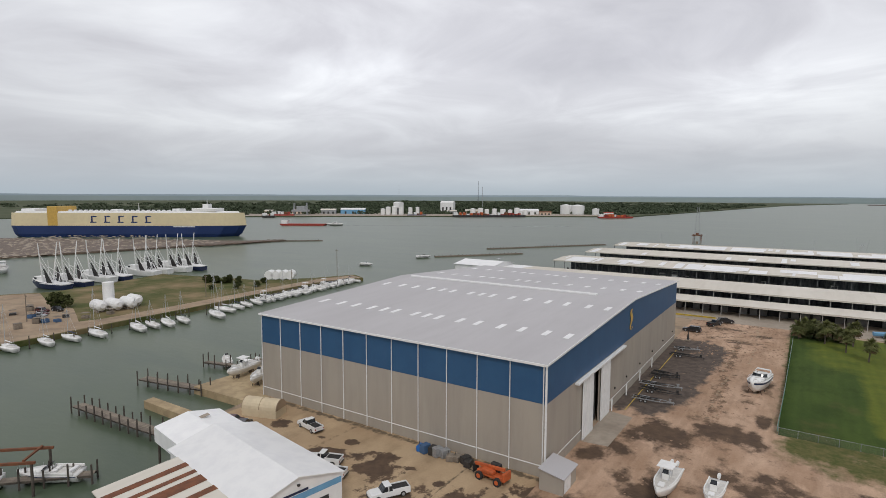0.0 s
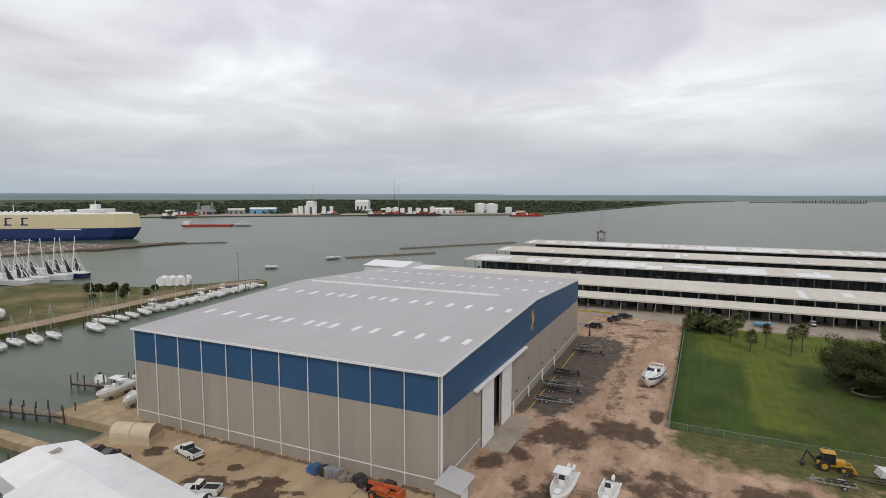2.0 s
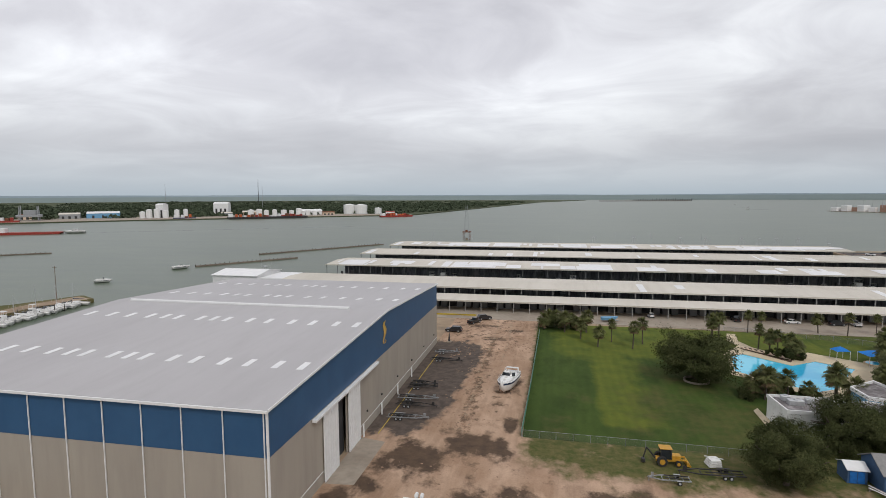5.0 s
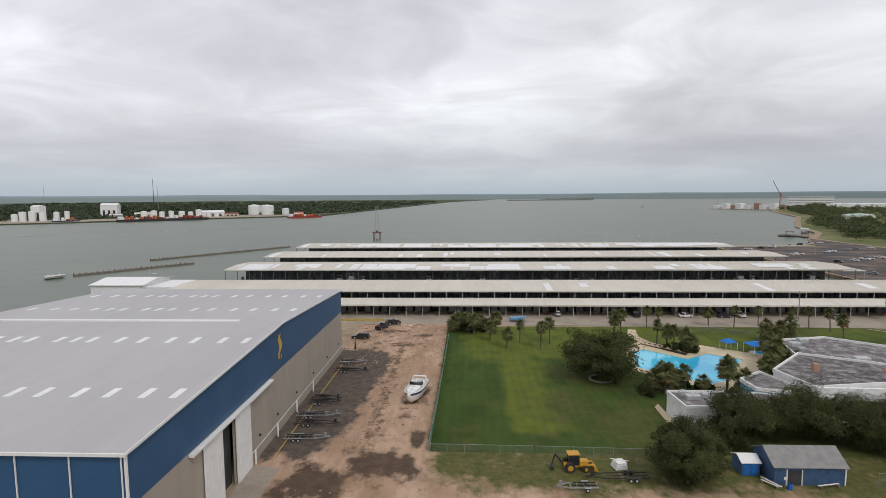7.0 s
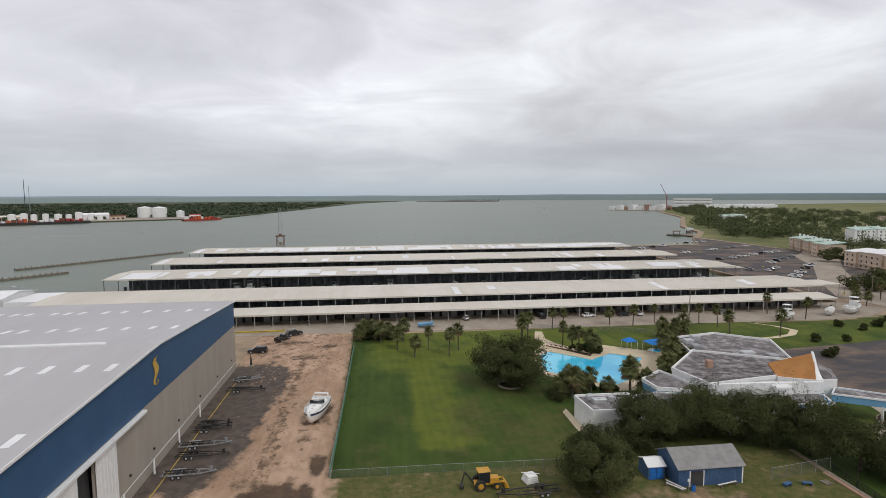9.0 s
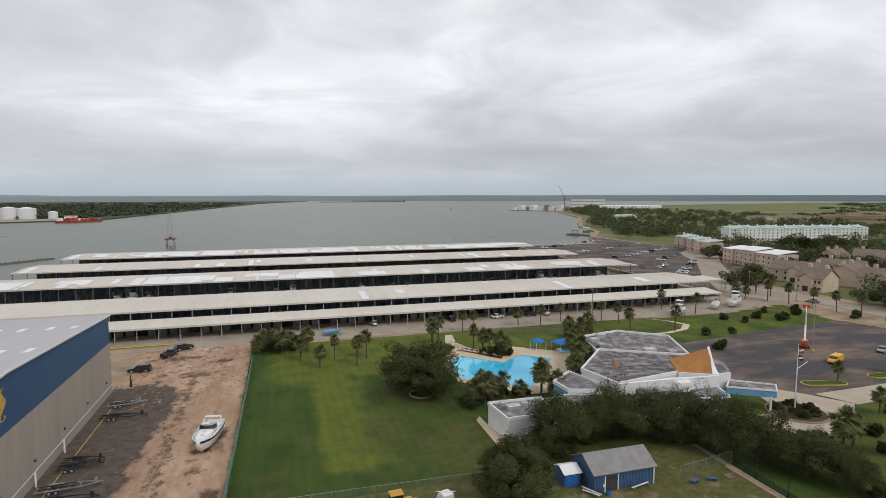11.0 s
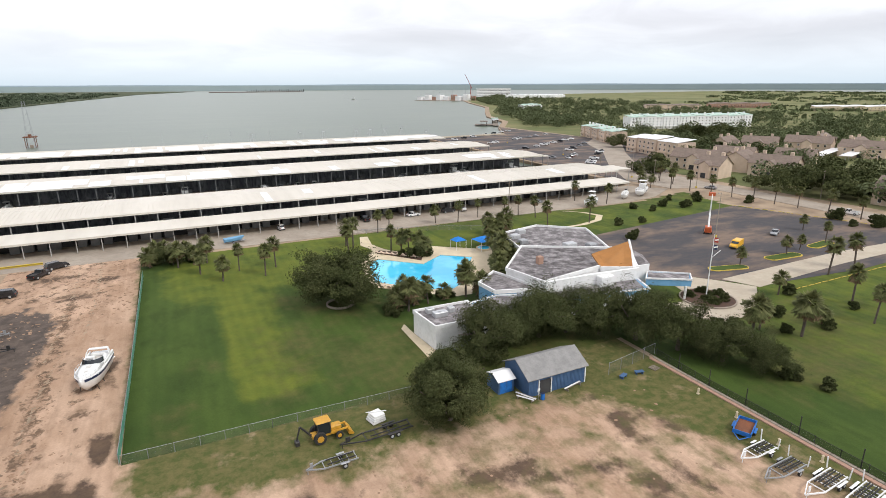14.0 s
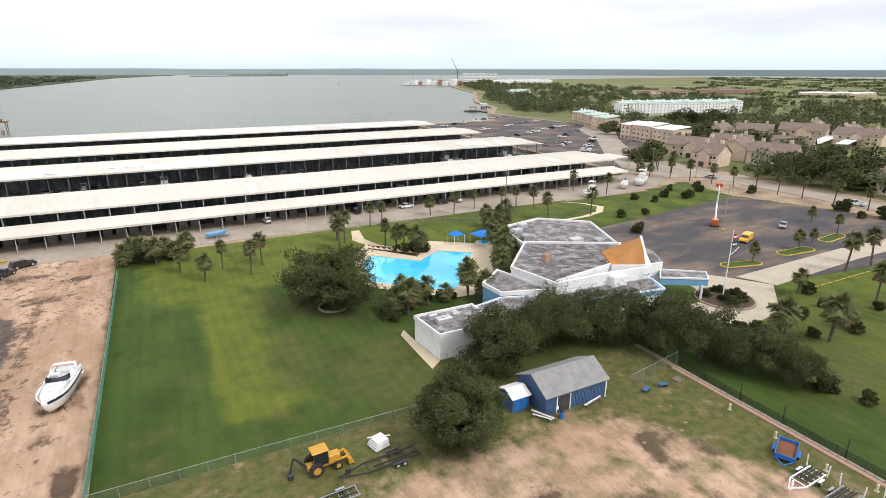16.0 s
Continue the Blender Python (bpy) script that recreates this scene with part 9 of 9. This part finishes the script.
def barge(x, y, L, W, h, a, mat, label, clutter=0):
    t = thing("barge", label, "barge", "barges", m=pose(x, y, WATER, 0, 0, a))
    b = B()
    loft(b, [[(-L / 2 + o, -W / 2, z), (L / 2 - o, -W / 2, z), (L / 2 - o, W / 2, z), (-L / 2 + o, W / 2, z)] for z, o in ((-1, 4), (1, 1), (h, 0))])
    part("hull", b, mat, t)
    blockpart("deck_house", (-L / 2 + 2, -W * 0.35, h, -L / 2 + 10, W * 0.35, h + 5), white_paint, t, "", 0.2)
    for k in range(clutter):
        xx = -L / 2 + 14 + (L - 20) * k / clutter
        blockpart("deck_load", (xx, -W * 0.3, h, xx + rw.uniform(3, 6), W * 0.3, h + rw.uniform(2, 6)), rw.choice((red_paint, white_paint, orange_paint, rust)), t, "", 0.2)


barge(-520, 938, 150, 22, 4, 38, black_metal, "long barge loaded with red gear at the far shore", 18)
barge(-573, 482, 66, 14, 2.6, 30, red_paint, "low red barge pushed along the channel", 0)
barge(-860, 690, 46, 12, 5, 40, red_paint, "red workboat moored at the far shore", 4)
barge(-842, 640, 26, 8, 4, 40, black_metal, "dark tug moored at the far shore", 2)
barge(-290, 1040, 70, 14, 3, 36, red_paint, "red barge at the far shore end", 8)
barge(-655, 870, 40, 10, 4, 38, navy, "dark vessel moored at the far shore", 3)
tw = cruiser(24, 8, 2.6, pose(-538, 508, WATER + 0.3, 0, 0, 210), "white towboat pushing a barge", stand=False, fly=True, name="towboat")
rg = thing("drill_rig", "grey steel rig barge at the far shore", "rig", m=pose(-875, 752, 0, 0, 0, 40))
for x in (-14, 14):
    for y in (-8, 8):
        b = B()
        rod(b, (x, y, 0), (x * 0.9, y * 0.9, 26), 1.2, 0.8, 6)
        part("leg", b, galvanised, rg)
blockpart("deck", (-18, -11, 7, 18, 11, 11), galvanised, rg, "", 0.3)
blockpart("module", (-8, -6, 11, 10, 6, 19), galvanised, rg, "", 0.3)


def mast(x, y, h, r, mat, label, lattice=False):
    t = thing("lattice_mast" if lattice else "radio_mast", label, "mast", m=pose(x, y, 0))
    if not lattice:
        b = B()
        rod(b, (0, 0, 0), (0, 0, h), r, r * 0.6, 6)
        part("shaft", b, mat, t)
    else:
        w = r
        for sx in (-1, 1):
            for sy in (-1, 1):
                b = B()
                rod(b, (sx * w, sy * w, -3), (sx * w * 0.3, sy * w * 0.3, h), 0.09, 0.06, 5)
                part("leg", b, mat, t)
        for k in range(8):
            f0, f1 = 1 - 0.7 * k / 8, 1 - 0.7 * (k + 1) / 8
            z0, z1 = h * k / 8, h * (k + 1) / 8
            b = B()
            for s in (-1, 1):
                rod(b, (-w * f0, s * w * f0, z0), (w * f1, s * w * f1, z1), 0.04, n=4)
                rod(b, (s * w * f0, -w * f0, z0), (s * w * f1, w * f1, z1), 0.04, n=4)
            part("brace", b, mat, t)
    blockpart("base_block", (-1, -1, -3, 1, 1, 0.5), concrete, t)


mast(-1118, 1943, 105, 1.1, black_metal, "tall thin dark radio mast beyond the woods")
mast(-850, 1500, 72, 0.8, galvanised, "thin grey radio mast beyond the woods")
mast(-1500, 1900, 90, 0.7, galvanised, "thin pale radio mast far beyond the woods")
mast(-53, 478, 32, 2.6, galvanised, "lattice channel mast standing in the water", True)
b = B()
for s in (-1, 1):
    for q in (-1, 1):
        rod(b, (-53 + s * 3, 478 + q * 3, -4), (-53 + s * 3, 478 + q * 3, 7), 0.25, n=6)
box(b, -57, 474, 6, -49, 482, 6.6)
t = thing("mast_platform", "rust brown pile platform in the channel", "platform")
part("platform", b, rust, t)
blockpart("hut", (-54, 477, 6.6, -52, 479, 8.2), rust, t)
# ferry quarter at the point and the pier
t = thing("ferry_terminal", "white and red ferries and sheds at the point", "terminal", m=pose(755, 1405, 0, 0, 0, -58))
for k in range(9):
    blockpart("shed", (-95 + k * 21, -9 + (k % 3) * 6, -1, -80 + k * 21, 8 + (k % 2) * 6, 8 + (k * 5) % 9), (white_paint, white_paint, brick_red)[k % 3], t, "", 0.4)
    b = B()
    rod(b, (-88 + k * 21, 0, 8), (-88 + k * 21, 0, 24 + (k * 7) % 13), 0.5, 0.2, 5)
    part("light_mast", b, galvanised, t)
blockpart("quay", (-100, -16, -3, 100, 22, -0.5), concrete, t)
t = thing("hotel", "long white hotel block at the far point", "hotel", m=pose(1120, 1760, 0, 0, 0, -22))
for k in range(5):
    blockpart("storey", (-60, -10, k * 5.2, 60, 10, k * 5.2 + 4.0), club_white, t)
    blockpart("window_band", (-59.5, -9.5, k * 5.2 + 4.0, 59.5, 9.5, k * 5.2 + 5.2), glass_dark, t)
blockpart("roof", (-62, -11, 26, 62, 11, 27.5), white_paint, t)
t = thing("tower_crane", "thin red crane beyond the ferries", "crane", m=pose(960, 1640, 0))
b = B()
rod(b, (0, 0, 0), (0, 0, 40), 1.2, 1.0, 6)
part("mast", b, red_paint, t)
b = B()
rod(b, (6, 4, 30), (-26, -6, 75), 1.0, 0.6, 6)
part("jib", b, red_paint, t)
t = thing("fishing_pier", "dark timber pier with roofed platforms along the shore", "pier", m=pose(372, 520, 0, 0, 0, 60))
blockpart("deck", (-30, -4, -0.8, 50, 2, -0.3), grey_timber, t)
blockpart("platform", (-20, 2, -0.8, -2, 22, -0.3), grey_timber, t)
for k, (x, y, h) in enumerate(((-14, 12, 3.2), (18, -1, 3.0), (38, -1, 3.4))):
    blockpart("roof", (x - 8, y - 4, h, x + 8, y + 4, h + 0.35), (brown_shingle, galvanised, pale_green)[k], t)
    for sx in (-1, 1):
        for sy in (-1, 1):
            blockpart("post", (x + sx * 7 - 0.15, y + sy * 3 - 0.15, -3, x + sx * 7 + 0.15, y + sy * 3 + 0.15, h), dark_timber, t)
# sea wall of the far car park
b = B()
slab(b, [(226, 390), (300, 394), (304, 390), (230, 386)], -3, 1.0)
structure("sea_wall", b, pale_concrete, "pale sea wall along the car park", "wall")
# low islands, anchored ships and the hazy far shore
t = thing("wharf_ruin", "dark low islet with old pilings far out", "islet", m=pose(560, 3700, 0))
b = B()
slab(b, [(-260, -20), (-100, -40), (150, -30), (300, -10), (280, 20), (0, 30), (-240, 15)], -3, 2)
part("bank", b, soil_dark, t)
b = B()
for k in range(26):
    rod(b, (-40 + k * 14, rw.uniform(-15, 15), 0), (-40 + k * 14, 0, rw.uniform(8, 17)), 3.0, 2.4, 5)
part("pilings", b, black_metal, t)
# upright bands behind the water sheet, haze painted into their colours
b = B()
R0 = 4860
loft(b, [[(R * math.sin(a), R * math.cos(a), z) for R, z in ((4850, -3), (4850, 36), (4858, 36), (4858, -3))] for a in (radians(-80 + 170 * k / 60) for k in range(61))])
structure("far_sea", b, hazed_water, "upright slate grey band coloured as hazy far water", "water")
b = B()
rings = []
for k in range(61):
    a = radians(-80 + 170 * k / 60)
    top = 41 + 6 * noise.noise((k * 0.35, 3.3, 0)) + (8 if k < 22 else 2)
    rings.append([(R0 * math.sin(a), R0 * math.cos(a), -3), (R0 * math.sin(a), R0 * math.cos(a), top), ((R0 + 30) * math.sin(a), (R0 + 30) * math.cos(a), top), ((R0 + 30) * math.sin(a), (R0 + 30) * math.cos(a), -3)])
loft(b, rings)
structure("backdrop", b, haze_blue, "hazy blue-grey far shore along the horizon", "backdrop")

foam = broken_edges(material("pale_foam", (0.55, 0.60, 0.57), (0.4, 0.46, 0.43), 0.1, 0.7), 0.12, 0.35, 0.8)
for x0, y0, x1, y1, w in ((-548, 502, -250, 690, 5.0), (640, 1900, 600, 1860, 8.0), (560, 1650, 610, 1640, 8.0), (211, 359, 226, 366, 2.5)):
    a, c = Vector((x0, y0)), Vector((x1, y1))
    nv = Vector((-(c - a).y, (c - a).x)).normalized() * w
    b = B()
    slab(b, [tuple(a + nv * 0.3), tuple(c + nv), tuple(c - nv), tuple(a - nv * 0.3)], WATER - 0.1, WATER + 0.03)
    tagged(part("boat_wake", b, foam), "pale foam trail on the water behind a boat", "wake", kind="structure")
